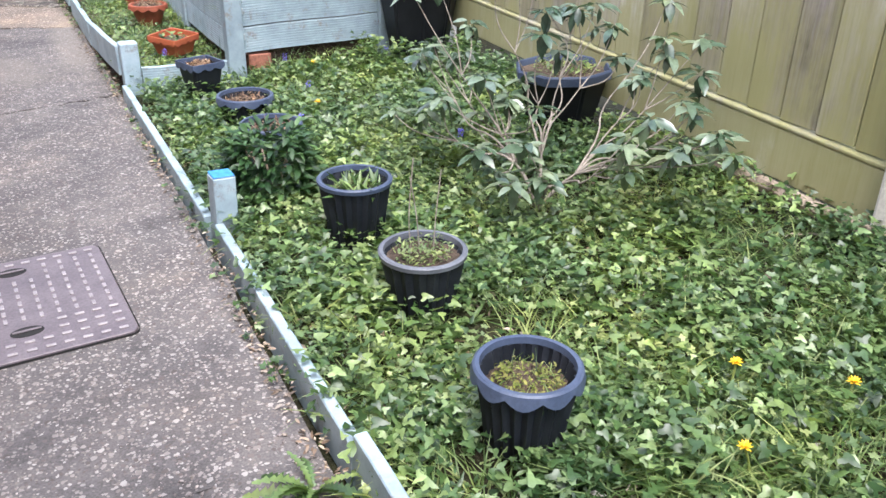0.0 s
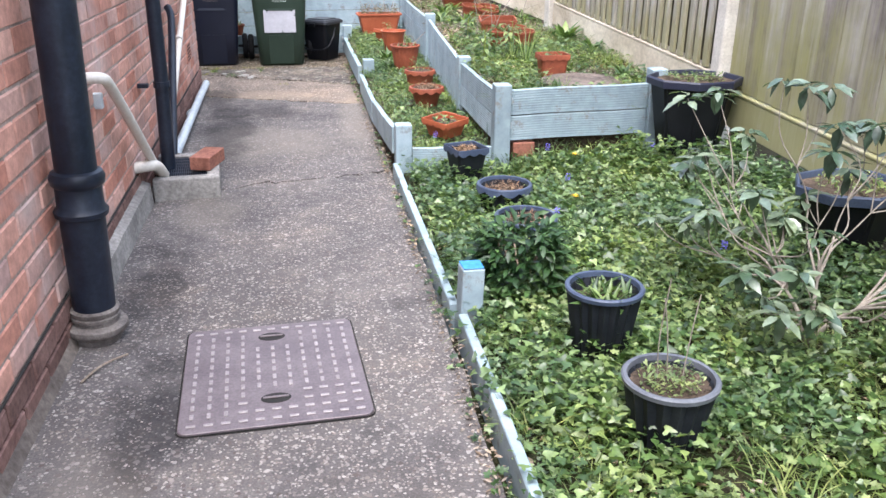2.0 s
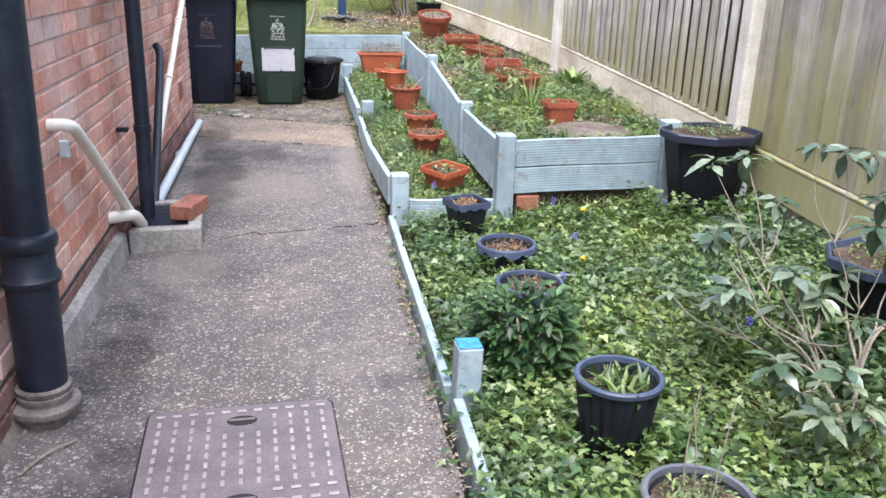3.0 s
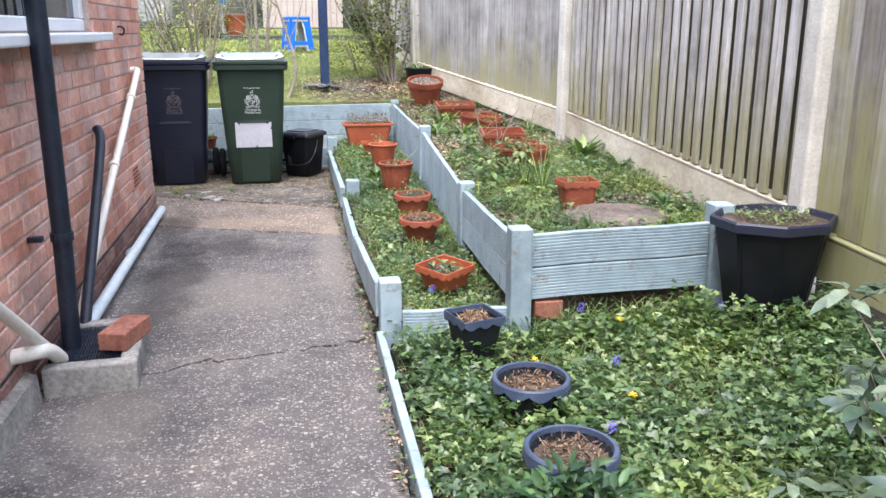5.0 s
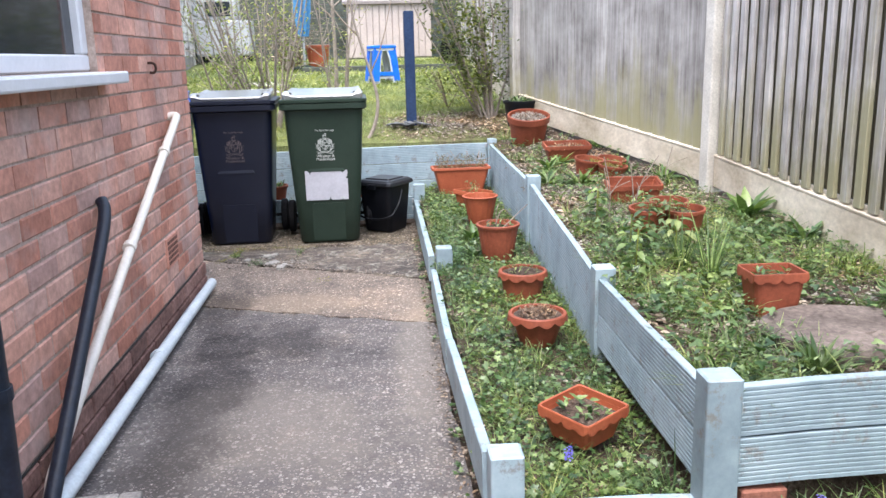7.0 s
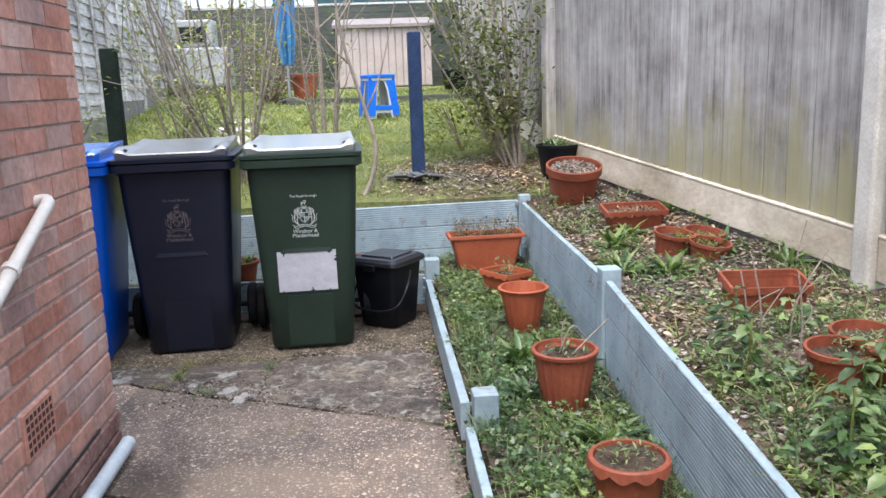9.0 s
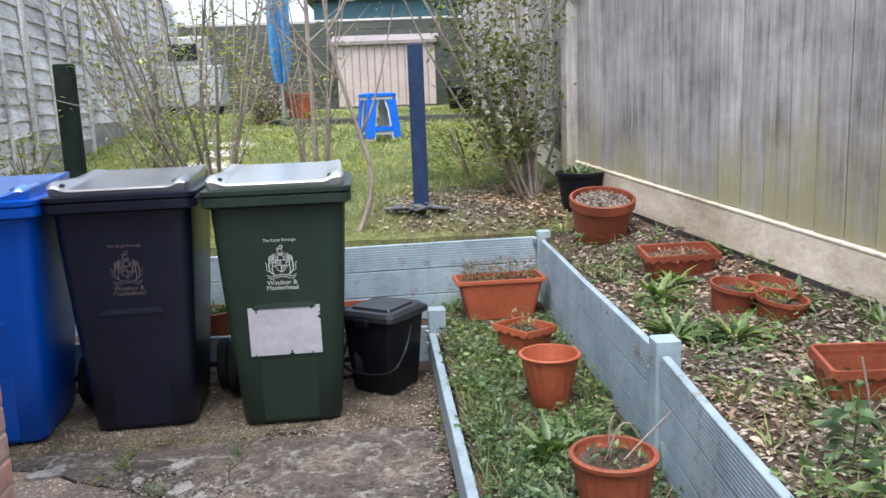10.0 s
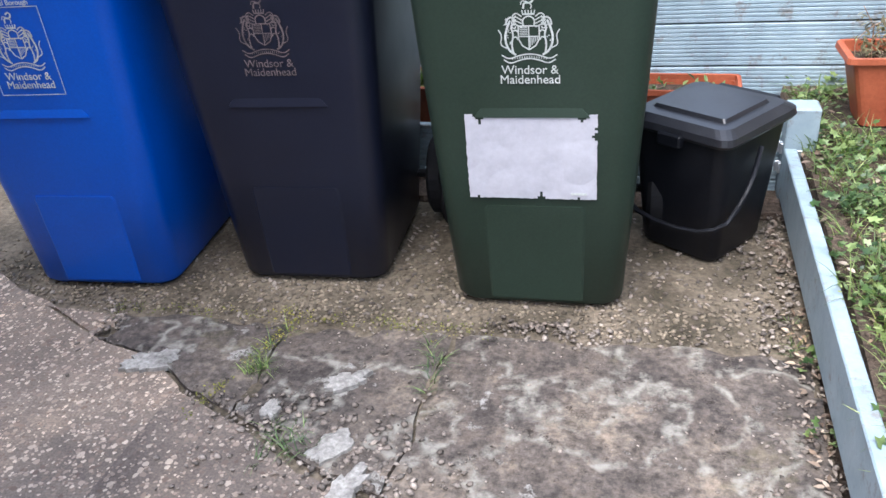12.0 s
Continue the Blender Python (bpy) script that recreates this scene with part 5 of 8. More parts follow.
pipe_thing("waste_pipe", "cream plastic waste pipe slanting down the wall", bend([(on_wall(3.86, -0.03), 3.86, 0.72), (on_wall(3.86, 0.06), 3.87, 0.725), (on_wall(3.95, 0.06), 3.98, 0.68), (on_wall(4.6, 0.06), 4.70, 0.17), (on_wall(4.7, 0.06), 4.80, 0.10)], 2), 0.021, M_WHITEPIPE)
pipe_thing("waste_pipe", "short cream plastic waste pipe elbow at the gully", bend([(on_wall(4.5, -0.02), 4.56, 0.19), (on_wall(4.5, 0.06), 4.58, 0.20), (on_wall(4.6, 0.08), 4.68, 0.17), (on_wall(4.7, 0.09), 4.76, 0.10)], 2), 0.026, M_WHITEPIPE)
pipe_thing("overflow_pipe", "long white plastic pipe slanting up the wall", bend([(on_wall(7.18, -0.02), 7.18, 0.99), (on_wall(7.18, 0.045), 7.18, 1.0), (on_wall(7.1, 0.045), 7.08, 0.96), (on_wall(5.2, 0.05), 5.28, 0.14), (on_wall(5.1, 0.06), 5.20, 0.08)], 2), 0.019, M_WHITEPIPE, [((on_wall(6.85, 0.045), 6.85, 0.857), (0, 1, 0.44)), ((on_wall(6.2, 0.047), 6.2, 0.567), (0, 1, 0.44))])
pipe_thing("cut_pipe", "black plastic pipe leaning on the wall", bend([(on_wall(6.05, 0.02), 6.03, 0.775), (on_wall(6.0, 0.04), 6.0, 0.745), (on_wall(5.9, 0.05), 5.9, 0.66), (on_wall(5.1, 0.09), 5.12, 0.08)], 2), 0.022, M_PIPE)
pipe_thing("ground_pipe", "pale grey pipe lying along the wall foot", [(on_wall(7.6, 0.045), 7.60, 0.042), (on_wall(7.0, 0.05), 7.0, 0.045), (on_wall(5.0, 0.075), 5.15, 0.06)], 0.027, M_GREYPIPE, [((on_wall(6.4, 0.053), 6.4, 0.049), (0.03, 1, 0))])


def gully():
    th = thing("gully_surround", pose(-0.352, 4.92, 0, 0, 0, 6), "raised concrete gully surround with iron grid", "drain gully")
    for x0, x1, y0, y1 in ((-0.16, 0.15, -0.25, -0.19), (0.09, 0.15, -0.19, 0.25), (-0.16, 0.09, 0.19, 0.25)):
        part("surround", boxed(x0, x1, y0, y1, -0.01, 0.105, 0.008, 2), M_GULLY, th, "grey concrete kerb")
    # near-black block stands in for the shade inside the gully
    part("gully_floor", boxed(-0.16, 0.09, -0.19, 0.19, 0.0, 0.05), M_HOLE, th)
    me = None
    for i in range(24):
        ob = part("grid_bar", boxed(0, 0.005, -0.188, 0.188, 0.085, 0.095), M_PIPE, th) if me is None else mesh_part("grid_bar", me, M_PIPE, th)
        me = ob.data
        ob.matrix_local = pose(-0.155 + i * 0.0102, 0, 0)
    for i in range(7):
        part("grid_cross_bar", boxed(-0.155, 0.088, -0.003, 0.003, 0.084, 0.0935), M_PIPE, th).matrix_local = pose(0, -0.165 + 0.055 * i, 0)
    b = thing("loose_brick", pose(-0.255, 4.90, 0.106, 0, 0, -14), "loose red brick resting on the gully surround", "brick")
    part("brick_body", boxed(-0.05, 0.052, -0.108, 0.108, 0.0, 0.066, 0.005, 2), M_OLDBRICK, b)


gully()


def plinth():
    th = thing("wall_plinth", WALL, "cement fillet and darker bricks at the wall foot", "wall foot", kind="structure")
    bm = bmesh.new()
    loft(bm, [[(0.0, y, 0.05 + 0.02 * noise.noise((y * 2, 0, 0))), (0.0, y, 0.0), (0.03 + 0.012 * noise.noise((y * 3, 1, 0)), y, 0.0)] for y in [-11 + 0.2 * i for i in range(41)]])
    part("fillet", bm, M_DAMPCEMENT, th)
    bm = bmesh.new()
    loft(bm, [[(0.0, y, 0.115 + 0.012 * noise.noise((y * 3, 4, 0))), (0.0, y, -0.01), (0.052 + 0.006 * noise.noise((y * 4, 2, 0)), y, -0.01), (0.044 + 0.006 * noise.noise((y * 4, 2, 1)), y, 0.098 + 0.008 * noise.noise((y * 5, 3, 0)))] for y in [-4.28 + 0.06 * i for i in range(22)]])
    part("render_ledge", bm, M_GULLY, th, "grey cement ledge beside the gully")
    bm = tube(bmesh.new(), [(0.004, -11 + 0.15 * i, 0.158 + 0.004 * noise.noise((i * 0.7, 0, 0))) for i in range(73)], 0.004, 6)
    part("damp_course", bm, M_HOLE, th)


plinth()


def manhole():
    th = thing("manhole_cover", pose(0.148, 2.945, 0.002, 0, 0, 4.4), "rusty brown cast iron manhole cover with raised treads", "manhole cover")
    w, d = 0.525, 0.60
    bm = bmesh.new()
    loft(bm, [rrect(w + 0.004, d + 0.004, 0.03, -0.01, 5), rrect(w + 0.004, d + 0.004, 0.03, 0.004, 5), rrect(w, d, 0.028, 0.004, 5), rrect(w, d, 0.028, -0.004, 5), ], True, True)
    # black ring puts the shade of the plate's gap into colour
    part("rim", bm, M_HOLE, th, "black rim painting the gap's shade round the plate")
    bm = bmesh.new()
    loft(bm, [rrect(w - 0.006, d - 0.006, 0.027, -0.005, 5), rrect(w - 0.006, d - 0.006, 0.027, 0.006, 5), rrect(w - 0.011, d - 0.011, 0.025, 0.008, 5)])
    part("plate", bm, M_IRON, th)
    me = None
    # treads: a border of cross bars, then rows of upright bars
    spots = []
    for i in range(11):
        x = -0.225 + i * 0.045
        for j in range(13):
            y = -0.265 + j * 0.044
            edge = j in (0, 12)
            if edge:
                spots.append((x, y, 90))
            elif j in (1, 2) and 3 <= i <= 10:
                spots.append((x, y, 90))
            elif i > 6 and j == 3:
                spots.append((x, y, 90))
            else:
                spots.append((x, y, 0))
    holes = [(0.0, 0.21), (0.0, -0.165)]
    for x, y, r in spots:
        if any(abs(x - hx) < 0.058 and abs(y - hy) < 0.036 for hx, hy in holes):
            continue
        if me is None:
            bm = boxed(-0.0055, 0.0055, -0.0125, 0.0125, 0, 0.004, 0.0015)
            ob = part("tread", bm, M_IRONBAR, th)
            me = ob.data
        else:
            ob = mesh_part("tread", me, M_IRONBAR, th)
        ob.matrix_local = pose(x, y, 0.0078, 0, 0, r)
    for hx, hy in holes:
        bm = bmesh.new()
        loft(bm, [ring(0.042, 0, 20), ring(0.042, 0.0012, 20)])
        for v in bm.verts:
            v.co.y *= 0.62
        # black disc on the plate paints the shade of a lifting hole
        h = part("lifting_hole", bm, M_HOLE, th, "black disc painting the lifting recess's shade")
        h.matrix_local = pose(hx, hy, 0.0082)
        bm = boxed(-0.036, 0.036, -0.004, 0.004, 0, 0.004, 0.0015)
        part("lifting_bar", bm, M_IRON, h).matrix_local = pose(0, 0.002, 0.0016)


manhole()


# ---- leaf and blade shapes ----
def fan_leaf(lobes, n_=18, depth=0.45, droop=0.25):
    """A lobed leaf of unit radius as a fan of triangles, its stalk at the origin."""
    v = [(0.35, 0.0, 0.0)]
    for i in range(n_):
        a = -math.pi + 2 * math.pi * (i + 0.5) / n_
        r = 1 - depth * (0.5 - 0.5 * math.cos(a * lobes)) - 0.45 * (1 - math.cos(a - math.pi) < 0.35)
        r *= 0.9 + 0.2 * ((i * 7) % 3) / 2
        x, y = 0.35 + 0.75 * r * math.cos(a), 0.85 * r * math.sin(a)
        v.append((x, y, -droop * (x - 0.35) ** 2 + 0.12 * abs(y)))
    f = [(0, 1 + i, 1 + (i + 1) % n_) for i in range(n_)]
    return v, f


def simple_leaf(w=0.38, fold=0.14, droop=0.25):
    """A pointed leaf of unit length along +x, folded at its midrib: four quads."""
    v, prof = [], ((0.0, 0.02), (0.3, 0.85), (0.65, 0.8), (1.0, 0.03))
    for x, k in prof:
        z = -droop * x * x
        v += [(x, -w / 2 * k, z + fold * w * k), (x, 0, z), (x, w / 2 * k, z + fold * w * k)]
    f = []
    for i in range(3):
        a, b = 3 * i, 3 * i + 3
        f += [(a, a + 1, b + 1, b), (a + 1, a + 2, b + 2, b + 1)]
    return v, f


def blade(w=0.06, droop=0.5, k=3):
    v, f = [], []
    for i in range(k + 1):
        t = i / k
        wd = w * (1 - 0.85 * t) / 2
        v += [(t * (1 - 0.25 * droop * t), -wd, -droop * t * t), (t * (1 - 0.25 * droop * t), wd, -droop * t * t)]
    for i in range(k):
        f.append((2 * i, 2 * i + 1, 2 * i + 3, 2 * i + 2))
    return v, f


def toothed_leaf(k=9, w=0.25):
    """A dandelion leaf of unit length: back-swept teeth either side of a folded midrib."""
    v, f = [], []
    for i in range(2 * k + 1):
        t = i / (2 * k)
        wd = w / 2 * (0.18 + 0.82 * math.sin(math.pi * min(1, t * 0.62 + 0.20)) ** 1.5) * (1.0 if i % 2 else 0.36)
        wd *= 0.85 + 0.3 * ((i * 5) % 7) / 6
        z = 0.42 * t - 0.62 * t * t
        back = 0.035 if i % 2 else 0.0
        v += [(t - back, -wd, z + 0.35 * wd), (t, 0.0, z), (t - back, wd * 0.92, z + 0.35 * wd)]
    for i in range(2 * k):
        a, b = 3 * i, 3 * i + 3
        f += [(a, a + 1, b + 1, b), (a + 1, a + 2, b + 2, b + 1)]
    return v, f


def frames_of(pos, yaw, pitch, roll, size):
    """k x 3 x 4 placing matrices; pitch lifts the shape's +x axis."""
    pos, yaw, pitch, roll = (np.asarray(q, float) for q in (pos, yaw, pitch, roll))
    size = np.broadcast_to(np.asarray(size, float), (len(pos),))
    cy, sy, cp, sp, cr, sr = np.cos(yaw), np.sin(yaw), np.cos(pitch), np.sin(pitch), np.cos(roll), np.sin(roll)
    x = np.stack([cy * cp, sy * cp, sp], 1)
    y0 = np.stack([-sy, cy, 0 * cy], 1)
    z0 = np.cross(x, y0)
    y = y0 * cr[:, None] + z0 * sr[:, None]
    z = np.cross(x, y)
    m = np.stack([x, y, z], 2) * size[:, None, None]
    return np.concatenate([m, pos[:, :, None]], 2)


RNG = np.random.default_rng(7)


def spots(count, x0, x1, y0, y1, keep=None, lift=0.0):
    """Random places on the ground inside a box of the plan, thinned by keep(x, y)."""
    out = []
    tries = 0
    while len(out) < count and tries < count * 6:
        tries += 1
        x, y = RNG.uniform(x0, x1), RNG.uniform(y0, y1)
        if keep is None or RNG.random() < keep(x, y):
            out.append((x, y, ground_h(x, y) + lift))
    return np.array(out).reshape(-1, 3)


def leaf_cover(name, shape, mat, centres, per, spread, height, size, pitch=(0.0, 0.7), parent=None, label="", category="", floor=0.0):
    """Clumps of leaves on short stalks round each centre."""
    k = len(centres) * per
    c = np.repeat(centres, per, axis=0)
    a = RNG.uniform(0, 2 * math.pi, k)
    r = spread * np.sqrt(RNG.random(k))
    p = c + np.stack([r * np.cos(a), r * np.sin(a), floor + height * RNG.random(k) ** 1.2], 1)
    yaw = a + RNG.normal(0, 0.6, k)
    m = frames_of(p, yaw, RNG.uniform(*pitch, k), RNG.normal(0, 0.35, k), RNG.uniform(*size, k))
    ob = mesh_part(name, scatter_mesh(name, *shape, m), mat, parent)
    if label:
        tagged(ob, label, category, kind="stuff")
    return ob


def pot_free(x, y):
    return 0.0 if any((x - px) ** 2 + (y - py) ** 2 < pr * pr for px, py, pr in POT_SPOTS) else 1.0


# ---- plant pots ----
POT_SPOTS = []


def pot_base(x, y, r):
    POT_SPOTS.append((x, y, r))


def soil_disc(ring_pts, parent):
    """Lumpy soil filling a ring of points."""
    bm = bmesh.new()
    cx = sum(p[0] for p in ring_pts) / len(ring_pts)
    cy = sum(p[1] for p in ring_pts) / len(ring_pts)
    z = ring_pts[0][2]
    rows = []
    for s in (1.0, 0.75, 0.5, 0.25):
        rows.append([(cx + (p[0] - cx) * s, cy + (p[1] - cy) * s, z + 0.02 * noise.noise((p[0] * s * 19, p[1] * s * 19, z)) * (s < 1)) for p in ring_pts])
    loft(bm, rows, False, True)
    return part("soil", bm, M_SOIL, parent, "dark crumbly soil")


def pot_plant(parent, r, z, kind, seed, rx=None):
    """Small growth in a pot: 'moss', 'tuft', 'dry', 'sprig', 'sedum'."""
    global RNG
    RNG = np.random.default_rng(seed)
    rx = rx or r
    n_ = {"moss": 420, "tuft": 80, "dry": 300, "sprig": 90, "sedum": 320, "few": 40}[kind]
    a, q = RNG.uniform(0, 6.283, n_), np.sqrt(RNG.random(n_)) * 0.82
    c = np.stack([rx * q * np.cos(a), r * q * np.sin(a), np.full(n_, z)], 1)
    mat, shape, size, pit, hgt = {
        "moss": (M_MOSS, simple_leaf(0.5), (0.006, 0.015), (0.1, 1.2), 0.022),
        "tuft": (M_WEED, simple_leaf(0.2, 0.2, 0.3), (0.04, 0.085), (0.3, 1.3), 0.01),
        "dry": (M_DRYBROWN, simple_leaf(0.35), (0.008, 0.024), (-0.1, 1.2), 0.025),
        "sprig": (M_WEEDPALE, simple_leaf(0.35), (0.012, 0.03), (0, 1.2), 0.085),
        "sedum": (M_WEEDPALE, simple_leaf(0.5), (0.007, 0.018), (0.1, 1.2), 0.035),
        "few": (M_WEED, simple_leaf(0.4), (0.02, 0.04), (0.1, 1.0), 0.03)}[kind]
    c[:, 2] += hgt * RNG.random(n_)
    m = frames_of(c, RNG.uniform(0, 6.283, n_), RNG.uniform(*pit, n_), RNG.normal(0, 0.4, n_), RNG.uniform(*size, n_))
    mesh_part("plant", scatter_mesh("plant", *shape, m), mat, parent)["kind"] = "stuff"
    if kind in ("moss", "dry", "tuft"):
        n2 = 40
        a, q = RNG.uniform(0, 6.283, n2), np.sqrt(RNG.random(n2)) * 0.8
        c = np.stack([rx * q * np.cos(a), r * q * np.sin(a), np.full(n2, z)], 1)
        m = frames_of(c, RNG.uniform(0, 6.283, n2), RNG.uniform(0.4, 1.4, n2), RNG.normal(0, 0.3, n2), RNG.uniform(0.03, 0.075, n2))
        mesh_part("grass_tuft", scatter_mesh("grass_tuft", *blade(0.05, 0.4), m), M_GRASS if kind != "dry" else M_DEADLEAF, parent)["kind"] = "stuff"


def twigs(parent, pts, mat=None, r=0.0022):
    for a, b, c in pts:
        part("twig", tube(bmesh.new(), bend([a, b, c], 2), r, 5), mat or M_DRYSTEM, parent)


def round_pot(x, y, zr, r, h, mat, label, plant="dry", seed=1, base=0.68, ribs=0, scallop=0, lip=0.02, soil=0.045, rim_mat=None, lean=(0, 0, 0), group="round plant pots"):
    """A tapered round pot; its rim's top at zr."""
    th = thing("plant_pot", pose(x, y, zr - h, *lean), label, "plant pot", group)
    pot_base(x, y, r * 1.02)
    n_, nb = (60 if scallop else 48), (4 * ribs if ribs else 48)
    lip = 0.016 if scallop else lip
    amp = 0.005 if mat is M_DARKPOT else 0.0022
    rib = (lambda i, a: amp * math.cos(a * ribs)) if ribs else None
    bm = bmesh.new()
    rb, rt = r * base, r * 0.93
    prof = [(rb, 0.0), (rb + 0.004, 0.006), (rb + (rt - rb) * 0.5, h * 0.45), (rt, h - lip)]
    rings_ = [ring(q, z, nb, wave=rib) for q, z in prof]
    rings_ += [ring(rt - 0.006, h - lip, nb, wave=rib), ring(rb + (rt - rb) * (h - soil - 0.01) / h - 0.008, h - soil - 0.01, nb, wave=rib)]
    loft(bm, rings_, True, False)
    part("body", bm, mat, th, smooth=True)
    bm = bmesh.new()
    low = (lambda i: -0.019 * abs(math.sin(scallop * math.pi * i / n_)) if scallop else -0.0)
    outer_low = [(p[0], p[1], p[2] + low(i)) for i, p in enumerate(ring(r + (0.006 if scallop else 0.0), h - lip, n_))]
    inner_low = [(p[0], p[1], p[2] + low(i) + 0.002) for i, p in enumerate(ring(r - 0.002, h - lip, n_))]
    loft(bm, [inner_low, outer_low, ring(r + 0.002, h - 0.004, n_), ring(r - 0.003, h, n_), ring(r - 0.012, h - 0.001, n_), ring(r - 0.014, h - lip, n_)], False, False)
    rim = part("rim", bm, rim_mat or mat, th, "scalloped rim" if scallop else "", smooth=True)
    soil_disc(ring(rb + (rt - rb) * (h - soil) / h - 0.006, h - soil, 20), th)
    pot_plant(th, r * 0.85, h - soil, plant, seed)
    return th


def box_pot(x, y, zr, w, d, h, mat, label, plant="dry", seed=1, yaw=0.0, scallop=5, soil=0.035, tilt=(0, 0), name="plant_pot", cat="plant pot", group="square plant pots", taper=0.72, rim_mat=None):
    """A tapered rectangular pot with a scalloped rim."""
    th = thing(name, pose(x, y, zr - h, tilt[0], tilt[1], yaw), label, cat, group)
    pot_base(x, y, max(w, d) * 0.52)
    bm = bmesh.new()
    loft(bm, [rrect(w * taper, d * taper, 0.02, 0, 4), rrect(w * 0.92, d * 0.92, 0.02, h - 0.02, 4), rrect(w * 0.90, d * 0.90, 0.02, h - 0.02, 4), rrect(w * 0.88, d * 0.88, 0.02, h - soil - 0.01, 4)], True, False)
    part("body", bm, mat, th)
    # rim: dense outline so the scallops show
    def dense(ww, dd, z, low=None):
        out = []
        k = 14
        cs = [(ww / 2, -dd / 2), (ww / 2, dd / 2), (-ww / 2, dd / 2), (-ww / 2, -dd / 2)]
        for s in range(4):
            (ax, ay), (bx, by) = cs[s], cs[(s + 1) % 4]
            ln = math.hypot(bx - ax, by - ay)
            waves = max(2, round(ln / 0.05))
            for i in range(k):
                t = i / k
                zz = z + (low * abs(math.sin(waves * math.pi * t)) if low else 0.0)
                cut = 1.0 - 0.03 * (i == 0)
                out.append(((ax + (bx - ax) * t) * cut, (ay + (by - ay) * t) * cut, zz))
        return out
    bm = bmesh.new()
    sl = -0.016 if scallop else 0.0
    loft(bm, [dense(w * 0.955, d * 0.955, h - 0.018, sl), dense(w, d, h - 0.02, sl), dense(w * 0.99, d * 0.99, h - 0.003), dense(w * 0.97, d * 0.97, h), dense(w * 0.92, d * 0.92, h - 0.002), dense(w * 0.91, d * 0.91, h - 0.02)], False, False)
    part("rim", bm, rim_mat or mat, th, "scalloped rim" if scallop else "")
    soil_disc(rrect(w * 0.885, d * 0.885, 0.02, h - soil, 4), th)
    pot_plant(th, d * 0.42, h - soil, plant, seed, w * 0.42)
    return th


def clover_pot(x, y, zr, r, h, label, plant="dry", seed=1, yaw=0.0, tilt=(0, 0)):
    """Three joined bowls in one trefoil pot."""
    th = thing("trefoil_pot", pose(x, y, zr - h, tilt[0], tilt[1], yaw), label, "plant pot", "trefoil pots")
    pot_base(x, y, r * 2.0)
    for k in range(3):
        a = 2 * math.pi * k / 3 + 0.5
        cx, cy = r * 1.02 * math.cos(a), r * 1.02 * math.sin(a)
        bm = bmesh.new()
        loft(bm, [ring(r * 0.72, 0, 28, cx, cy), ring(r * 0.93, h - 0.015, 28, cx, cy), ring(r, h - 0.015, 28, cx, cy), ring(r, h, 28, cx, cy), ring(r - 0.009, h, 28, cx, cy), ring(r - 0.012, h - 0.04, 28, cx, cy)], True, False)
        b = part("bowl", bm, M_TERRA, th, smooth=False)
        soil_disc(ring(r - 0.011, h - 0.032, 16, cx, cy), b)
    pot_plant(th, r * 1.3, h - 0.03, plant, seed)
    return th


def octagon_planter(x, y, z0, r, h, label, rim_mat, plant, seed, yaw=0.0):
    th = thing("octagonal_planter", pose(x, y, z0, 0, 0, yaw), label, "planter", "large black planters")
    pot_base(x, y, r * 0.9)

    def oct_(q, z):
        return [(q * 1.05 * math.cos(radians(22.5 + 45 * i)), q * 0.9 * math.sin(radians(22.5 + 45 * i)), z) for i in range(8)]
    bm = bmesh.new()
    loft(bm, [oct_(r * 0.66, 0), oct_(r * 0.68, 0.01), oct_(r * 0.92, h - 0.045), oct_(r * 0.88, h - 0.045), oct_(r * 0.86, h - 0.07)], True, False)
    bmesh.ops.bevel(bm, geom=[e for e in bm.edges if abs(e.verts[0].co.z - e.verts[1].co.z) > 0.05], offset=0.012, segments=2, affect="EDGES")
    part("body", bm, M_BLACKPOT, th)
    bm = bmesh.new()
    loft(bm, [oct_(r * 0.93, h - 0.045), oct_(r, h - 0.04), oct_(r * 1.01, h - 0.008), oct_(r * 0.985, h), oct_(r * 0.945, h - 0.002), oct_(r * 0.90, h - 0.04)], False, False)
    part("rim", bm, rim_mat, th, "rounded rim")
    soil_disc(oct_(r * 0.885, h - 0.022), th)
    pot_plant(th, r * 0.8, h - 0.02, "sedum", seed)
    pot_plant(th, r * 0.75, h - 0.022, plant, seed + 1)
    return th


# dark pots in the weedy bed
round_pot(1.09, 1.805, 0.245, 0.112, 0.20, M_DARKPOT, "slate-blue rimmed scalloped pot with mossy growth among weeds", "moss", 21, 0.66, 24, 10, 0.03, 0.055, M_NAVY)
p2 = round_pot(1.138, 2.405, 0.225, 0.118, 0.225, M_DARKPOT, "dark ribbed plant pot with moss and dry stems", "sedum", 22, 0.58, 18, 0, 0.016, 0.025, M_GREYRIM)
twigs(p2, [((0.0, 0.02, 0.2), (-0.01, 0.02, 0.32), (-0.025, 0.03, 0.42)), ((0.03, 0.0, 0.2), (0.04, 0.01, 0.30), (0.06, 0.02, 0.43)), ((-0.02, 0.03, 0.2), (-0.03, 0.03, 0.30), (-0.015, 0.03, 0.47))], M_STEM, 0.0016)
round_pot(1.131, 2.885, 0.255, 0.116, 0.22, M_DARKPOT, "dark grey plant pot with a low green rosette", "tuft", 23, 0.66, 20, 0, 0.016, 0.05, M_NAVY)
round_pot(1.10, 3.72, 0.19, 0.122, 0.19, M_DARKPOT, "dark scalloped pot with dry reddish growth behind a shrub", "dry", 24, 0.68, 20, 10, 0.03, 0.035, M_NAVY)
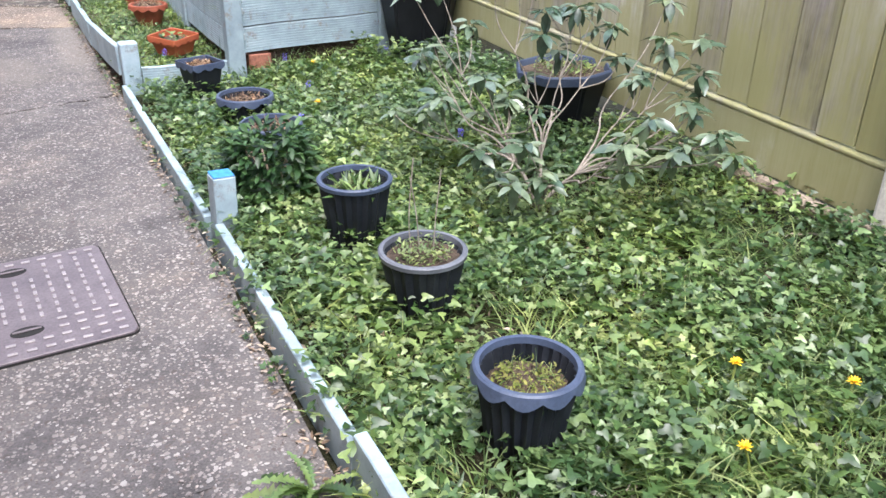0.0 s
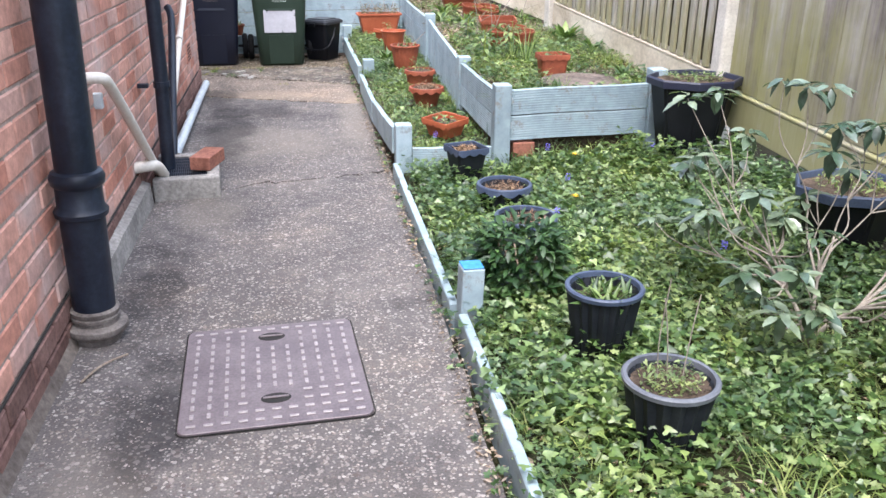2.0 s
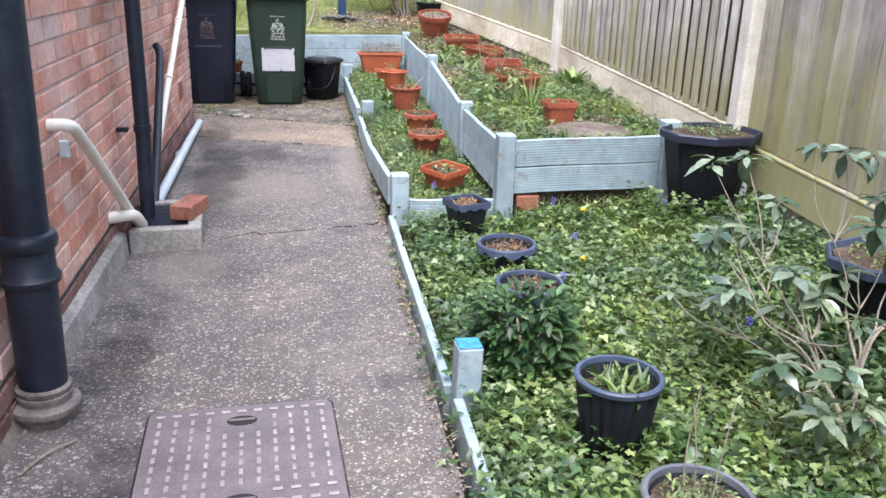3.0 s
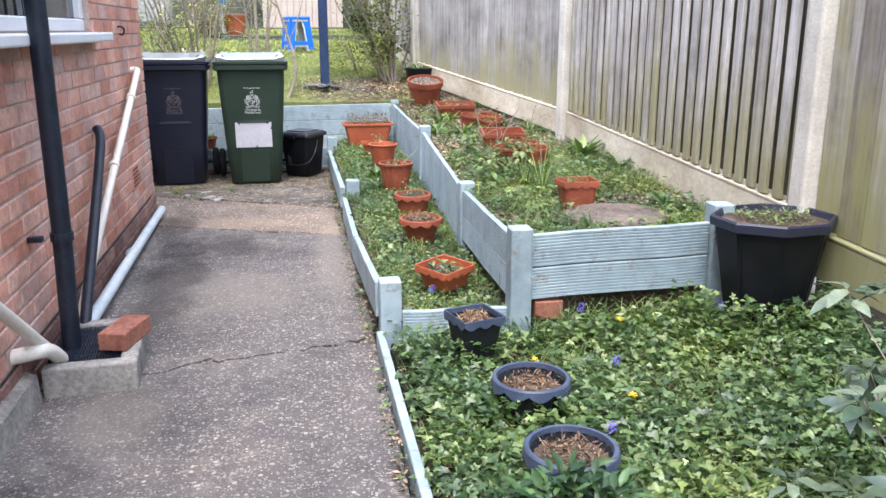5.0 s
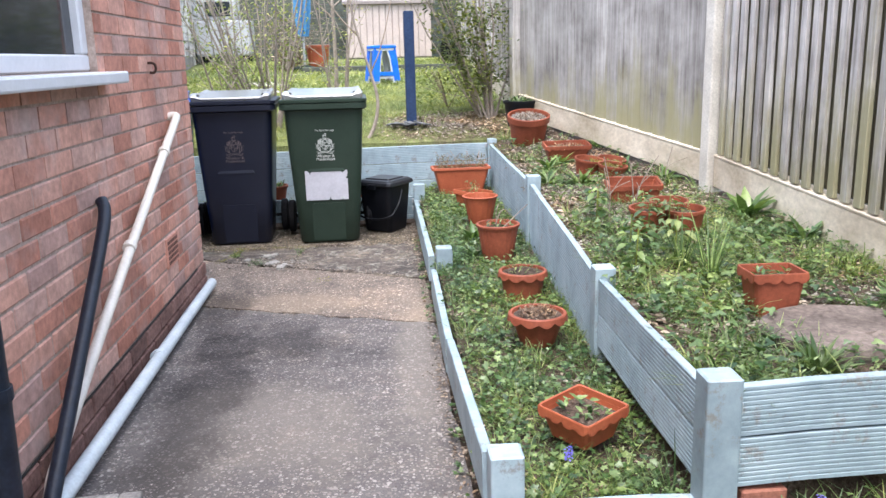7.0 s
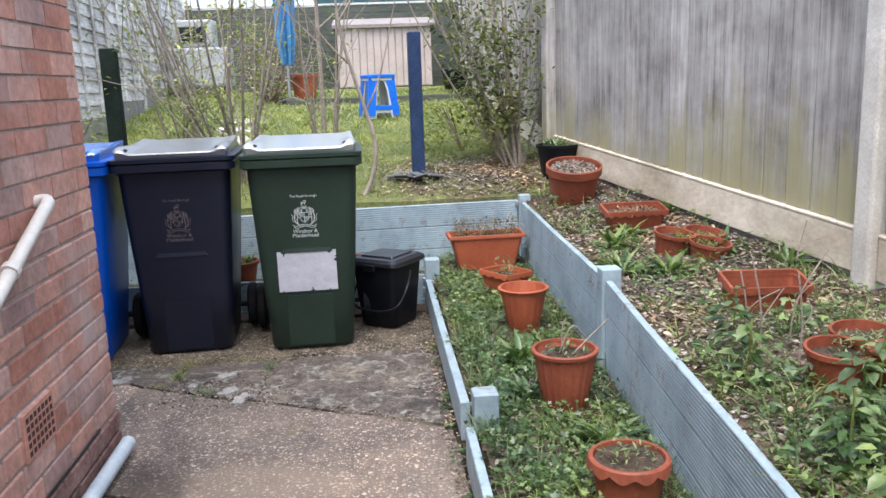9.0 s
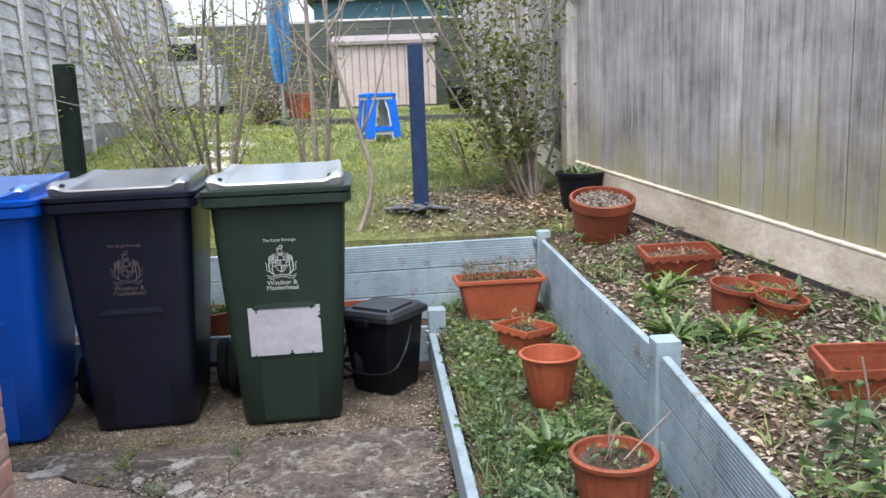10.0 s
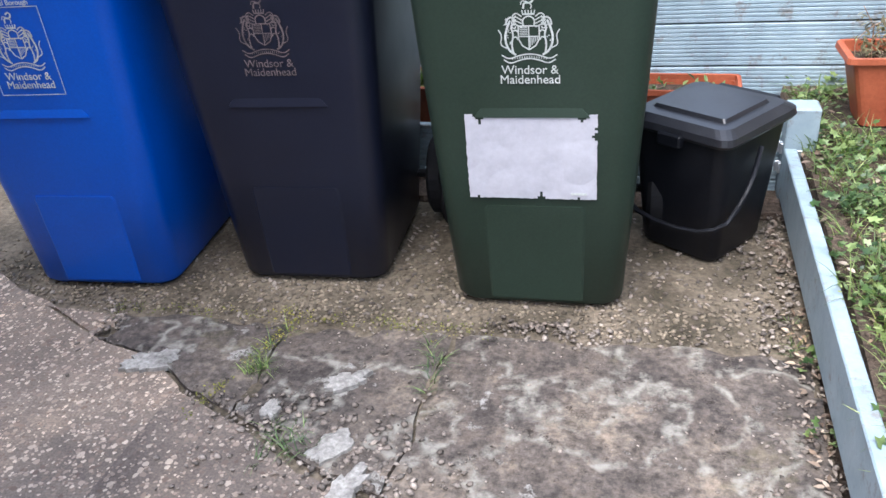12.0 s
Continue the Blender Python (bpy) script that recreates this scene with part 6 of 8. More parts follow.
round_pot(1.12, 4.20, 0.175, 0.122, 0.18, M_DARKPOT, "blue-grey scalloped pot with dry brown growth", "dry", 25, 0.68, 20, 10, 0.03, 0.04, M_NAVY)
box_pot(1.03, 4.68, 0.225, 0.175, 0.175, 0.18, M_DARKPOT, "square dark pot with a slate-blue scalloped rim and dry growth", "dry", 26, 18, taper=0.66, rim_mat=M_NAVY)
round_pot(1.04, 1.155, 0.18, 0.115, 0.17, M_DARKPOT, "slate-blue scalloped plant pot among weeds", "moss", 27, 0.66, 24, 10, 0.03, 0.055, M_NAVY)
octagon_planter(2.225, 4.75, 0.155, 0.236, 0.385, "large black octagonal planter with leafy growth", M_NAVYDARK, "few", 31, 8)
octagon_planter(2.265, 3.43, 0.10, 0.215, 0.27, "black octagonal planter with slate-blue rim and weeds", M_NAVY, "few", 33, 20)

# terracotta pots in the narrow bed
box_pot(1.03, 5.38, 0.215, 0.20, 0.20, 0.10, M_ORANGE, "square orange scalloped pot with soil and sprigs", "few", 41, 38, tilt=(3, -3))
round_pot(1.03, 6.22, 0.24, 0.115, 0.13, M_TERRA, "terracotta scalloped bowl with dry growth", "dry", 42, 0.58, 0, 11, 0.028, 0.012)
round_pot(1.06, 6.83, 0.255, 0.112, 0.19, M_TERRA, "terracotta scalloped pot with pale sprigs", "sprig", 43, 0.7, 0, 11, 0.028, 0.012)
p4 = round_pot(1.025, 7.535, 0.34, 0.120, 0.235, M_TERRA, "tall ribbed terracotta pot with stems", "few", 44, 0.62, 20, 0, 0.016, 0.03)
twigs(p4, [((0.02, 0.0, 0.2), (0.09, 0.02, 0.26), (0.17, 0.03, 0.33)), ((-0.02, 0.02, 0.2), (0.03, 0.02, 0.33), (0.09, 0.05, 0.25)), ((0.0, 0.03, 0.2), (-0.01, 0.02, 0.3), (0.01, 0.02, 0.34))], M_TWIG, 0.0026)
round_pot(1.01, 8.40, 0.355, 0.116, 0.205, M_ORANGE, "plain empty orange plant pot", "few", 45, 0.56, 16, 0, 0.010, 0.12)
box_pot(1.01, 9.06, 0.285, 0.215, 0.215, 0.13, M_ORANGE, "square orange scalloped pot with feathery weed", "sprig", 46, 40, tilt=(2, 3))
tr = box_pot(0.97, 9.63, 0.39, 0.47, 0.20, 0.21, M_ORANGE, "long terracotta trough with dried plants", "dry", 47, 3, scallop=0, name="plant_trough", cat="trough", group="troughs", taper=0.72)
# behind the bins
round_pot(-0.53, 9.66, 0.28, 0.12, 0.18, M_TERRA, "terracotta pot with green leaves behind the bins", "tuft", 48, 0.68, 0, 0, 0.02, 0.03)
box_pot(0.30, 9.68, 0.265, 0.36, 0.17, 0.14, M_ORANGE, "long orange trough behind the bins", "few", 49, 0, scallop=0, name="plant_trough", cat="trough", group="troughs")

# terracotta in the raised bed
gp = round_pot(1.52, 9.70, 0.79, 0.168, 0.30, M_TERRA, "large round terracotta pot topped with gravel", "dry", 51, 0.7, 0, 0, 0.05, 0.03, lean=(13, 0, 0))
box_pot(1.69, 8.98, 0.62, 0.335, 0.17, 0.14, M_TERRA, "terracotta scalloped trough with gravelly soil", "dry", 52, 2, tilt=(9, 0), name="plant_trough", cat="trough", group="troughs")
clover_pot(1.83, 8.46, 0.555, 0.098, 0.12, "terracotta trefoil pot with dry moss", "moss", 53, 20, (9, 3))
box_pot(1.815, 7.68, 0.535, 0.31, 0.17, 0.15, M_TERRA, "empty terracotta scalloped trough", "few", 54, -4, soil=0.10, tilt=(10, 0), name="plant_trough", cat="trough", group="troughs")
clover_pot(1.76, 6.88, 0.535, 0.093, 0.14, "terracotta trefoil pot with reddish growth", "sedum", 55, 40, (2, -4))
box_pot(1.745, 5.72, 0.52, 0.19, 0.15, 0.17, M_TERRA, "orange scalloped trough beside the stone slab", "few", 56, 0, name="plant_trough", cat="trough", group="troughs")
round_pot(1.545, 10.22, 0.865, 0.155, 0.25, M_BLACKPOT, "black plant pot with leafy weed by the fence", "tuft", 57, 0.7, 0, 0, 0.025, 0.02)


def stone_slab():
    bm = bmesh.new()
    rim = [(0.24 * (1 + 0.14 * noise.noise((math.cos(a) * 1.4, math.sin(a) * 1.4, 3))) * math.cos(a), 0.19 * (1 + 0.16 * noise.noise((math.cos(a), math.sin(a), 7))) * math.sin(a)) for a in (2 * math.pi * i / 26 for i in range(26))]
    loft(bm, [[(x * 1.0, y * 1.0, 0.0) for x, y in rim], [(x * 1.03, y * 1.03, 0.035) for x, y in rim], [(x, y, 0.055) for x, y in rim], [(x * 0.92, y * 0.92, 0.062) for x, y in rim], [(x * 0.5, y * 0.5, 0.064 + 0.01 * noise.noise((x * 9, y * 9, 0))) for x, y in rim]])
    ob = part("stone_slab", bm, M_STONE)
    ob.matrix_world = pose(1.86, 5.46, 0.345, 2, 0, 10) @ Matrix.Diagonal((1.06, 1.06, 1, 1))
    tagged(ob, "flat rough brown stone slab in the raised bed", "stone slab")
    pot_base(1.85, 5.48, 0.22)


stone_slab()


# ---- low plants: past counting, so each is one object of kind stuff ----
def patch(x, y, s=1.6, o=0.0):
    return 0.5 + 0.5 * noise.noise((x * s, y * s, o))


LAWN = (0.775, 2.44, -0.2, 4.88)
FAN, FAN5, LEAF, LONG, GRASS_SHAPE = fan_leaf(3, 15, 0.46), fan_leaf(5, 18, 0.45), simple_leaf(0.42), simple_leaf(0.2, 0.2, 0.35), blade(0.045, 0.55)
RNG = np.random.default_rng(101)


def bare(x, y):
    """Thin growth on the patches of open soil."""
    k = 0.15 if math.hypot(x - 1.76, y - 2.8) < 0.16 else 1.0
    for cx, cy, rx, ry in ((1.22, 1.46, 0.34, 0.15), (1.70, 1.36, 0.14, 0.12), (2.1, 2.2, 0.25, 0.2), (1.3, 2.2, 0.12, 0.14), (1.25, 4.55, 0.25, 0.12)):
        if math.hypot((x - cx) / rx, (y - cy) / ry) + 0.5 * noise.noise((x * 9, y * 9, 2)) < 1:
            k = min(k, 0.12)
    return k


def lawn_keep(x, y):
    return pot_free(x, y) * bare(x, y) * max(0.03, min(1, -0.35 + 2.3 * patch(x, y, 2.2)))


lawn_c = spots(4300, *LAWN, lawn_keep)
leaf_cover("ground_weeds", FAN, M_WEED, lawn_c, 10, 0.065, 0.085, (0.007, 0.029), (-0.6, 0.9), label="dense low green buttercup-like weeds with lobed leaves", category="weeds", floor=0.008)
leaf_cover("ground_weeds", FAN5, M_WEEDPALE, spots(1500, *LAWN, lambda x, y: pot_free(x, y) * bare(x, y) * patch(x, y, 1.7, 5)), 8, 0.055, 0.075, (0.009, 0.022), (-0.4, 0.9), label="pale green small-leaved weeds", category="weeds", floor=0.012)
leaf_cover("ground_weeds", LEAF, M_WEED, spots(1100, *LAWN, lambda x, y: pot_free(x, y) * bare(x, y)), 7, 0.06, 0.06, (0.010, 0.03), (-0.3, 1.1), label="small oval green weeds covering the soil", category="weeds", floor=0.004)
leaf_cover("meadow_grass", GRASS_SHAPE, M_GRASS, spots(2500, *LAWN, lambda x, y: pot_free(x, y) * patch(x, y, 1.3, 9)), 10, 0.045, 0.01, (0.04, 0.13), (0.4, 1.4), label="tufts of rough green grass among weeds", category="grass")
leaf_cover("dead_leaf_litter", LEAF, M_DEADLEAF, spots(1000, *LAWN), 2, 0.05, 0.01, (0.02, 0.045), (-0.2, 0.3), label="brown dead leaves lying among weeds", category="leaf litter", floor=0.004)
leaf_cover("rough_grass", blade(0.05, 0.6), M_GRASS, spots(420, 0.8, 2.2, 0.5, 2.1, lambda x, y: pot_free(x, y) * (patch(x, y, 1.8, 21) > 0.48)), 12, 0.05, 0.01, (0.06, 0.17), (0.25, 1.3), label="loose clumps of long rough grass", category="grass")
leaf_cover("plantain_weeds", simple_leaf(0.24, 0.2, 0.4), M_WEED, spots(150, 0.8, 2.4, 0.5, 4.8, pot_free), 9, 0.015, 0.01, (0.05, 0.11), (0.15, 1.0), label="small rosettes of narrow green leaves", category="weeds")
feet = np.array([(px + pr * q * math.cos(a), py + pr * q * math.sin(a), ground_h(px, py) + 0.01) for px, py, pr in POT_SPOTS if py < 4.8 and px < 1.3 for q, a in zip(RNG.uniform(0.86, 1.25, 34), RNG.uniform(0, 6.283, 34))])
leaf_cover("pot_foot_weeds", FAN, M_WEED, feet, 7, 0.035, 0.115, (0.010, 0.026), (-0.2, 0.9), label="weeds crowding round the feet of the pots", category="weeds")
# overhang along the edging and the path's edge
edge_c = np.array([(kerb_x(y) + RNG.choice([-0.055, 0.05, 0.06]), y, 0.0) for y in RNG.uniform(0.6, 9.2, 150)])
leaf_cover("edge_weeds", FAN5, M_WEED, edge_c, 6, 0.03, 0.035, (0.008, 0.02), (0, 0.9), label="small weeds growing along the path edge", category="weeds")
leaf_cover("edge_litter", LEAF, M_DEADLEAF, np.array([(kerb_x(y) - 0.058, y, 0.0) for y in RNG.uniform(0.8, 9.3, 420)]), 4, 0.026, 0.012, (0.01, 0.024), (-0.2, 0.6), label="brown debris along the path edge", category="leaf litter")

STRIP = (0.65, 1.235, 4.98, 9.88)
strip_keep = lambda x, y: (x > kerb_x(y) + 0.02) * pot_free(x, y) * (0.45 + 0.6 * patch(x, y, 2.4, 3)) * (1 - 0.35 * clamp01((y - 8.9) / 0.5))
leaf_cover("strip_weeds", FAN5, M_WEED, spots(950, *STRIP, strip_keep), 9, 0.06, 0.05, (0.008, 0.022), (-0.1, 0.8), label="green weeds filling the narrow bed", category="weeds", floor=0.005)
leaf_cover("strip_weeds", LEAF, M_WEEDPALE, spots(450, *STRIP, strip_keep), 9, 0.05, 0.05, (0.007, 0.019), (0, 1.0), label="pale small-leaved weeds in the narrow bed", category="weeds", floor=0.005)
leaf_cover("strip_grass", GRASS_SHAPE, M_GRASS, spots(760, *STRIP, strip_keep), 10, 0.035, 0.01, (0.035, 0.115), (0.5, 1.45), label="grass tufts in the narrow bed", category="grass")

leaf_cover("strip_litter", LEAF, M_DEADLEAF, spots(700, *STRIP, lambda x, y: (x > kerb_x(y) + 0.02) * pot_free(x, y)), 2, 0.05, 0.012, (0.014, 0.034), (-0.2, 0.4), label="brown dead leaves in the narrow bed", category="leaf litter", floor=0.004)
leaf_cover("tall_grass", blade(0.04, 0.5), M_WEED, spots(90, 0.8, 2.1, 4.76, 4.9, pot_free), 9, 0.04, 0.01, (0.07, 0.17), (0.7, 1.5), label="taller grass at the foot of the raised bed", category="grass")
leaf_cover("planter_weeds", FAN5, M_WEED, np.array([(2.205 + 0.30 * math.cos(a), 4.74 + 0.25 * math.sin(a), 0.08) for a in RNG.uniform(3.0, 6.5, 110)]), 9, 0.06, 0.19, (0.012, 0.028), (-0.3, 0.9), label="weeds crowding the foot of the black planter", category="weeds")
BED = (1.30, 2.44, 5.0, 9.9)


def bed_keep(x, y):
    if x > fence_x(y) - 0.05:
        return 0.0
    far = clamp01((y - 6.6) / 1.2)
    return pot_free(x, y) * 0.75 * (1 - 0.80 * far) * max(0.02, min(1, -0.45 + 2.4 * patch(x, y, 2.0, 11)))


leaf_cover("bed_weeds", FAN, M_WEED, spots(330, *BED, bed_keep), 9, 0.08, 0.07, (0.012, 0.030), (-0.1, 0.7), label="lush green weeds in the raised bed", category="weeds", floor=0.01)
leaf_cover("bed_weeds", LEAF, M_WEEDPALE, spots(850, *BED, bed_keep), 8, 0.06, 0.06, (0.010, 0.024), (0, 1.0), label="pale green weeds in the raised bed", category="weeds", floor=0.005)
leaf_cover("bed_grass", GRASS_SHAPE, M_GRASS, spots(520, *BED, bed_keep), 10, 0.04, 0.01, (0.05, 0.15), (0.5, 1.4), label="grass tufts in the raised bed", category="grass")
lit_keep = lambda x, y: pot_free(x, y) * (0.0 if x > fence_x(y) - 0.04 else 0.6 + 0.4 * clamp01((y - 6.6) / 1.2))
leaf_cover("leaf_litter", LEAF, M_DEADLEAF, spots(2400, 1.29, 2.44, 5.0, 9.9, lit_keep), 3, 0.05, 0.012, (0.018, 0.04), (-0.25, 0.35), label="brown leaf litter over the bare soil", category="leaf litter", floor=0.004)
back_lit = lambda x, y: clamp01(1.3 - math.hypot((x - 1.05) / 0.75, (y - 10.45) / 0.65))
leaf_cover("leaf_litter", LEAF, M_DEADLEAF, spots(1200, 0.3, 1.7, 9.96, 11.1, back_lit), 3, 0.05, 0.015, (0.018, 0.045), (-0.25, 0.4), label="brown leaf litter under the evergreen shrub", category="leaf litter", floor=0.004)
lawn2 = lambda x, y: (0.0 if (x > fence_x(min(y, 10.4)) - 0.1 and y < 10.6) else 1.0) * (1 - 0.92 * clamp01(1.5 * back_lit(x, y)))
leaf_cover("lawn_grass", blade(0.06, 0.5), M_LAWN, spots(3200, -2.3, 1.55, 9.97, 13.0, lawn2), 9, 0.05, 0.005, (0.04, 0.10), (0.4, 1.4), label="rough spring lawn grass", category="grass")
leaf_cover("lawn_grass", blade(0.14, 0.5, 2), M_LAWN, spots(3000, -2.6, 1.6, 13.0, 17.3), 8, 0.09, 0.005, (0.05, 0.10), (0.4, 1.3), label="rough spring lawn grass further off", category="grass")
leaf_cover("bin_bed_weeds", LEAF, M_WEED, spots(160, -1.8, 0.6, 9.5, 9.88, pot_free), 7, 0.05, 0.05, (0.012, 0.03), (0, 1), label="weeds in the bed behind the bins", category="weeds")


# pebbles
def pebbles(name, centres, size, label, mat):
    v = [(0, 0, -0.4), (1.15, 0.1, 0), (0.2, 0.7, 0.05), (-0.95, 0.35, 0), (-0.6, -0.6, 0.02), (0.5, -0.75, 0), (0.15, -0.1, 0.36)]
    f = [(0, 2, 1), (0, 3, 2), (0, 4, 3), (0, 5, 4), (0, 1, 5), (6, 1, 2), (6, 2, 3), (6, 3, 4), (6, 4, 5), (6, 5, 1)]
    k = len(centres)
    m = frames_of(centres, RNG.uniform(0, 6.28, k), RNG.normal(0, 0.3, k), RNG.normal(0, 0.3, k), RNG.uniform(*size, k) ** 1.0)
    ob = mesh_part(name, scatter_mesh(name, v, f, m), mat)
    tagged(ob, label, "pebbles", kind="stuff")


pebbles("loose_gravel", np.array([(RNG.uniform(-1.6, 0.6), RNG.uniform(8.58, 9.25), -0.008) for _ in range(1500)] + [(RNG.normal(0.55, 0.04), RNG.uniform(8.0, 9.3), 0.0) for _ in range(350)]), (0.003, 0.010), "loose gravel on the rough ground round the bins", M_PEBBLE)
pebbles("path_grit", np.array([(kerb_x(y) - 0.06 - abs(RNG.normal(0, 0.03)), y, 0.002) for y in RNG.uniform(0.5, 9.0, 500)] + [(x, 8.605 + 0.05 * x + RNG.normal(0, 0.02), 0.0) for x in RNG.uniform(-1.5, 0.6, 160)] + [(RNG.normal(-0.2, 0.22), RNG.normal(8.2, 0.16), 0.003) for _ in range(160)]), (0.002, 0.007), "small grit along the path joints", M_PEBBLE)
pebbles("bed_pebbles", np.concatenate([spots(2600, 1.3, 2.4, 5.0, 9.9, lambda x, y: 0.0 if x > fence_x(y) - 0.04 else 1.0), spots(350, 0.8, 2.44, 0.4, 4.9), spots(160, 0.78, 1.2, 5.0, 9.8), spots(300, 0.3, 1.6, 9.97, 11.0)]), (0.004, 0.016), "pale pebbles scattered in the beds", M_PALESTONE)


# weeds and rubble in the broken paving
leaf_cover("crack_weeds", blade(0.06, 0.4), M_WEED, np.array([(-0.60 + RNG.normal(0, 0.02), 8.40 + RNG.normal(0, 0.05), 0.0) for _ in range(14)] + [(-0.42 + RNG.normal(0, 0.03), 8.16 + RNG.normal(0, 0.025), 0.0) for _ in range(14)] + [(-0.19 + RNG.normal(0, 0.012), 8.46 + RNG.normal(0, 0.04), 0.0) for _ in range(8)] + [(0.575, y, 0.0) for y in (8.62, 8.66, 8.75)] + [(-1.33 + RNG.normal(0, 0.06), 8.72, 0.0) for _ in range(8)]), 9, 0.012, 0.004, (0.018, 0.05), (0.3, 1.4), label="small grass tufts growing in paving cracks", category="weeds")
pebbles("crack_rubble", np.array([(-0.45 + RNG.normal(0, 0.10), 8.24 + RNG.normal(0, 0.05), 0.004) for _ in range(120)] + [(-0.25 + RNG.normal(0, 0.04), 8.14 + RNG.normal(0, 0.07), 0.004) for _ in range(90)] + [(-1.07 + RNG.normal(0, 0.02), 8.50 + RNG.normal(0, 0.05), 0.0) for _ in range(60)] + [(0.05 + RNG.normal(0, 0.09), 8.64 + RNG.normal(0, 0.02), 0.0) for _ in range(90)]), (0.002, 0.012), "broken pale rubble in the paving cracks", M_PEBBLE)


pebbles("joint_rubble", np.array([(x, 7.972 - 0.44 * x + RNG.normal(0, 0.022), 0.002) for x in RNG.uniform(-0.72, 0.5, 240)] + [(x, 7.08 - 0.34 * x + RNG.normal(0, 0.008), -0.004) for x in RNG.uniform(-0.5, 0.6, 110)] + [(-0.35 + RNG.normal(0, 0.16), 8.10 + RNG.normal(0, 0.07), 0.004) for _ in range(160)]), (0.002, 0.010), "crumbled pale concrete along the path joints", M_PEBBLE)
pebbles("exposed_aggregate", np.array([(x, y, 0.0055 * noise.noise((x * 3, y * 3, 0)) - 0.001) for x, y in zip(RNG.uniform(-0.6, 0.70, 9000), 1.3 + 4.2 * RNG.random(9000) ** 1.3) if not (abs(x - 0.148) < 0.29 and abs(y - 2.945) < 0.33) and x < kerb_x(y) - 0.07]), (0.003, 0.0065), "pale pebbles standing out of the worn concrete", M_AGG)
pebbles("bin_gravel", np.array([(x, 8.63 + 0.05 * x + abs(RNG.normal(0, 0.16)), -0.008) for x in RNG.uniform(-1.7, 0.6, 2600)]), (0.003, 0.009), "ochre gravel spread round the bins", M_OCHREGRIT)
pebbles("far_grit", np.array([(x, y, -0.001) for x, y in zip(RNG.uniform(-1.6, 0.55, 2400), RNG.uniform(7.0, 8.6, 2400))]), (0.0015, 0.0045), "fine grit over the broken paving", M_PEBBLE)


def cement_patch(x, y, rx, ry, seed):
    """A thin crumbling smear of old pale cement."""
    bm = bmesh.new()
    k = 40
    edge = [(2 * math.pi * i / k, 1 + 0.55 * noise.noise((1.6 * math.cos(2 * math.pi * i / k), 1.6 * math.sin(2 * math.pi * i / k), seed)) + 0.35 * noise.noise((5 * math.cos(2 * math.pi * i / k), 5 * math.sin(2 * math.pi * i / k), seed))) for i in range(k)]
    loft(bm, [[(q * f * rx * math.cos(a), q * f * ry * math.sin(a), z + 0.003 * noise.noise((q * f * 40 * rx * math.cos(a), q * f * 40 * ry * math.sin(a), seed)) * (f < 1)) for a, q in edge] for f, z in ((1.0, -0.006), (0.97, 0.008), (0.7, 0.0105), (0.35, 0.011))])
    ob = part("cement_patch", bm, M_OLDCEMENT)
    ob.matrix_world = pose(x, y, 0.002, 0, 0, 20 * seed)
    tagged(ob, "crumbling smear of old pale cement on the paving", "cement patch", "cement patches")


for i, (x, y, rx, ry) in enumerate(((-0.86, 8.36, 0.07, 0.035), (-0.37, 8.37, 0.05, 0.025), (-0.33, 8.17, 0.055, 0.03), (-0.26, 8.06, 0.06, 0.03), (-0.50, 8.25, 0.03, 0.02))):
    cement_patch(x, y, rx, ry, i + 1)
leaf_cover("crack_moss", simple_leaf(0.6), M_MOSS, np.array([(-0.585 + RNG.normal(0, 0.01) - 0.25 * (8.6 - y), y, 0.0) for y in RNG.uniform(8.2, 8.6, 60)] + [(x, 8.62 + 0.05 * x + RNG.normal(0, 0.02), 0.0) for x in RNG.uniform(-1.1, -0.1, 120)] + [(0.02 + RNG.normal(0, 0.03), 7.72 + RNG.normal(0, 0.03), 0.0) for _ in range(16)]), 5, 0.012, 0.004, (0.003, 0.008), (0.1, 1.2), label="moss in the paving cracks", category="moss")
bpy.context.view_layer.update()
pebbles("pot_gravel", np.array([tuple(gp.matrix_world @ Vector((0.138 * math.sqrt(u) * math.cos(a), 0.138 * math.sqrt(u) * math.sin(a), 0.277 + 0.008 * RNG.random()))) for u, a in zip(RNG.random(520), RNG.uniform(0, 6.283, 520))]), (0.004, 0.009), "pale gravel topping the large terracotta pot", M_PALESTONE)
twigs(tr, [((x, RNG.normal(0, 0.03), 0.18), (x + RNG.normal(0, 0.012), RNG.normal(0, 0.03), 0.25), (x + RNG.normal(0, 0.05), RNG.normal(0, 0.05), RNG.uniform(0.22, 0.34))) for x in RNG.uniform(-0.2, 0.2, 30)], M_DRYSTEM, 0.0014)


kk = 620
pp = np.stack([RNG.uniform(-0.2, 0.2, kk), RNG.uniform(-0.075, 0.075, kk), 0.175 + 0.12 * RNG.random(kk) ** 1.4], 1)
mesh_part("dried_growth", scatter_mesh("dried_growth", *simple_leaf(0.3), frames_of(pp, RNG.uniform(0, 6.283, kk), RNG.uniform(-0.2, 1.3, kk), RNG.normal(0, 0.4, kk), RNG.uniform(0.012, 0.035, kk))), M_DRYGREEN, tr)["kind"] = "stuff"


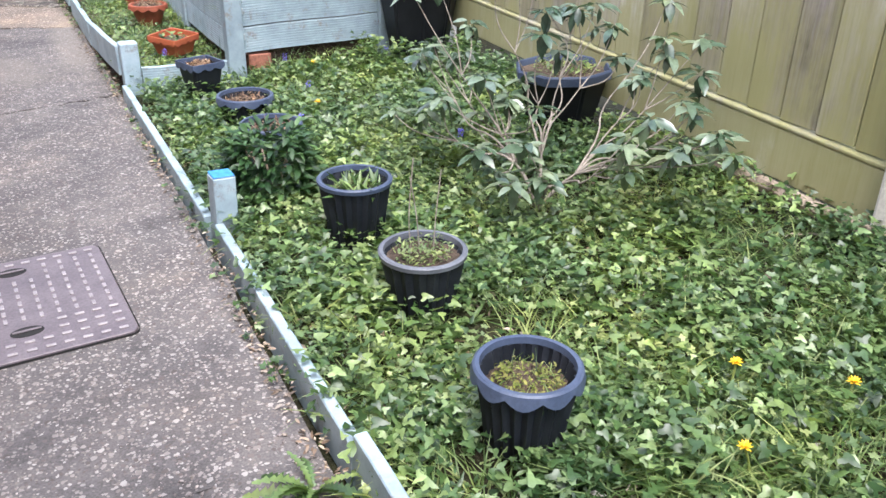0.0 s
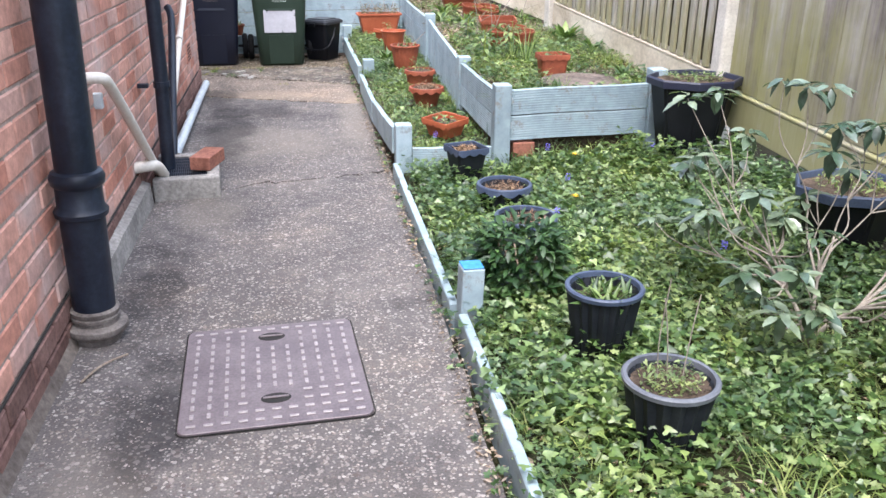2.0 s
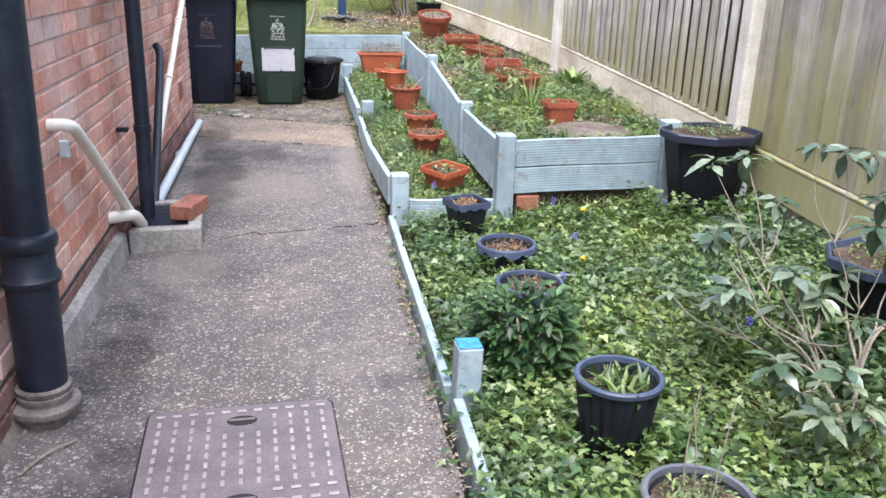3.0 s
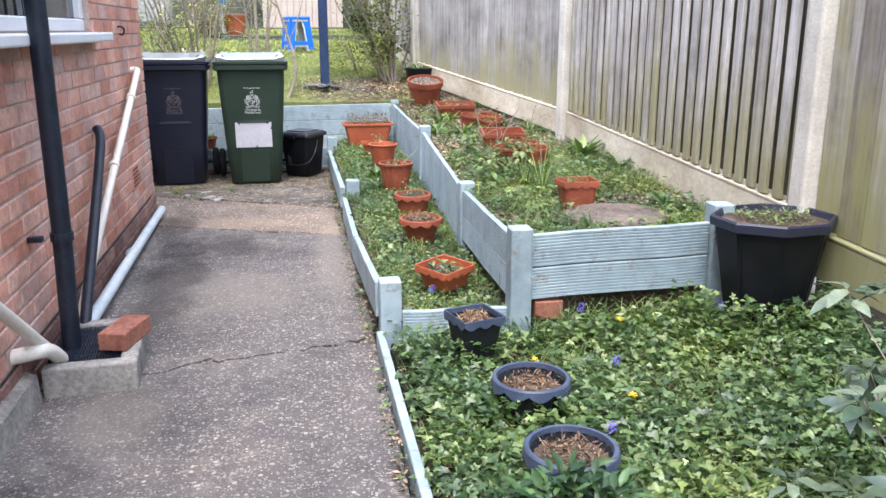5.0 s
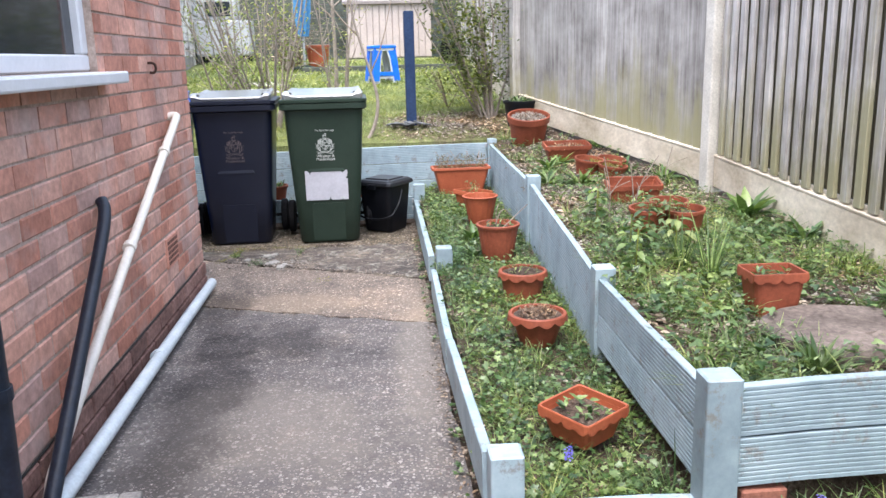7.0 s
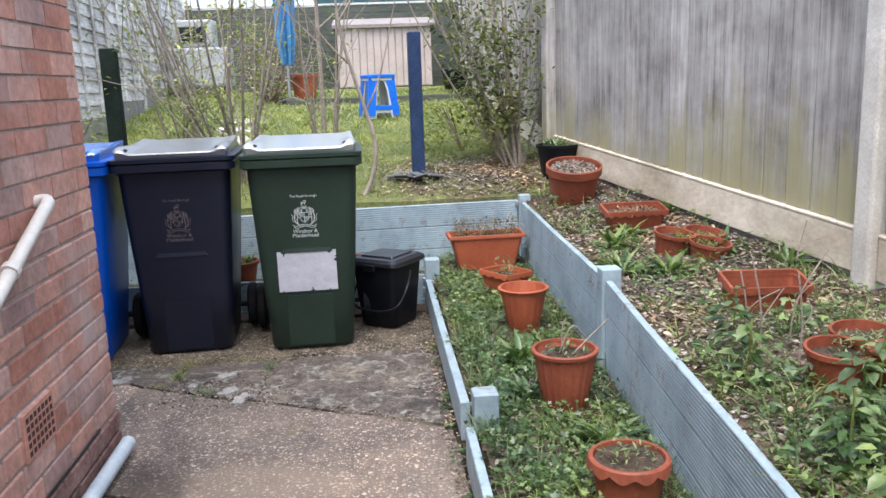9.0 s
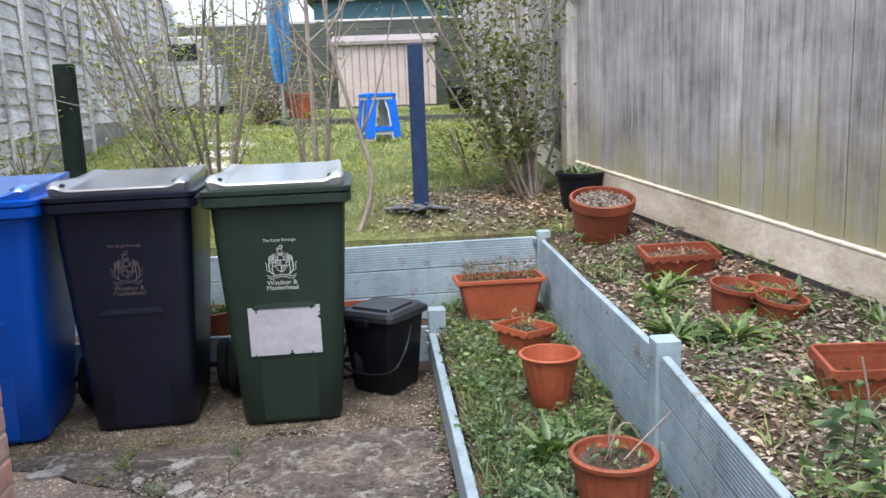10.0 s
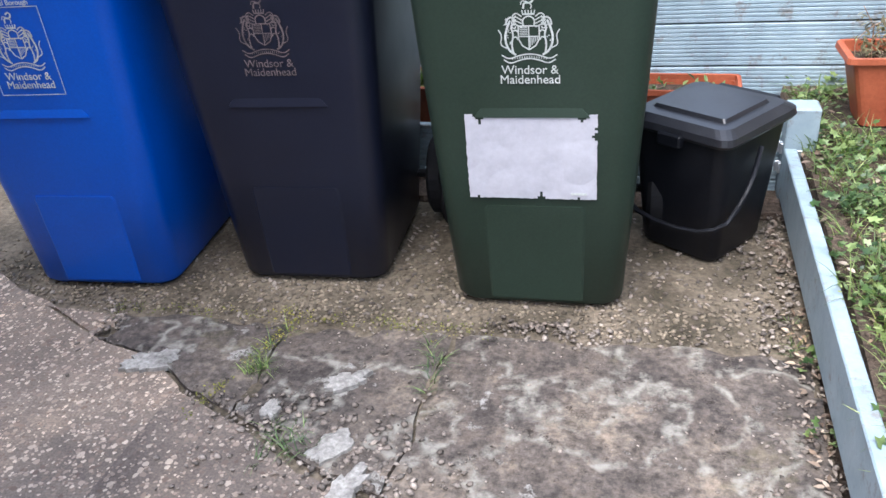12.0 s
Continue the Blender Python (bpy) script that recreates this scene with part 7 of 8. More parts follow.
# ---- plants one can tell apart ----
def strap_plant(name, x, y, label, n_, size, mat, shape, pitch=(0.6, 1.3), cat="plant", z=None):
    z = ground_h(x, y) if z is None else z
    th = thing(name, pose(x, y, z), label, cat)
    k = n_
    a = RNG.uniform(0, 6.283, k)
    p = np.stack([0.012 * np.cos(a), 0.012 * np.sin(a), np.full(k, 0.0)], 1)
    m = frames_of(p, a, RNG.uniform(*pitch, k), RNG.normal(0, 0.2, k), RNG.uniform(*size, k))
    mesh_part("leaves", scatter_mesh("leaves", *shape, m), mat, th)
    return th


def flower_head(parent, p, r, mat, petals=22):
    v, f = simple_leaf(0.35, 0.05, 0.1)
    k = petals
    a = np.arange(k) * 2.4
    m = frames_of(np.tile(np.array(p, float), (k, 1)), a, np.linspace(0.1, 1.1, k), np.zeros(k), np.full(k, r))
    mesh_part("flower", scatter_mesh("flower", v, f, m), mat, parent)


def dandelion(x, y, h, lean=0.02, leaves=11, size=(0.09, 0.17)):
    th = strap_plant("dandelion", x, y, "dandelion with jagged leaves and a yellow flower", leaves, size, M_WEED, toothed_leaf(), (0.1, 0.8))
    if h:
        part("stalk", tube(bmesh.new(), bend([(0, 0, 0), (lean * 0.3, 0, h * 0.6), (lean, 0.01, h)], 2), 0.0028, 6), M_SPRING, th)
        flower_head(th, (lean, 0.01, h), 0.0165, M_YELLOW)
    return th


dandelion(1.56, 1.70, 0.11)
dandelion(1.72, 1.53, 0.10, 0.03)
dandelion(1.42, 1.49, 0.10, -0.02)
for x, y, s in ((0.655, 1.90, 1.0), (0.66, 1.72, 0.8), (0.80, 1.60, 1.0), (1.30, 1.55, 1.1), (1.75, 1.95, 1.0), (1.95, 2.2, 1.0), (1.5, 2.2, 1.1), (0.9, 2.0, 0.9), (2.1, 1.7, 1.2), (1.6, 3.6, 1.0), (2.0, 4.1, 1.0), (0.95, 1.2, 1.1), (1.9, 2.55, 1.0), (2.2, 2.4, 1.1)):
    strap_plant("jagged_weed", x, y, "rosette of jagged green dandelion leaves", 18, (0.07 * s, 0.145 * s), M_WEED, toothed_leaf(), (0.05, 0.9), z=0.0 if x < 0.7 else None)
for x, y in ((1.60, 4.70), (1.42, 4.1), (1.2, 4.45)):
    th = strap_plant("small_flower", x, y, "small weed with an orange-yellow flower", 8, (0.04, 0.08), M_WEED, LEAF)
    flower_head(th, (0, 0, 0.09), 0.018, M_YELLOW, 14)
for x, y in ((2.02, 4.72), (1.50, 4.86), (1.46, 4.35), (0.94, 5.15), (1.28, 3.9), (1.75, 3.35)):
    th = strap_plant("grape_hyacinth", x, y, "grape hyacinth with a violet-blue flower spike", 6, (0.07, 0.13), M_GRASS, GRASS_SHAPE)
    k = 40
    zz = RNG.uniform(0.085, 0.12, k)
    a = RNG.uniform(0, 6.28, k)
    m = frames_of(np.stack([0.006 * np.cos(a), 0.006 * np.sin(a), zz], 1), a, np.zeros(k), np.zeros(k), np.full(k, 0.008))
    mesh_part("flower_spike", scatter_mesh("flower_spike", *simple_leaf(0.8), m), M_VIOLET, th)
for x, y, n_, s in ((1.66, 6.05, 26, 0.30), (1.62, 6.25, 18, 0.26), (1.20, 5.05, 9, 0.2), (0.88, 5.9, 8, 0.17)):
    strap_plant("daffodil_leaves", x, y, "clump of upright grey-green daffodil leaves", n_, (s * 0.6, s), M_WEED, blade(0.035, 0.18), (1.2, 1.52))
for x, y, s in ((2.22, 7.05, 0.24), (2.30, 6.6, 0.17)):
    strap_plant("dock_plant", x, y, "broad-leaved bright green dock plant", 20, (s * 0.5, s * 0.85), M_WEED, simple_leaf(0.32, 0.15, 0.35), (0.6, 1.35))
for x, y, s in ((2.22, 5.75, 0.12), (1.98, 8.45, 0.12), (1.80, 9.12, 0.10), (2.15, 8.15, 0.12), (1.95, 9.1, 0.11), (1.5, 8.65, 0.14), (1.42, 8.2, 0.15), (1.62, 8.15, 0.15), (1.62, 8.82, 0.13), (0.92, 7.95, 0.15), (0.98, 8.0, 0.13), (1.12, 7.85, 0.15), (1.1, 7.2, 0.14), (0.9, 7.6, 0.13), (1.05, 8.15, 0.13)):
    strap_plant("leafy_weed", x, y, "rosette of strappy dark green leaves", 32, (s * 0.6, s * 1.1), M_WEED, simple_leaf(0.22, 0.2, 0.4), (0.1, 1.2))
for x, y in ((1.45, 6.42), (1.58, 6.6), (1.42, 6.9), (1.62, 6.35), (1.40, 6.15), (1.72, 6.75), (1.5, 7.2)):
    th = thing("nettle", pose(x, y, ground_h(x, y)), "upright green nettle with toothed leaves", "nettle")
    k = 34
    zz = RNG.uniform(0.03, 0.20, k)
    a = RNG.uniform(0, 6.28, k)
    q = RNG.uniform(0.0, 0.05, k)
    m = frames_of(np.stack([q * np.cos(a), q * np.sin(a), zz], 1), a, RNG.uniform(-0.3, 0.4, k), RNG.normal(0, 0.2, k), RNG.uniform(0.03, 0.065, k))
    mesh_part("leaves", scatter_mesh("leaves", *simple_leaf(0.6, 0.15, 0.4), m), M_WEEDPALE if x > 1.55 else M_WEED, th)
    part("stem", tube(bmesh.new(), [(0, 0, 0), (0.005, 0, 0.1), (0.01, 0.005, 0.2)], 0.003, 5), M_SPRING, th)
for x, y, h in ((1.52, 7.05, 0.34), (1.62, 7.0, 0.30), (1.56, 7.25, 0.26), (1.70, 7.22, 0.32), (2.1, 8.0, 0.25)):
    th = thing("dead_stem", pose(x, y, ground_h(x, y) - 0.01), "tall dry pale dead weed stem", "dead stem", "dead stems")
    part("stem", tube(bmesh.new(), bend([(0, 0, 0), (0.01, 0.0, h * 0.5), (RNG.normal(0, 0.03), 0.01, h)], 2), 0.0028, 5), M_TWIG, th)
    part("side_stem", tube(bmesh.new(), bend([(0.006, 0, h * 0.45), (0.04, 0.0, h * 0.6), (RNG.normal(0.07, 0.03), 0.01, h * 0.72)], 2), 0.0018, 5), M_TWIG, th)
strap_plant("silver_plant", 1.66, 5.22, "low silver-grey feathery plant by the slab", 90, (0.04, 0.12), M_WEEDPALE, simple_leaf(0.18), (0.2, 1.4))


def branch_set(th, limbs, mat):
    """Tapered limbs, each a part: (points, base radius)."""
    for pts, r in limbs:
        b = bend(pts, 2)
        part("limb", tube(bmesh.new(), b, [r * (1 - 0.65 * i / (len(b) - 1)) for i in range(len(b))], 7), mat if mat is not M_TWIG or len(pts) % 2 == 0 or r > 0.009 or RNG.random() < 0.5 else M_BARK, th, smooth=True)


def rhododendron():
    bx, by, bz = 1.763, 2.80, 0.05
    th = thing("rhododendron", pose(bx, by, bz), "open young rhododendron with whorled leathery leaves", "shrub")
    tips = [(1.42, 3.26, 0.33), (1.66, 3.42, 0.50), (1.68, 3.09, 0.47), (1.51, 2.78, 0.33), (1.76, 3.03, 0.40), (1.96, 3.05, 0.54), (2.05, 3.15, 0.67), (1.54, 2.62, 0.27), (2.16, 3.0, 0.62), (2.12, 2.77, 0.51), (1.77, 2.40, 0.42), (2.10, 2.52, 0.48), (2.03, 2.31, 0.45), (2.18, 2.75, 0.63), (1.58, 3.22, 0.76), (2.25, 2.64, 0.53), (2.02, 2.42, 0.38), (1.58, 2.62, 0.38), (1.90, 3.12, 0.79), (1.78, 3.18, 0.80), (1.60, 3.30, 0.55), (1.50, 3.18, 0.55), (2.0, 2.9, 0.72), (1.62, 2.95, 0.50), (1.95, 2.6, 0.36), (1.56, 3.12, 0.38), (1.72, 3.25, 0.62), (1.85, 2.98, 0.62), (2.22, 3.02, 0.50), (1.66, 2.62, 0.30), (2.1, 2.38, 0.40), (1.92, 2.48, 0.46), (2.3, 2.7, 0.62), (2.30, 2.9, 0.72), (1.48, 3.0, 0.44)]
    tips += [(x + RNG.normal(0, 0.07), y + RNG.normal(0, 0.07), z - abs(RNG.normal(0.03, 0.05))) for x, y, z in tips[:24]]
    hubs = [(1.70, 2.86, 0.22), (1.80, 2.86, 0.24), (1.86, 2.74, 0.20), (1.74, 2.72, 0.18)]
    limbs = []
    for h in hubs:
        limbs.append(([(0, 0, 0), ((h[0] - bx) * 0.4, (h[1] - by) * 0.4, (h[2] - bz) * 0.6), (h[0] - bx, h[1] - by, h[2] - bz)], 0.010))
    left = list(tips)
    while left:                     # neighbouring tips share a fork
        t = left.pop(0)
        near = sorted(left, key=lambda q: math.dist(q, t))[:2]
        fam = [t] + [q for q in near if math.dist(q, t) < 0.26]
        left = [q for q in left if q not in fam]
        c = Vector([sum(q[k] for q in fam) / len(fam) for k in range(3)]) - Vector((bx, by, bz))
        h = min(hubs, key=lambda q: (q[0] - t[0]) ** 2 + (q[1] - t[1]) ** 2)
        a = Vector((h[0] - bx, h[1] - by, h[2] - bz))
        fork = a.lerp(c, 0.62) + Vector((RNG.normal(0, 0.025), RNG.normal(0, 0.025), -0.045))
        limbs.append(([a, a.lerp(fork, 0.35) + Vector((RNG.normal(0, 0.02), RNG.normal(0, 0.02), 0.02)), a.lerp(fork, 0.7) + Vector((RNG.normal(0, 0.025), RNG.normal(0, 0.025), -0.01)), fork], 0.0047))
        for q in fam:
            b = Vector((q[0] - bx, q[1] - by, q[2] - bz - 0.01))
            limbs.append(([fork, fork.lerp(b, 0.5) + Vector((RNG.normal(0, 0.02), RNG.normal(0, 0.02), -0.02)), b], 0.0027))
    branch_set(th, limbs, M_STEM)
    for t in tips:
        k = int(RNG.integers(9, 14))
        a = np.arange(k) * 2.4 + RNG.uniform(0, 6)
        pit = RNG.uniform(-0.30, 0.35, k)
        pit[-2:] = RNG.uniform(-1.5, -0.8, 2)
        p = np.tile(np.array((t[0] - bx, t[1] - by, t[2] - bz)), (k, 1)) + np.stack([0.01 * np.cos(a), 0.01 * np.sin(a), RNG.uniform(-0.02, 0.01, k)], 1)
        m = frames_of(p, a, pit, RNG.normal(0, 0.25, k), RNG.uniform(0.045, 0.088, k))
        mesh_part("leaf_whorl", scatter_mesh("leaf_whorl", *simple_leaf(0.46, 0.10, 0.30), m), M_RHODO, th)


rhododendron()


def dome_shrub(x, y, r, h, label, mat, n_, size, seed):
    global RNG
    RNG = np.random.default_rng(seed)
    z = ground_h(x, y)
    th = thing("small_shrub", pose(x, y, z), label, "shrub")
    for _ in range(9):
        a = RNG.uniform(0, 6.28)
        part("stem", tube(bmesh.new(), bend([(0, 0, 0), (0.3 * r * math.cos(a), 0.3 * r * math.sin(a), 0.4 * h), (0.7 * r * math.cos(a), 0.7 * r * math.sin(a), 0.85 * h)], 1), 0.004, 5), M_BARK, th)
    a = RNG.uniform(0, 6.283, n_)
    u = RNG.uniform(0.08, 1.0, n_)
    q = RNG.uniform(0.55, 1.08, n_) * (1 + 0.12 * np.sin(3 * a + seed))
    p = np.stack([r * q * np.sqrt(1 - (u - 0.25) ** 2 * 0.9) * np.cos(a), r * q * np.sqrt(1 - (u - 0.25) ** 2 * 0.9) * np.sin(a), h * u * (0.85 + 0.15 * q)], 1)
    m = frames_of(p, a + RNG.normal(0, 0.7, n_), RNG.uniform(-0.5, 0.9, n_), RNG.normal(0, 0.4, n_), RNG.uniform(*size, n_))
    mesh_part("foliage", scatter_mesh("foliage", *simple_leaf(0.42, 0.15, 0.25), m), mat, th)


dome_shrub(1.005, 3.37, 0.155, 0.25, "compact dark green glossy shrub among weeds", M_SHRUB, 1300, (0.032, 0.062), 5)
dome_shrub(0.98, 11.35, 0.33, 0.42, "yellow-green low bush on the lawn edge", M_SPRING, 700, (0.03, 0.06), 6)
dome_shrub(-2.05, 11.2, 0.3, 0.45, "rough green growth at the fence foot", M_SPRING, 500, (0.03, 0.06), 8)


def stemmy_shrub(name, x, y, label, stems, height, spread, leaf_n, leaf_mat_, size, seed, stem_r=0.012, lean=(0, 0), bark=None, leaf_from=0.35, shape=None):
    """A many-stemmed shrub: forked tapering stems, and leaves gathered along the upper twigs."""
    global RNG
    RNG = np.random.default_rng(seed)
    z = ground_h(x, y)
    th = thing(name, pose(x, y, z - 0.02), label, "shrub")
    ends = []
    for s in range(stems):
        a = 6.283 * s / stems + RNG.normal(0, 0.3)
        top = Vector((spread * RNG.uniform(0.3, 1) * math.cos(a) + lean[0], spread * RNG.uniform(0.3, 1) * math.sin(a) + lean[1], height * RNG.uniform(0.7, 1.05)))
        base = Vector((0.06 * math.cos(a), 0.06 * math.sin(a), 0))
        mid = base.lerp(top, 0.5) + Vector((RNG.normal(0, 0.06), RNG.normal(0, 0.06), -0.05))
        pts = bend([base, base.lerp(mid, 0.5) + Vector((RNG.normal(0, 0.02), RNG.normal(0, 0.02), 0)), mid, top], 2)
        r = stem_r * RNG.uniform(0.6, 1.1)
        st = part("stem", tube(bmesh.new(), pts, [r * (1 - 0.75 * i / (len(pts) - 1)) for i in range(len(pts))], 7), bark or M_BARK, th, smooth=True)
        for _ in range(6):
            i = int(RNG.integers(int(len(pts) * leaf_from * 0.8), len(pts) - 1))
            o = pts[i]
            tip = o + Vector((RNG.normal(0, 0.22), RNG.normal(0, 0.18), RNG.uniform(0.08, 0.40))) * (height / 2)
            tw = bend([o, o.lerp(tip, 0.5) + Vector((0, 0, -0.02)), tip], 1)
            part("twig", tube(bmesh.new(), tw, [r * 0.35 * (1 - 0.6 * j / (len(tw) - 1)) for j in range(len(tw))], 5), bark or M_BARK, st)
            ends += [tuple(o.lerp(tip, f)) for f in (0.35, 0.6, 0.8, 1.0)]
        ends += [tuple(p) for p in pts[int(len(pts) * leaf_from):]]
    e = np.array(ends)
    p = e[RNG.integers(0, len(e), leaf_n)] + RNG.normal(0, 0.045, (leaf_n, 3))
    m = frames_of(p, RNG.uniform(0, 6.283, leaf_n), RNG.uniform(-0.5, 1.1, leaf_n), RNG.normal(0, 0.5, leaf_n), RNG.uniform(*size, leaf_n))
    ob = mesh_part("foliage", scatter_mesh("foliage", *(shape or simple_leaf(0.5, 0.15, 0.25)), m), leaf_mat_, th)
    return th


stemmy_shrub("spring_shrub", -0.60, 10.35, "multi-stemmed shrub just coming into yellow-green leaf", 17, 1.9, 1.0, 2700, M_SPRING, (0.018, 0.042), 61, 0.014, (-0.18, 0.0), bark=M_TWIG)
stemmy_shrub("spring_shrub", -0.05, 10.7, "sparse twiggy shrub with few fresh leaves", 6, 1.7, 0.35, 500, M_SPRING, (0.015, 0.035), 62, 0.011, bark=M_TWIG)
stemmy_shrub("spring_shrub", -1.0, 10.75, "arching twiggy shrub with small fresh leaves", 9, 1.7, 0.6, 1100, M_SPRING, (0.016, 0.036), 65, 0.012, bark=M_TWIG)
stemmy_shrub("evergreen_shrub", 1.30, 10.62, "tall olive-green evergreen shrub against the fence", 13, 2.4, 0.95, 5200, M_OLIVE, (0.026, 0.06), 63, 0.016, (-0.48, 0.10), bark=M_TWIG, leaf_from=0.25)
stemmy_shrub("lavender_bush", -1.15, 15.9, "grey twiggy dormant lavender bush", 26, 0.75, 0.5, 1500, M_DEADLEAF, (0.02, 0.06), 64, 0.008, leaf_from=0.3)


def sapling():
    th = thing("sapling", pose(0.23, 10.05, ground_h(0.23, 10.05) - 0.02), "thin bare crooked sapling with pale bark", "tree")
    trunk = [(0, 0, 0), (0.07, 0.01, 0.14), (0.10, 0.04, 0.34), (0.04, 0.05, 0.55), (-0.05, 0.05, 0.85), (-0.11, 0.03, 1.1), (-0.14, 0.02, 1.7)]
    branch_set(th, [(trunk, 0.018), ([(0.04, 0.05, 0.55), (0.14, 0.05, 0.75), (0.26, 0.08, 1.25)], 0.008), ([(-0.05, 0.05, 0.85), (-0.2, 0.0, 1.0), (-0.42, 0.0, 1.35)], 0.008), ([(-0.11, 0.03, 1.1), (0.02, 0.02, 1.3), (0.1, 0.05, 1.7)], 0.008), ([(-0.13, 0.03, 1.3), (-0.28, 0.02, 1.45), (-0.45, 0.02, 1.7)], 0.006)], M_TWIG)
    th = thing("sapling", pose(-0.12, 11.4, ground_h(-0.12, 11.4) - 0.02), "slender bare pale-barked young tree", "tree")
    branch_set(th, [([(0, 0, 0), (0.01, 0, 0.6), (0.0, 0, 1.2), (0.02, 0, 2.2)], 0.026), ([(0.0, 0, 0.35), (-0.2, 0, 0.5), (-0.35, 0, 0.45)], 0.008), ([(0.0, 0, 1.0), (0.25, 0, 1.2), (0.5, 0, 1.6)], 0.009), ([(0.0, 0, 0.9), (-0.2, 0, 1.1), (-0.5, 0, 1.5)], 0.009), ([(0.0, 0, 1.2), (-0.15, 0, 1.5), (-0.3, 0, 2.0)], 0.008)], M_TWIG)


sapling()


# ---- back garden ----
def wood_post(x, y, z1, w, mat, label, yaw=0):
    z = ground_h(x, y) - 0.05
    ob = part("garden_post", loft(bmesh.new(), [rrect(w, w, 0.006, 0, 3), rrect(w, w, 0.006, z1 - z - 0.006, 3), rrect(w - 0.012, w - 0.012, 0.004, z1 - z, 3)]), mat)
    ob.matrix_world = pose(x, y, z, 0, 0, yaw)
    tagged(ob, label, "post", "garden posts")


wood_post(0.60, 10.34, 1.63, 0.085, M_POSTBLUE, "navy blue painted square timber post", 4)
wood_post(-1.36, 10.25, 1.58, 0.10, M_POSTGREEN, "dark green painted square timber post", 8)


def stool_stack():
    z = ground_h(0.29, 13.75)
    for k, (mat, label) in enumerate(((M_WHITE, "white plastic stool nested under a blue one on the lawn"), (M_BLUEPLASTIC, "bright blue plastic stool stacked over a white one"))):
        g = 0.022 * k                                   # the upper one is the wider
        th = thing("stacking_stool", pose(0.29, 13.75, z + 0.03 * k, 0, 0, 20), label, "stool", "stacked stools")
        bm = bmesh.new()
        loft(bm, [rrect(0.27 + g, 0.27 + g, 0.04, 0.395, 5), rrect(0.29 + g, 0.29 + g, 0.045, 0.40, 5), rrect(0.29 + g, 0.29 + g, 0.045, 0.425, 5), rrect(0.26 + g, 0.26 + g, 0.04, 0.435, 5)])
        part("seat", bm, mat, th, smooth=True)
        for sx in (-1, 1):
            for sy in (-1, 1):
                bm = bmesh.new()
                rings = []
                for zz, q, w in ((0.0, 0.165 + g / 2, 0.075), (0.30, 0.138 + g / 2, 0.085), (0.398, 0.130 + g / 2, 0.11)):
                    t_ = 0.012                          # an angle of two thin plates
                    rings.append([(sx * q, sy * q, zz), (sx * (q - w), sy * q, zz), (sx * (q - w), sy * (q - t_), zz), (sx * (q - t_), sy * (q - t_), zz), (sx * (q - t_), sy * (q - w), zz), (sx * q, sy * (q - w), zz)])
                loft(bm, rings)
                part("leg", bm, mat, th)
        for i in range(4):
            q = 0.155 + g / 2
            part("stretcher", boxed(-q + 0.07, q - 0.07, q - 0.012, q - 0.002, 0.06, 0.11, 0.003), mat, th).matrix_local = pose(0, 0, 0, 0, 0, 90 * i)


stool_stack()


def shed():
    th = thing("storage_shed", pose(0.35, 18.3, 1.20), "beige panelled garden storage shed", "shed")
    part("shed_base", boxed(-0.80, 0.80, 0.02, 0.9, 0.0, 0.06), M_BACKFENCE, th)
    part("wall", boxed(-0.75, 0.75, 0.04, 0.85, 0.06, 1.0), M_SHED, th)
    for i in range(13):
        x = -0.75 + i * 0.1155
        part("wall_slat", boxed(x + 0.004, x + 0.1115, 0.015, 0.039, 0.07, 0.99, 0.006), M_SHED, th)
    bm = bmesh.new()
    loft(bm, [[(-0.82, y, z) for y, z in ((-0.05, 0.99), (-0.05, 1.04), (0.4, 1.16), (0.93, 1.04), (0.93, 0.99))], [(0.82, y, z) for y, z in ((-0.05, 0.99), (-0.05, 1.04), (0.4, 1.16), (0.93, 1.04), (0.93, 0.99))]])
    part("roof", bm, M_SHEDROOF, th, "beige lid darkened against sky light")


shed()


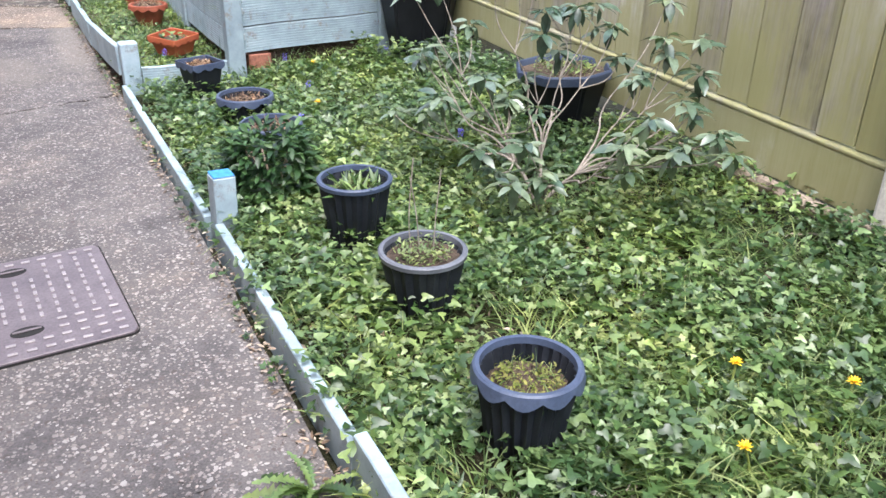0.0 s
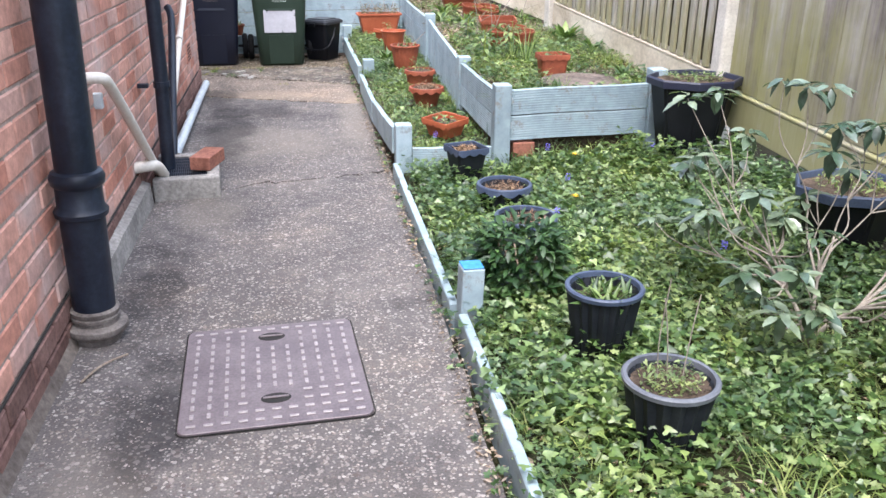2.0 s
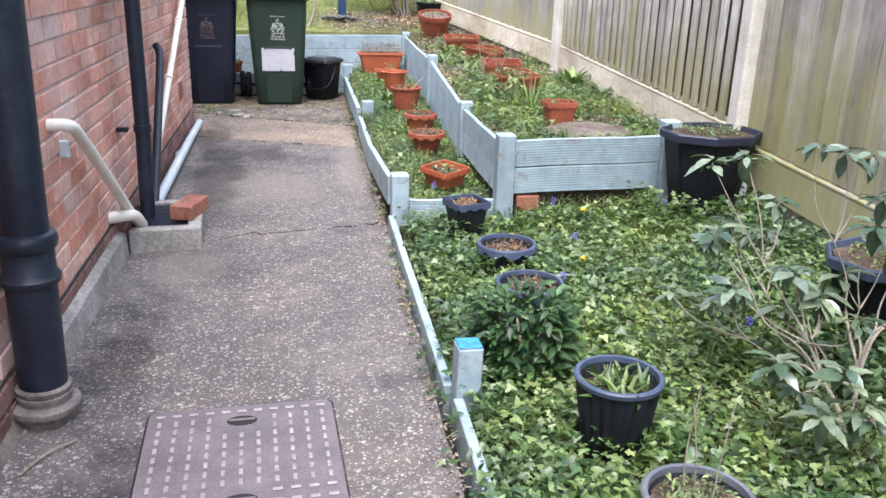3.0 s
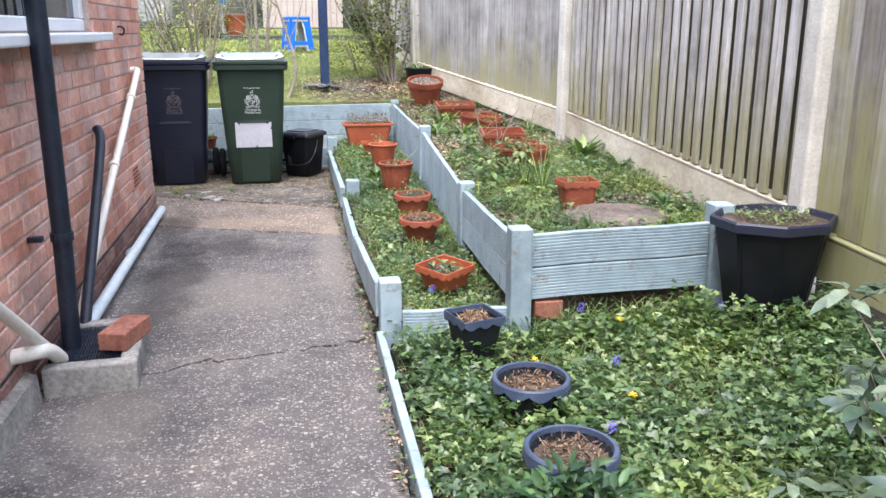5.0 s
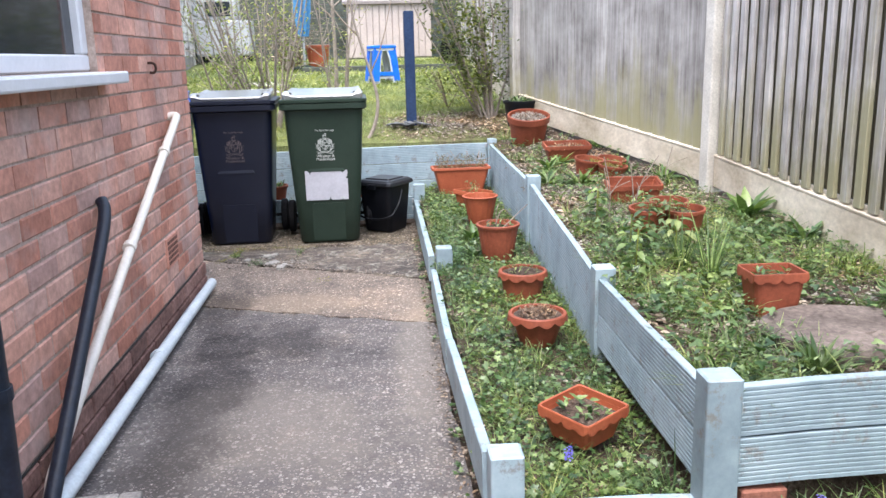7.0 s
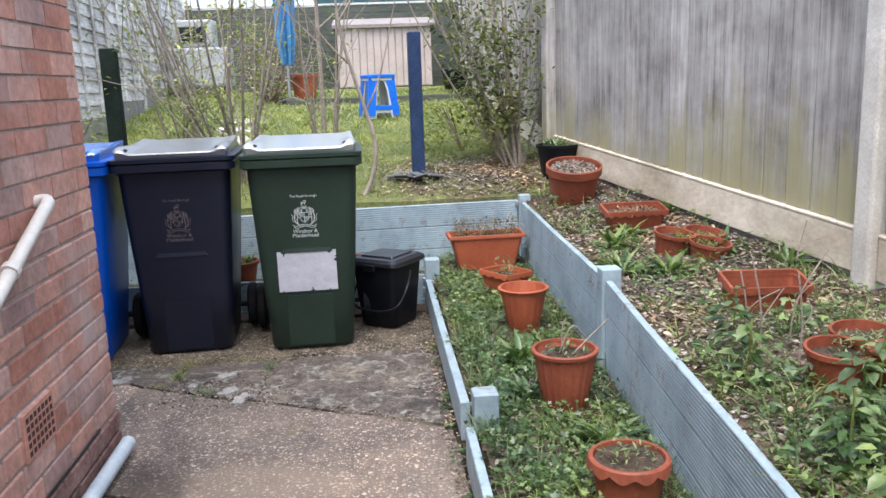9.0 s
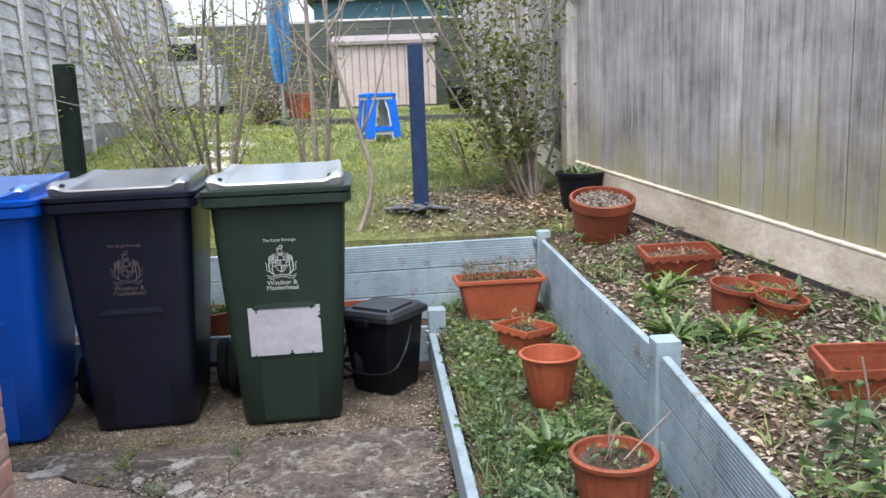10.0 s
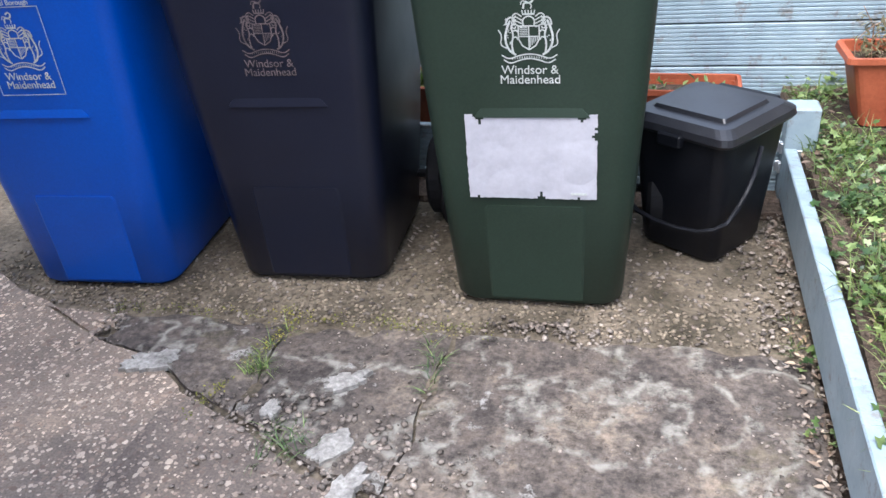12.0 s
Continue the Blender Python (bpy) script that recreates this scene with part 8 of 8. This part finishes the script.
def lap_fence():
    """Overlapping horizontal boards between posts, with a concrete gravel board."""
    pts = [(-1.72, 8.3), (-2.02, 10.1), (-2.30, 11.9), (-2.52, 13.7), (-2.72, 15.5), (-2.92, 17.3), (-3.1, 19.6)]
    for a, b in zip(pts, pts[1:]):
        ln = math.hypot(b[0] - a[0], b[1] - a[1])
        za, zb = ground_h(*a) if a[1] > 10 else 0.45, ground_h(*b)
        z = (za + zb) / 2 - 0.05
        th = thing("lap_fence_panel", pose(a[0], a[1], z, 0, 0, math.degrees(math.atan2(b[1] - a[1], b[0] - a[0]))), "grey weathered lap fence panel with thin battens", "fence", "lap fence panels", "structure")
        part("gravel_board", boxed(0.05, ln - 0.05, -0.025, 0.025, -0.1, 0.26, 0.006), M_CEMENT, th)
        me = None
        for i in range(13):
            if me is None:
                bm = bmesh.new()
                k = 18
                loft(bm, [[(0.05 + (ln - 0.1) * j / k, y, zz + 0.016 * noise.noise((j * 0.8, a[1], 0)) * (zz < 0.05)) for y, zz in ((-0.018, 0.0), (-0.030, 0.002), (-0.006, 0.150), (0.0, 0.150))] for j in range(k + 1)])
                ob = part("lap_board", bm, M_LAPFENCE, th)
                me = ob.data
            else:
                ob = mesh_part("lap_board", me, M_LAPFENCE, th)
            ob.matrix_local = pose(0, -0.004, 0.262 + i * 0.118, 0, 0, 0)
        for f in (0.03, 0.34, 0.66, 0.97):
            part("batten", boxed(ln * f - 0.016, ln * f + 0.016, -0.055, -0.036, 0.26, 1.83, 0.003), M_LAPFENCE, th)
        part("post", boxed(-0.045, 0.045, -0.05, 0.05, -0.1, 1.92, 0.008), M_CONC if int(a[1] * 10) % 2 else M_LAPFENCE, th)


lap_fence()


def back_fence():
    th = thing("fence_back", pose(-3.1, 19.7, 1.15), "dark horizontal slatted fence closing the garden", "fence", kind="structure")
    for i in range(12):
        part("slat", boxed(0, 5.0, -0.012 - 0.004 * (i % 2), 0.012, 0.02 + 0.125 * i, 0.02 + 0.125 * i + 0.118, 0.004), M_BACKFENCE, th)
    for i in range(4):
        part("post", boxed(0.02 + 1.62 * i, 0.12 + 1.62 * i, 0.013, 0.10, 0.0, 1.6, 0.006), M_BACKFENCE, th)
    part("capping_rail", boxed(0, 5.0, -0.03, 0.03, 1.525, 1.56, 0.004), M_CONC, th)
    bm = bmesh.new()
    for k in range(9):
        for s in (-1, 1):
            x = 2.3 + k * 0.12
            tube(bm, [(x, -0.03, 0.3), (x + s * 0.5, -0.03, 1.2)], 0.006, 4)
    ob = part("trellis", bm, M_BACKFENCE, th, "criss-cross trellis")
    ob["kind"] = "stuff"


back_fence()


def parasol():
    th = thing("folded_parasol", pose(-0.88, 15.6, ground_h(-0.88, 15.6)), "closed blue fabric parasol on a pole", "parasol")
    part("pole", tube(bmesh.new(), [(0, 0, 0), (0, 0, 2.4)], 0.018, 8), M_STEEL, th)
    bm = bmesh.new()
    n_ = 28
    loft(bm, [ring(r, z, n_, wave=lambda i, a, q=w: q * math.cos(a * 7)) for z, r, w in ((0.50, 0.05, 0.03), (0.8, 0.085, 0.04), (1.3, 0.10, 0.04), (1.8, 0.085, 0.03), (2.2, 0.05, 0.01), (2.3, 0.015, 0.0))])
    part("canopy", bm, M_BLUENET, th, "blue folded fabric")
    part("base", loft(bmesh.new(), [ring(0.2, 0.0, 16), ring(0.2, 0.05, 16), ring(0.05, 0.09, 16)]), M_POSTGREEN, th)


parasol()
round_pot(-0.72, 16.0, ground_h(-0.72, 16.0) + 0.36, 0.19, 0.36, M_ORANGE, "large orange plant pot by the back border", "few", 71, 0.7, 0, 0, 0.04, 0.06)
round_pot(1.35, 16.8, ground_h(1.35, 16.8) + 0.3, 0.2, 0.3, M_BLACKPOT, "black pot near the shed", "few", 72, 0.7, 0, 0, 0.04, 0.06)


def border_edge():
    ob = part("border_sleeper", boxed(-0.9, 1.5, 15.35, 15.47, -0.06, 0.10, 0.01), M_BACKFENCE)
    ob.matrix_world = pose(0, 0, 1.05)
    tagged(ob, "dark timber sleeper edging the back border", "sleeper", kind="structure")
    ob = part("paving_strip", boxed(-2.0, 1.5, 15.12, 15.30, -0.06, 0.02, 0.01), M_CEMENT)
    ob.matrix_world = pose(0, 0, 1.04)
    tagged(ob, "pale concrete paving strip at the back of the lawn", "paving", kind="structure")
    for i in range(5):
        x, y = -0.95 - 0.06 * i, 10.9 + 0.75 * i
        bm = bmesh.new()
        loft(bm, [rrect(0.38, 0.45, 0.05, -0.03, 4), rrect(0.38, 0.45, 0.05, 0.012, 4)])
        ob = part("stepping_stone", bm, M_CONC)
        ob.matrix_world = pose(x, y, ground_h(x, y) + 0.01, 4, 0, 9 * i)
        tagged(ob, "pale concrete stepping stone in the lawn", "stepping stone", "stepping stones")


border_edge()


def white_cabinet():
    th = thing("white_cabinet", pose(-2.3, 17.3, 1.17), "white garden cabinet on dark feet", "cabinet")
    part("body", boxed(-0.55, 0.35, 0.0, 0.5, 0.18, 0.75, 0.03, 2), M_CABINET, th)
    part("top", boxed(-0.45, 0.15, 0.05, 0.4, 0.752, 1.15, 0.03, 2), M_CABINET, th)
    part("glass", boxed(-0.36, 0.05, 0.035, 0.052, 0.82, 1.05, 0.005), mg, th)
    for x in (-0.45, 0.25):
        part("foot", boxed(x - 0.05, x + 0.05, 0.05, 0.4, 0.0, 0.178), M_RUBBER, th)


white_cabinet()


def far_house(x, y, w, h, roof, label):
    th = thing("distant_house", pose(x, y, 1.2), label, "house", "distant houses")
    part("wall", boxed(-w / 2, w / 2, 0, 8, -1.0, h), M_MORTAR, th)
    bm = bmesh.new()
    loft(bm, [[(-w / 2 - 0.3, a, b) for a, b in ((-0.4, h), (4, h + roof), (8.4, h))], [(w / 2 + 0.3, a, b) for a, b in ((-0.4, h), (4, h + roof), (8.4, h))]])
    part("roof", bm, M_ROOF, th)
    for k in range(3):
        wd = part("window", boxed(-w / 2 + 0.9 + k * w / 3.2, -w / 2 + 2.0 + k * w / 3.2, -0.03, 0.05, h - 1.7, h - 0.6), M_WHITE, th)
        part("pane", boxed(0.08, 1.02, -0.05, -0.031, 0.08, 1.02), mg, wd).matrix_local = pose(-w / 2 + 0.9 + k * w / 3.2, 0, h - 1.7)


far_house(-9, 46, 13, 2.0, 2.2, "distant low brick house with a dark tiled roof")
far_house(7, 52, 11, 2.2, 2.0, "distant house with a dark tiled roof beyond the gardens")


def green_outbuilding():
    th = thing("garden_outbuilding", pose(0.2, 21.6, 1.2), "dark teal painted outbuilding behind the back fence", "outbuilding")
    part("wall", boxed(-1.2, 1.9, 0, 2.2, 0, 2.05, 0.01), M_TEAL, th)
    part("roof", boxed(-1.35, 2.05, -0.15, 2.35, 2.052, 2.14, 0.01), M_ROOF, th)


green_outbuilding()


# ---- small wall things ----
def air_brick():
    th = thing("air_brick", pose(on_wall(6.99, 0.0025), 6.99, 0.305, 0, 0, 2.06), "terracotta air brick grille in the wall", "air brick")
    part("frame", boxed(-0.02, 0.004, -0.108, 0.108, 0.0, 0.14, 0.002), M_BRICK, th)
    for i in range(7):
        for j in range(5):
            # thin plate on the face, coloured as the hole's shade
            part("vent_hole", boxed(0.0045, 0.0052, -0.094 + i * 0.028, -0.094 + i * 0.028 + 0.018, 0.014 + j * 0.024, 0.014 + j * 0.024 + 0.015), M_VENT, th)


air_brick()
hook = thing("wall_hook", pose(on_wall(6.9, 0), 6.9, 1.225), "small rusty iron ring hook on the wall", "hook")
part("hook_bar", tube(bmesh.new(), bend([(-0.02, 0, 0.02), (0.026, 0, 0.023), (0.036, 0, 0.0), (0.026, 0, -0.023), (0.006, 0, -0.02)], 2), 0.006, 6), M_RUST, hook)
for y, z in ((3.97, 0.62),):
    cl = thing("pipe_clip", pose(on_wall(y, 0), y, z), "grey plastic pipe clip fixed to the wall", "pipe clip", "pipe clips")
    part("clip_body", boxed(-0.004, 0.03, -0.012, 0.012, -0.03, 0.03, 0.004), M_GREYPIPE, cl)
tw = part("fallen_twig", tube(bmesh.new(), bend([(-0.40, 2.945, 0.006), (-0.36, 3.03, 0.016), (-0.30, 3.10, 0.008)], 2), 0.0035, 5), M_BARK)
tagged(tw, "thin brown twig lying on the path", "twig")
lb = part("buried_brick", boxed(-0.06, 0.06, -0.05, 0.05, -0.04, 0.04, 0.005), M_OLDBRICK)
lb.matrix_world = pose(1.38, 4.955, 0.135, 0, 0, 3)
tagged(lb, "red brick supporting the raised bed board", "brick")
for i in range(9):
    st = part("slate_piece", boxed(-0.05, 0.05, -0.03, 0.03, 0, 0.012, 0.003), M_SLATE)
    st.matrix_world = pose(0.60 + RNG.normal(0, 0.09), 10.24 + RNG.normal(0, 0.06), ground_h(0.6, 10.24) + 0.012 + 0.006 * i % 0.03, RNG.normal(0, 12), RNG.normal(0, 12), RNG.uniform(0, 180))
    tagged(st, "broken grey slate piece at the post foot", "slate", "slate pieces")
kb = part("log_edging", tube(bmesh.new(), [(2.42, 1.9, ground_h(2.42, 1.9) + 0.03), (2.43, 2.5, ground_h(2.43, 2.5) + 0.035), (2.42, 3.1, ground_h(2.42, 3.1) + 0.03)], 0.028, 8), M_BARK)
tagged(kb, "weathered log lying under the fence", "log")

# ---- bricks of the house wall, last ----
BR, BH = brick_mesh("brick", 0.215), brick_mesh("brick", 0.1025)
PBR, PBH = brick_mesh("brick", 0.215, M_PLINTHBRICK), brick_mesh("brick", 0.1025, M_PLINTHBRICK)


def lay_bricks():
    rest = []
    rnd = random.Random(9)
    count = 0
    for c in range(39):
        out = 0.010 if c < 2 else 0.0
        z = 0.01 + 0.075 * c
        y = -0.0
        first = True
        while y > -10.75:
            ln = 0.1025 if (first and c % 2) else 0.215
            lo, hi = y - ln, y
            first = False
            if lo < WIN[1] and hi > WIN[0] and z + 0.065 > WIN[2] and z < WIN[3]:
                if hi > WIN[1] and hi - WIN[1] > 0.03:
                    rest.append((hi, hi - WIN[1] - 0.004, z))
                elif lo < WIN[0] and WIN[0] - lo > 0.03:
                    rest.append((WIN[0] - 0.004, WIN[0] - lo - 0.004, z))
            elif c < 12 and lo > -5.75:
                pair = (PBR, PBH) if c < 2 else (BR, BH)
                ob = mesh_part("brick", pair[0] if ln > 0.2 else pair[1], None, wall_house)
                ob.matrix_local = pose(out + rnd.uniform(-0.0008, 0.0008), y, z, 0, 0, 0)
                count += 1
            else:
                rest.append((y, ln, z))
            y = lo - 0.010
    v = [(x, yy, zz) for x in (-0.09, 0.0) for yy in (-1.0, 0.0) for zz in (0.0, 0.065)]
    f = [(0, 1, 3, 2), (4, 6, 7, 5), (0, 4, 5, 1), (2, 3, 7, 6), (0, 2, 6, 4), (1, 5, 7, 3)]
    m = np.zeros((len(rest), 3, 4))
    for i, (y, ln, z) in enumerate(rest):
        m[i, 0, 0], m[i, 1, 1], m[i, 2, 2] = 1, ln, 1
        m[i, :, 3] = (rnd.uniform(-0.0008, 0.0008), y, z)
    ob = mesh_part("brickwork", scatter_mesh("brickwork", v, f, m), M_BRICK, wall_house)
    ob.data.polygons.foreach_set("use_smooth", [False] * len(ob.data.polygons))
    ob["kind"] = "stuff"


lay_bricks()
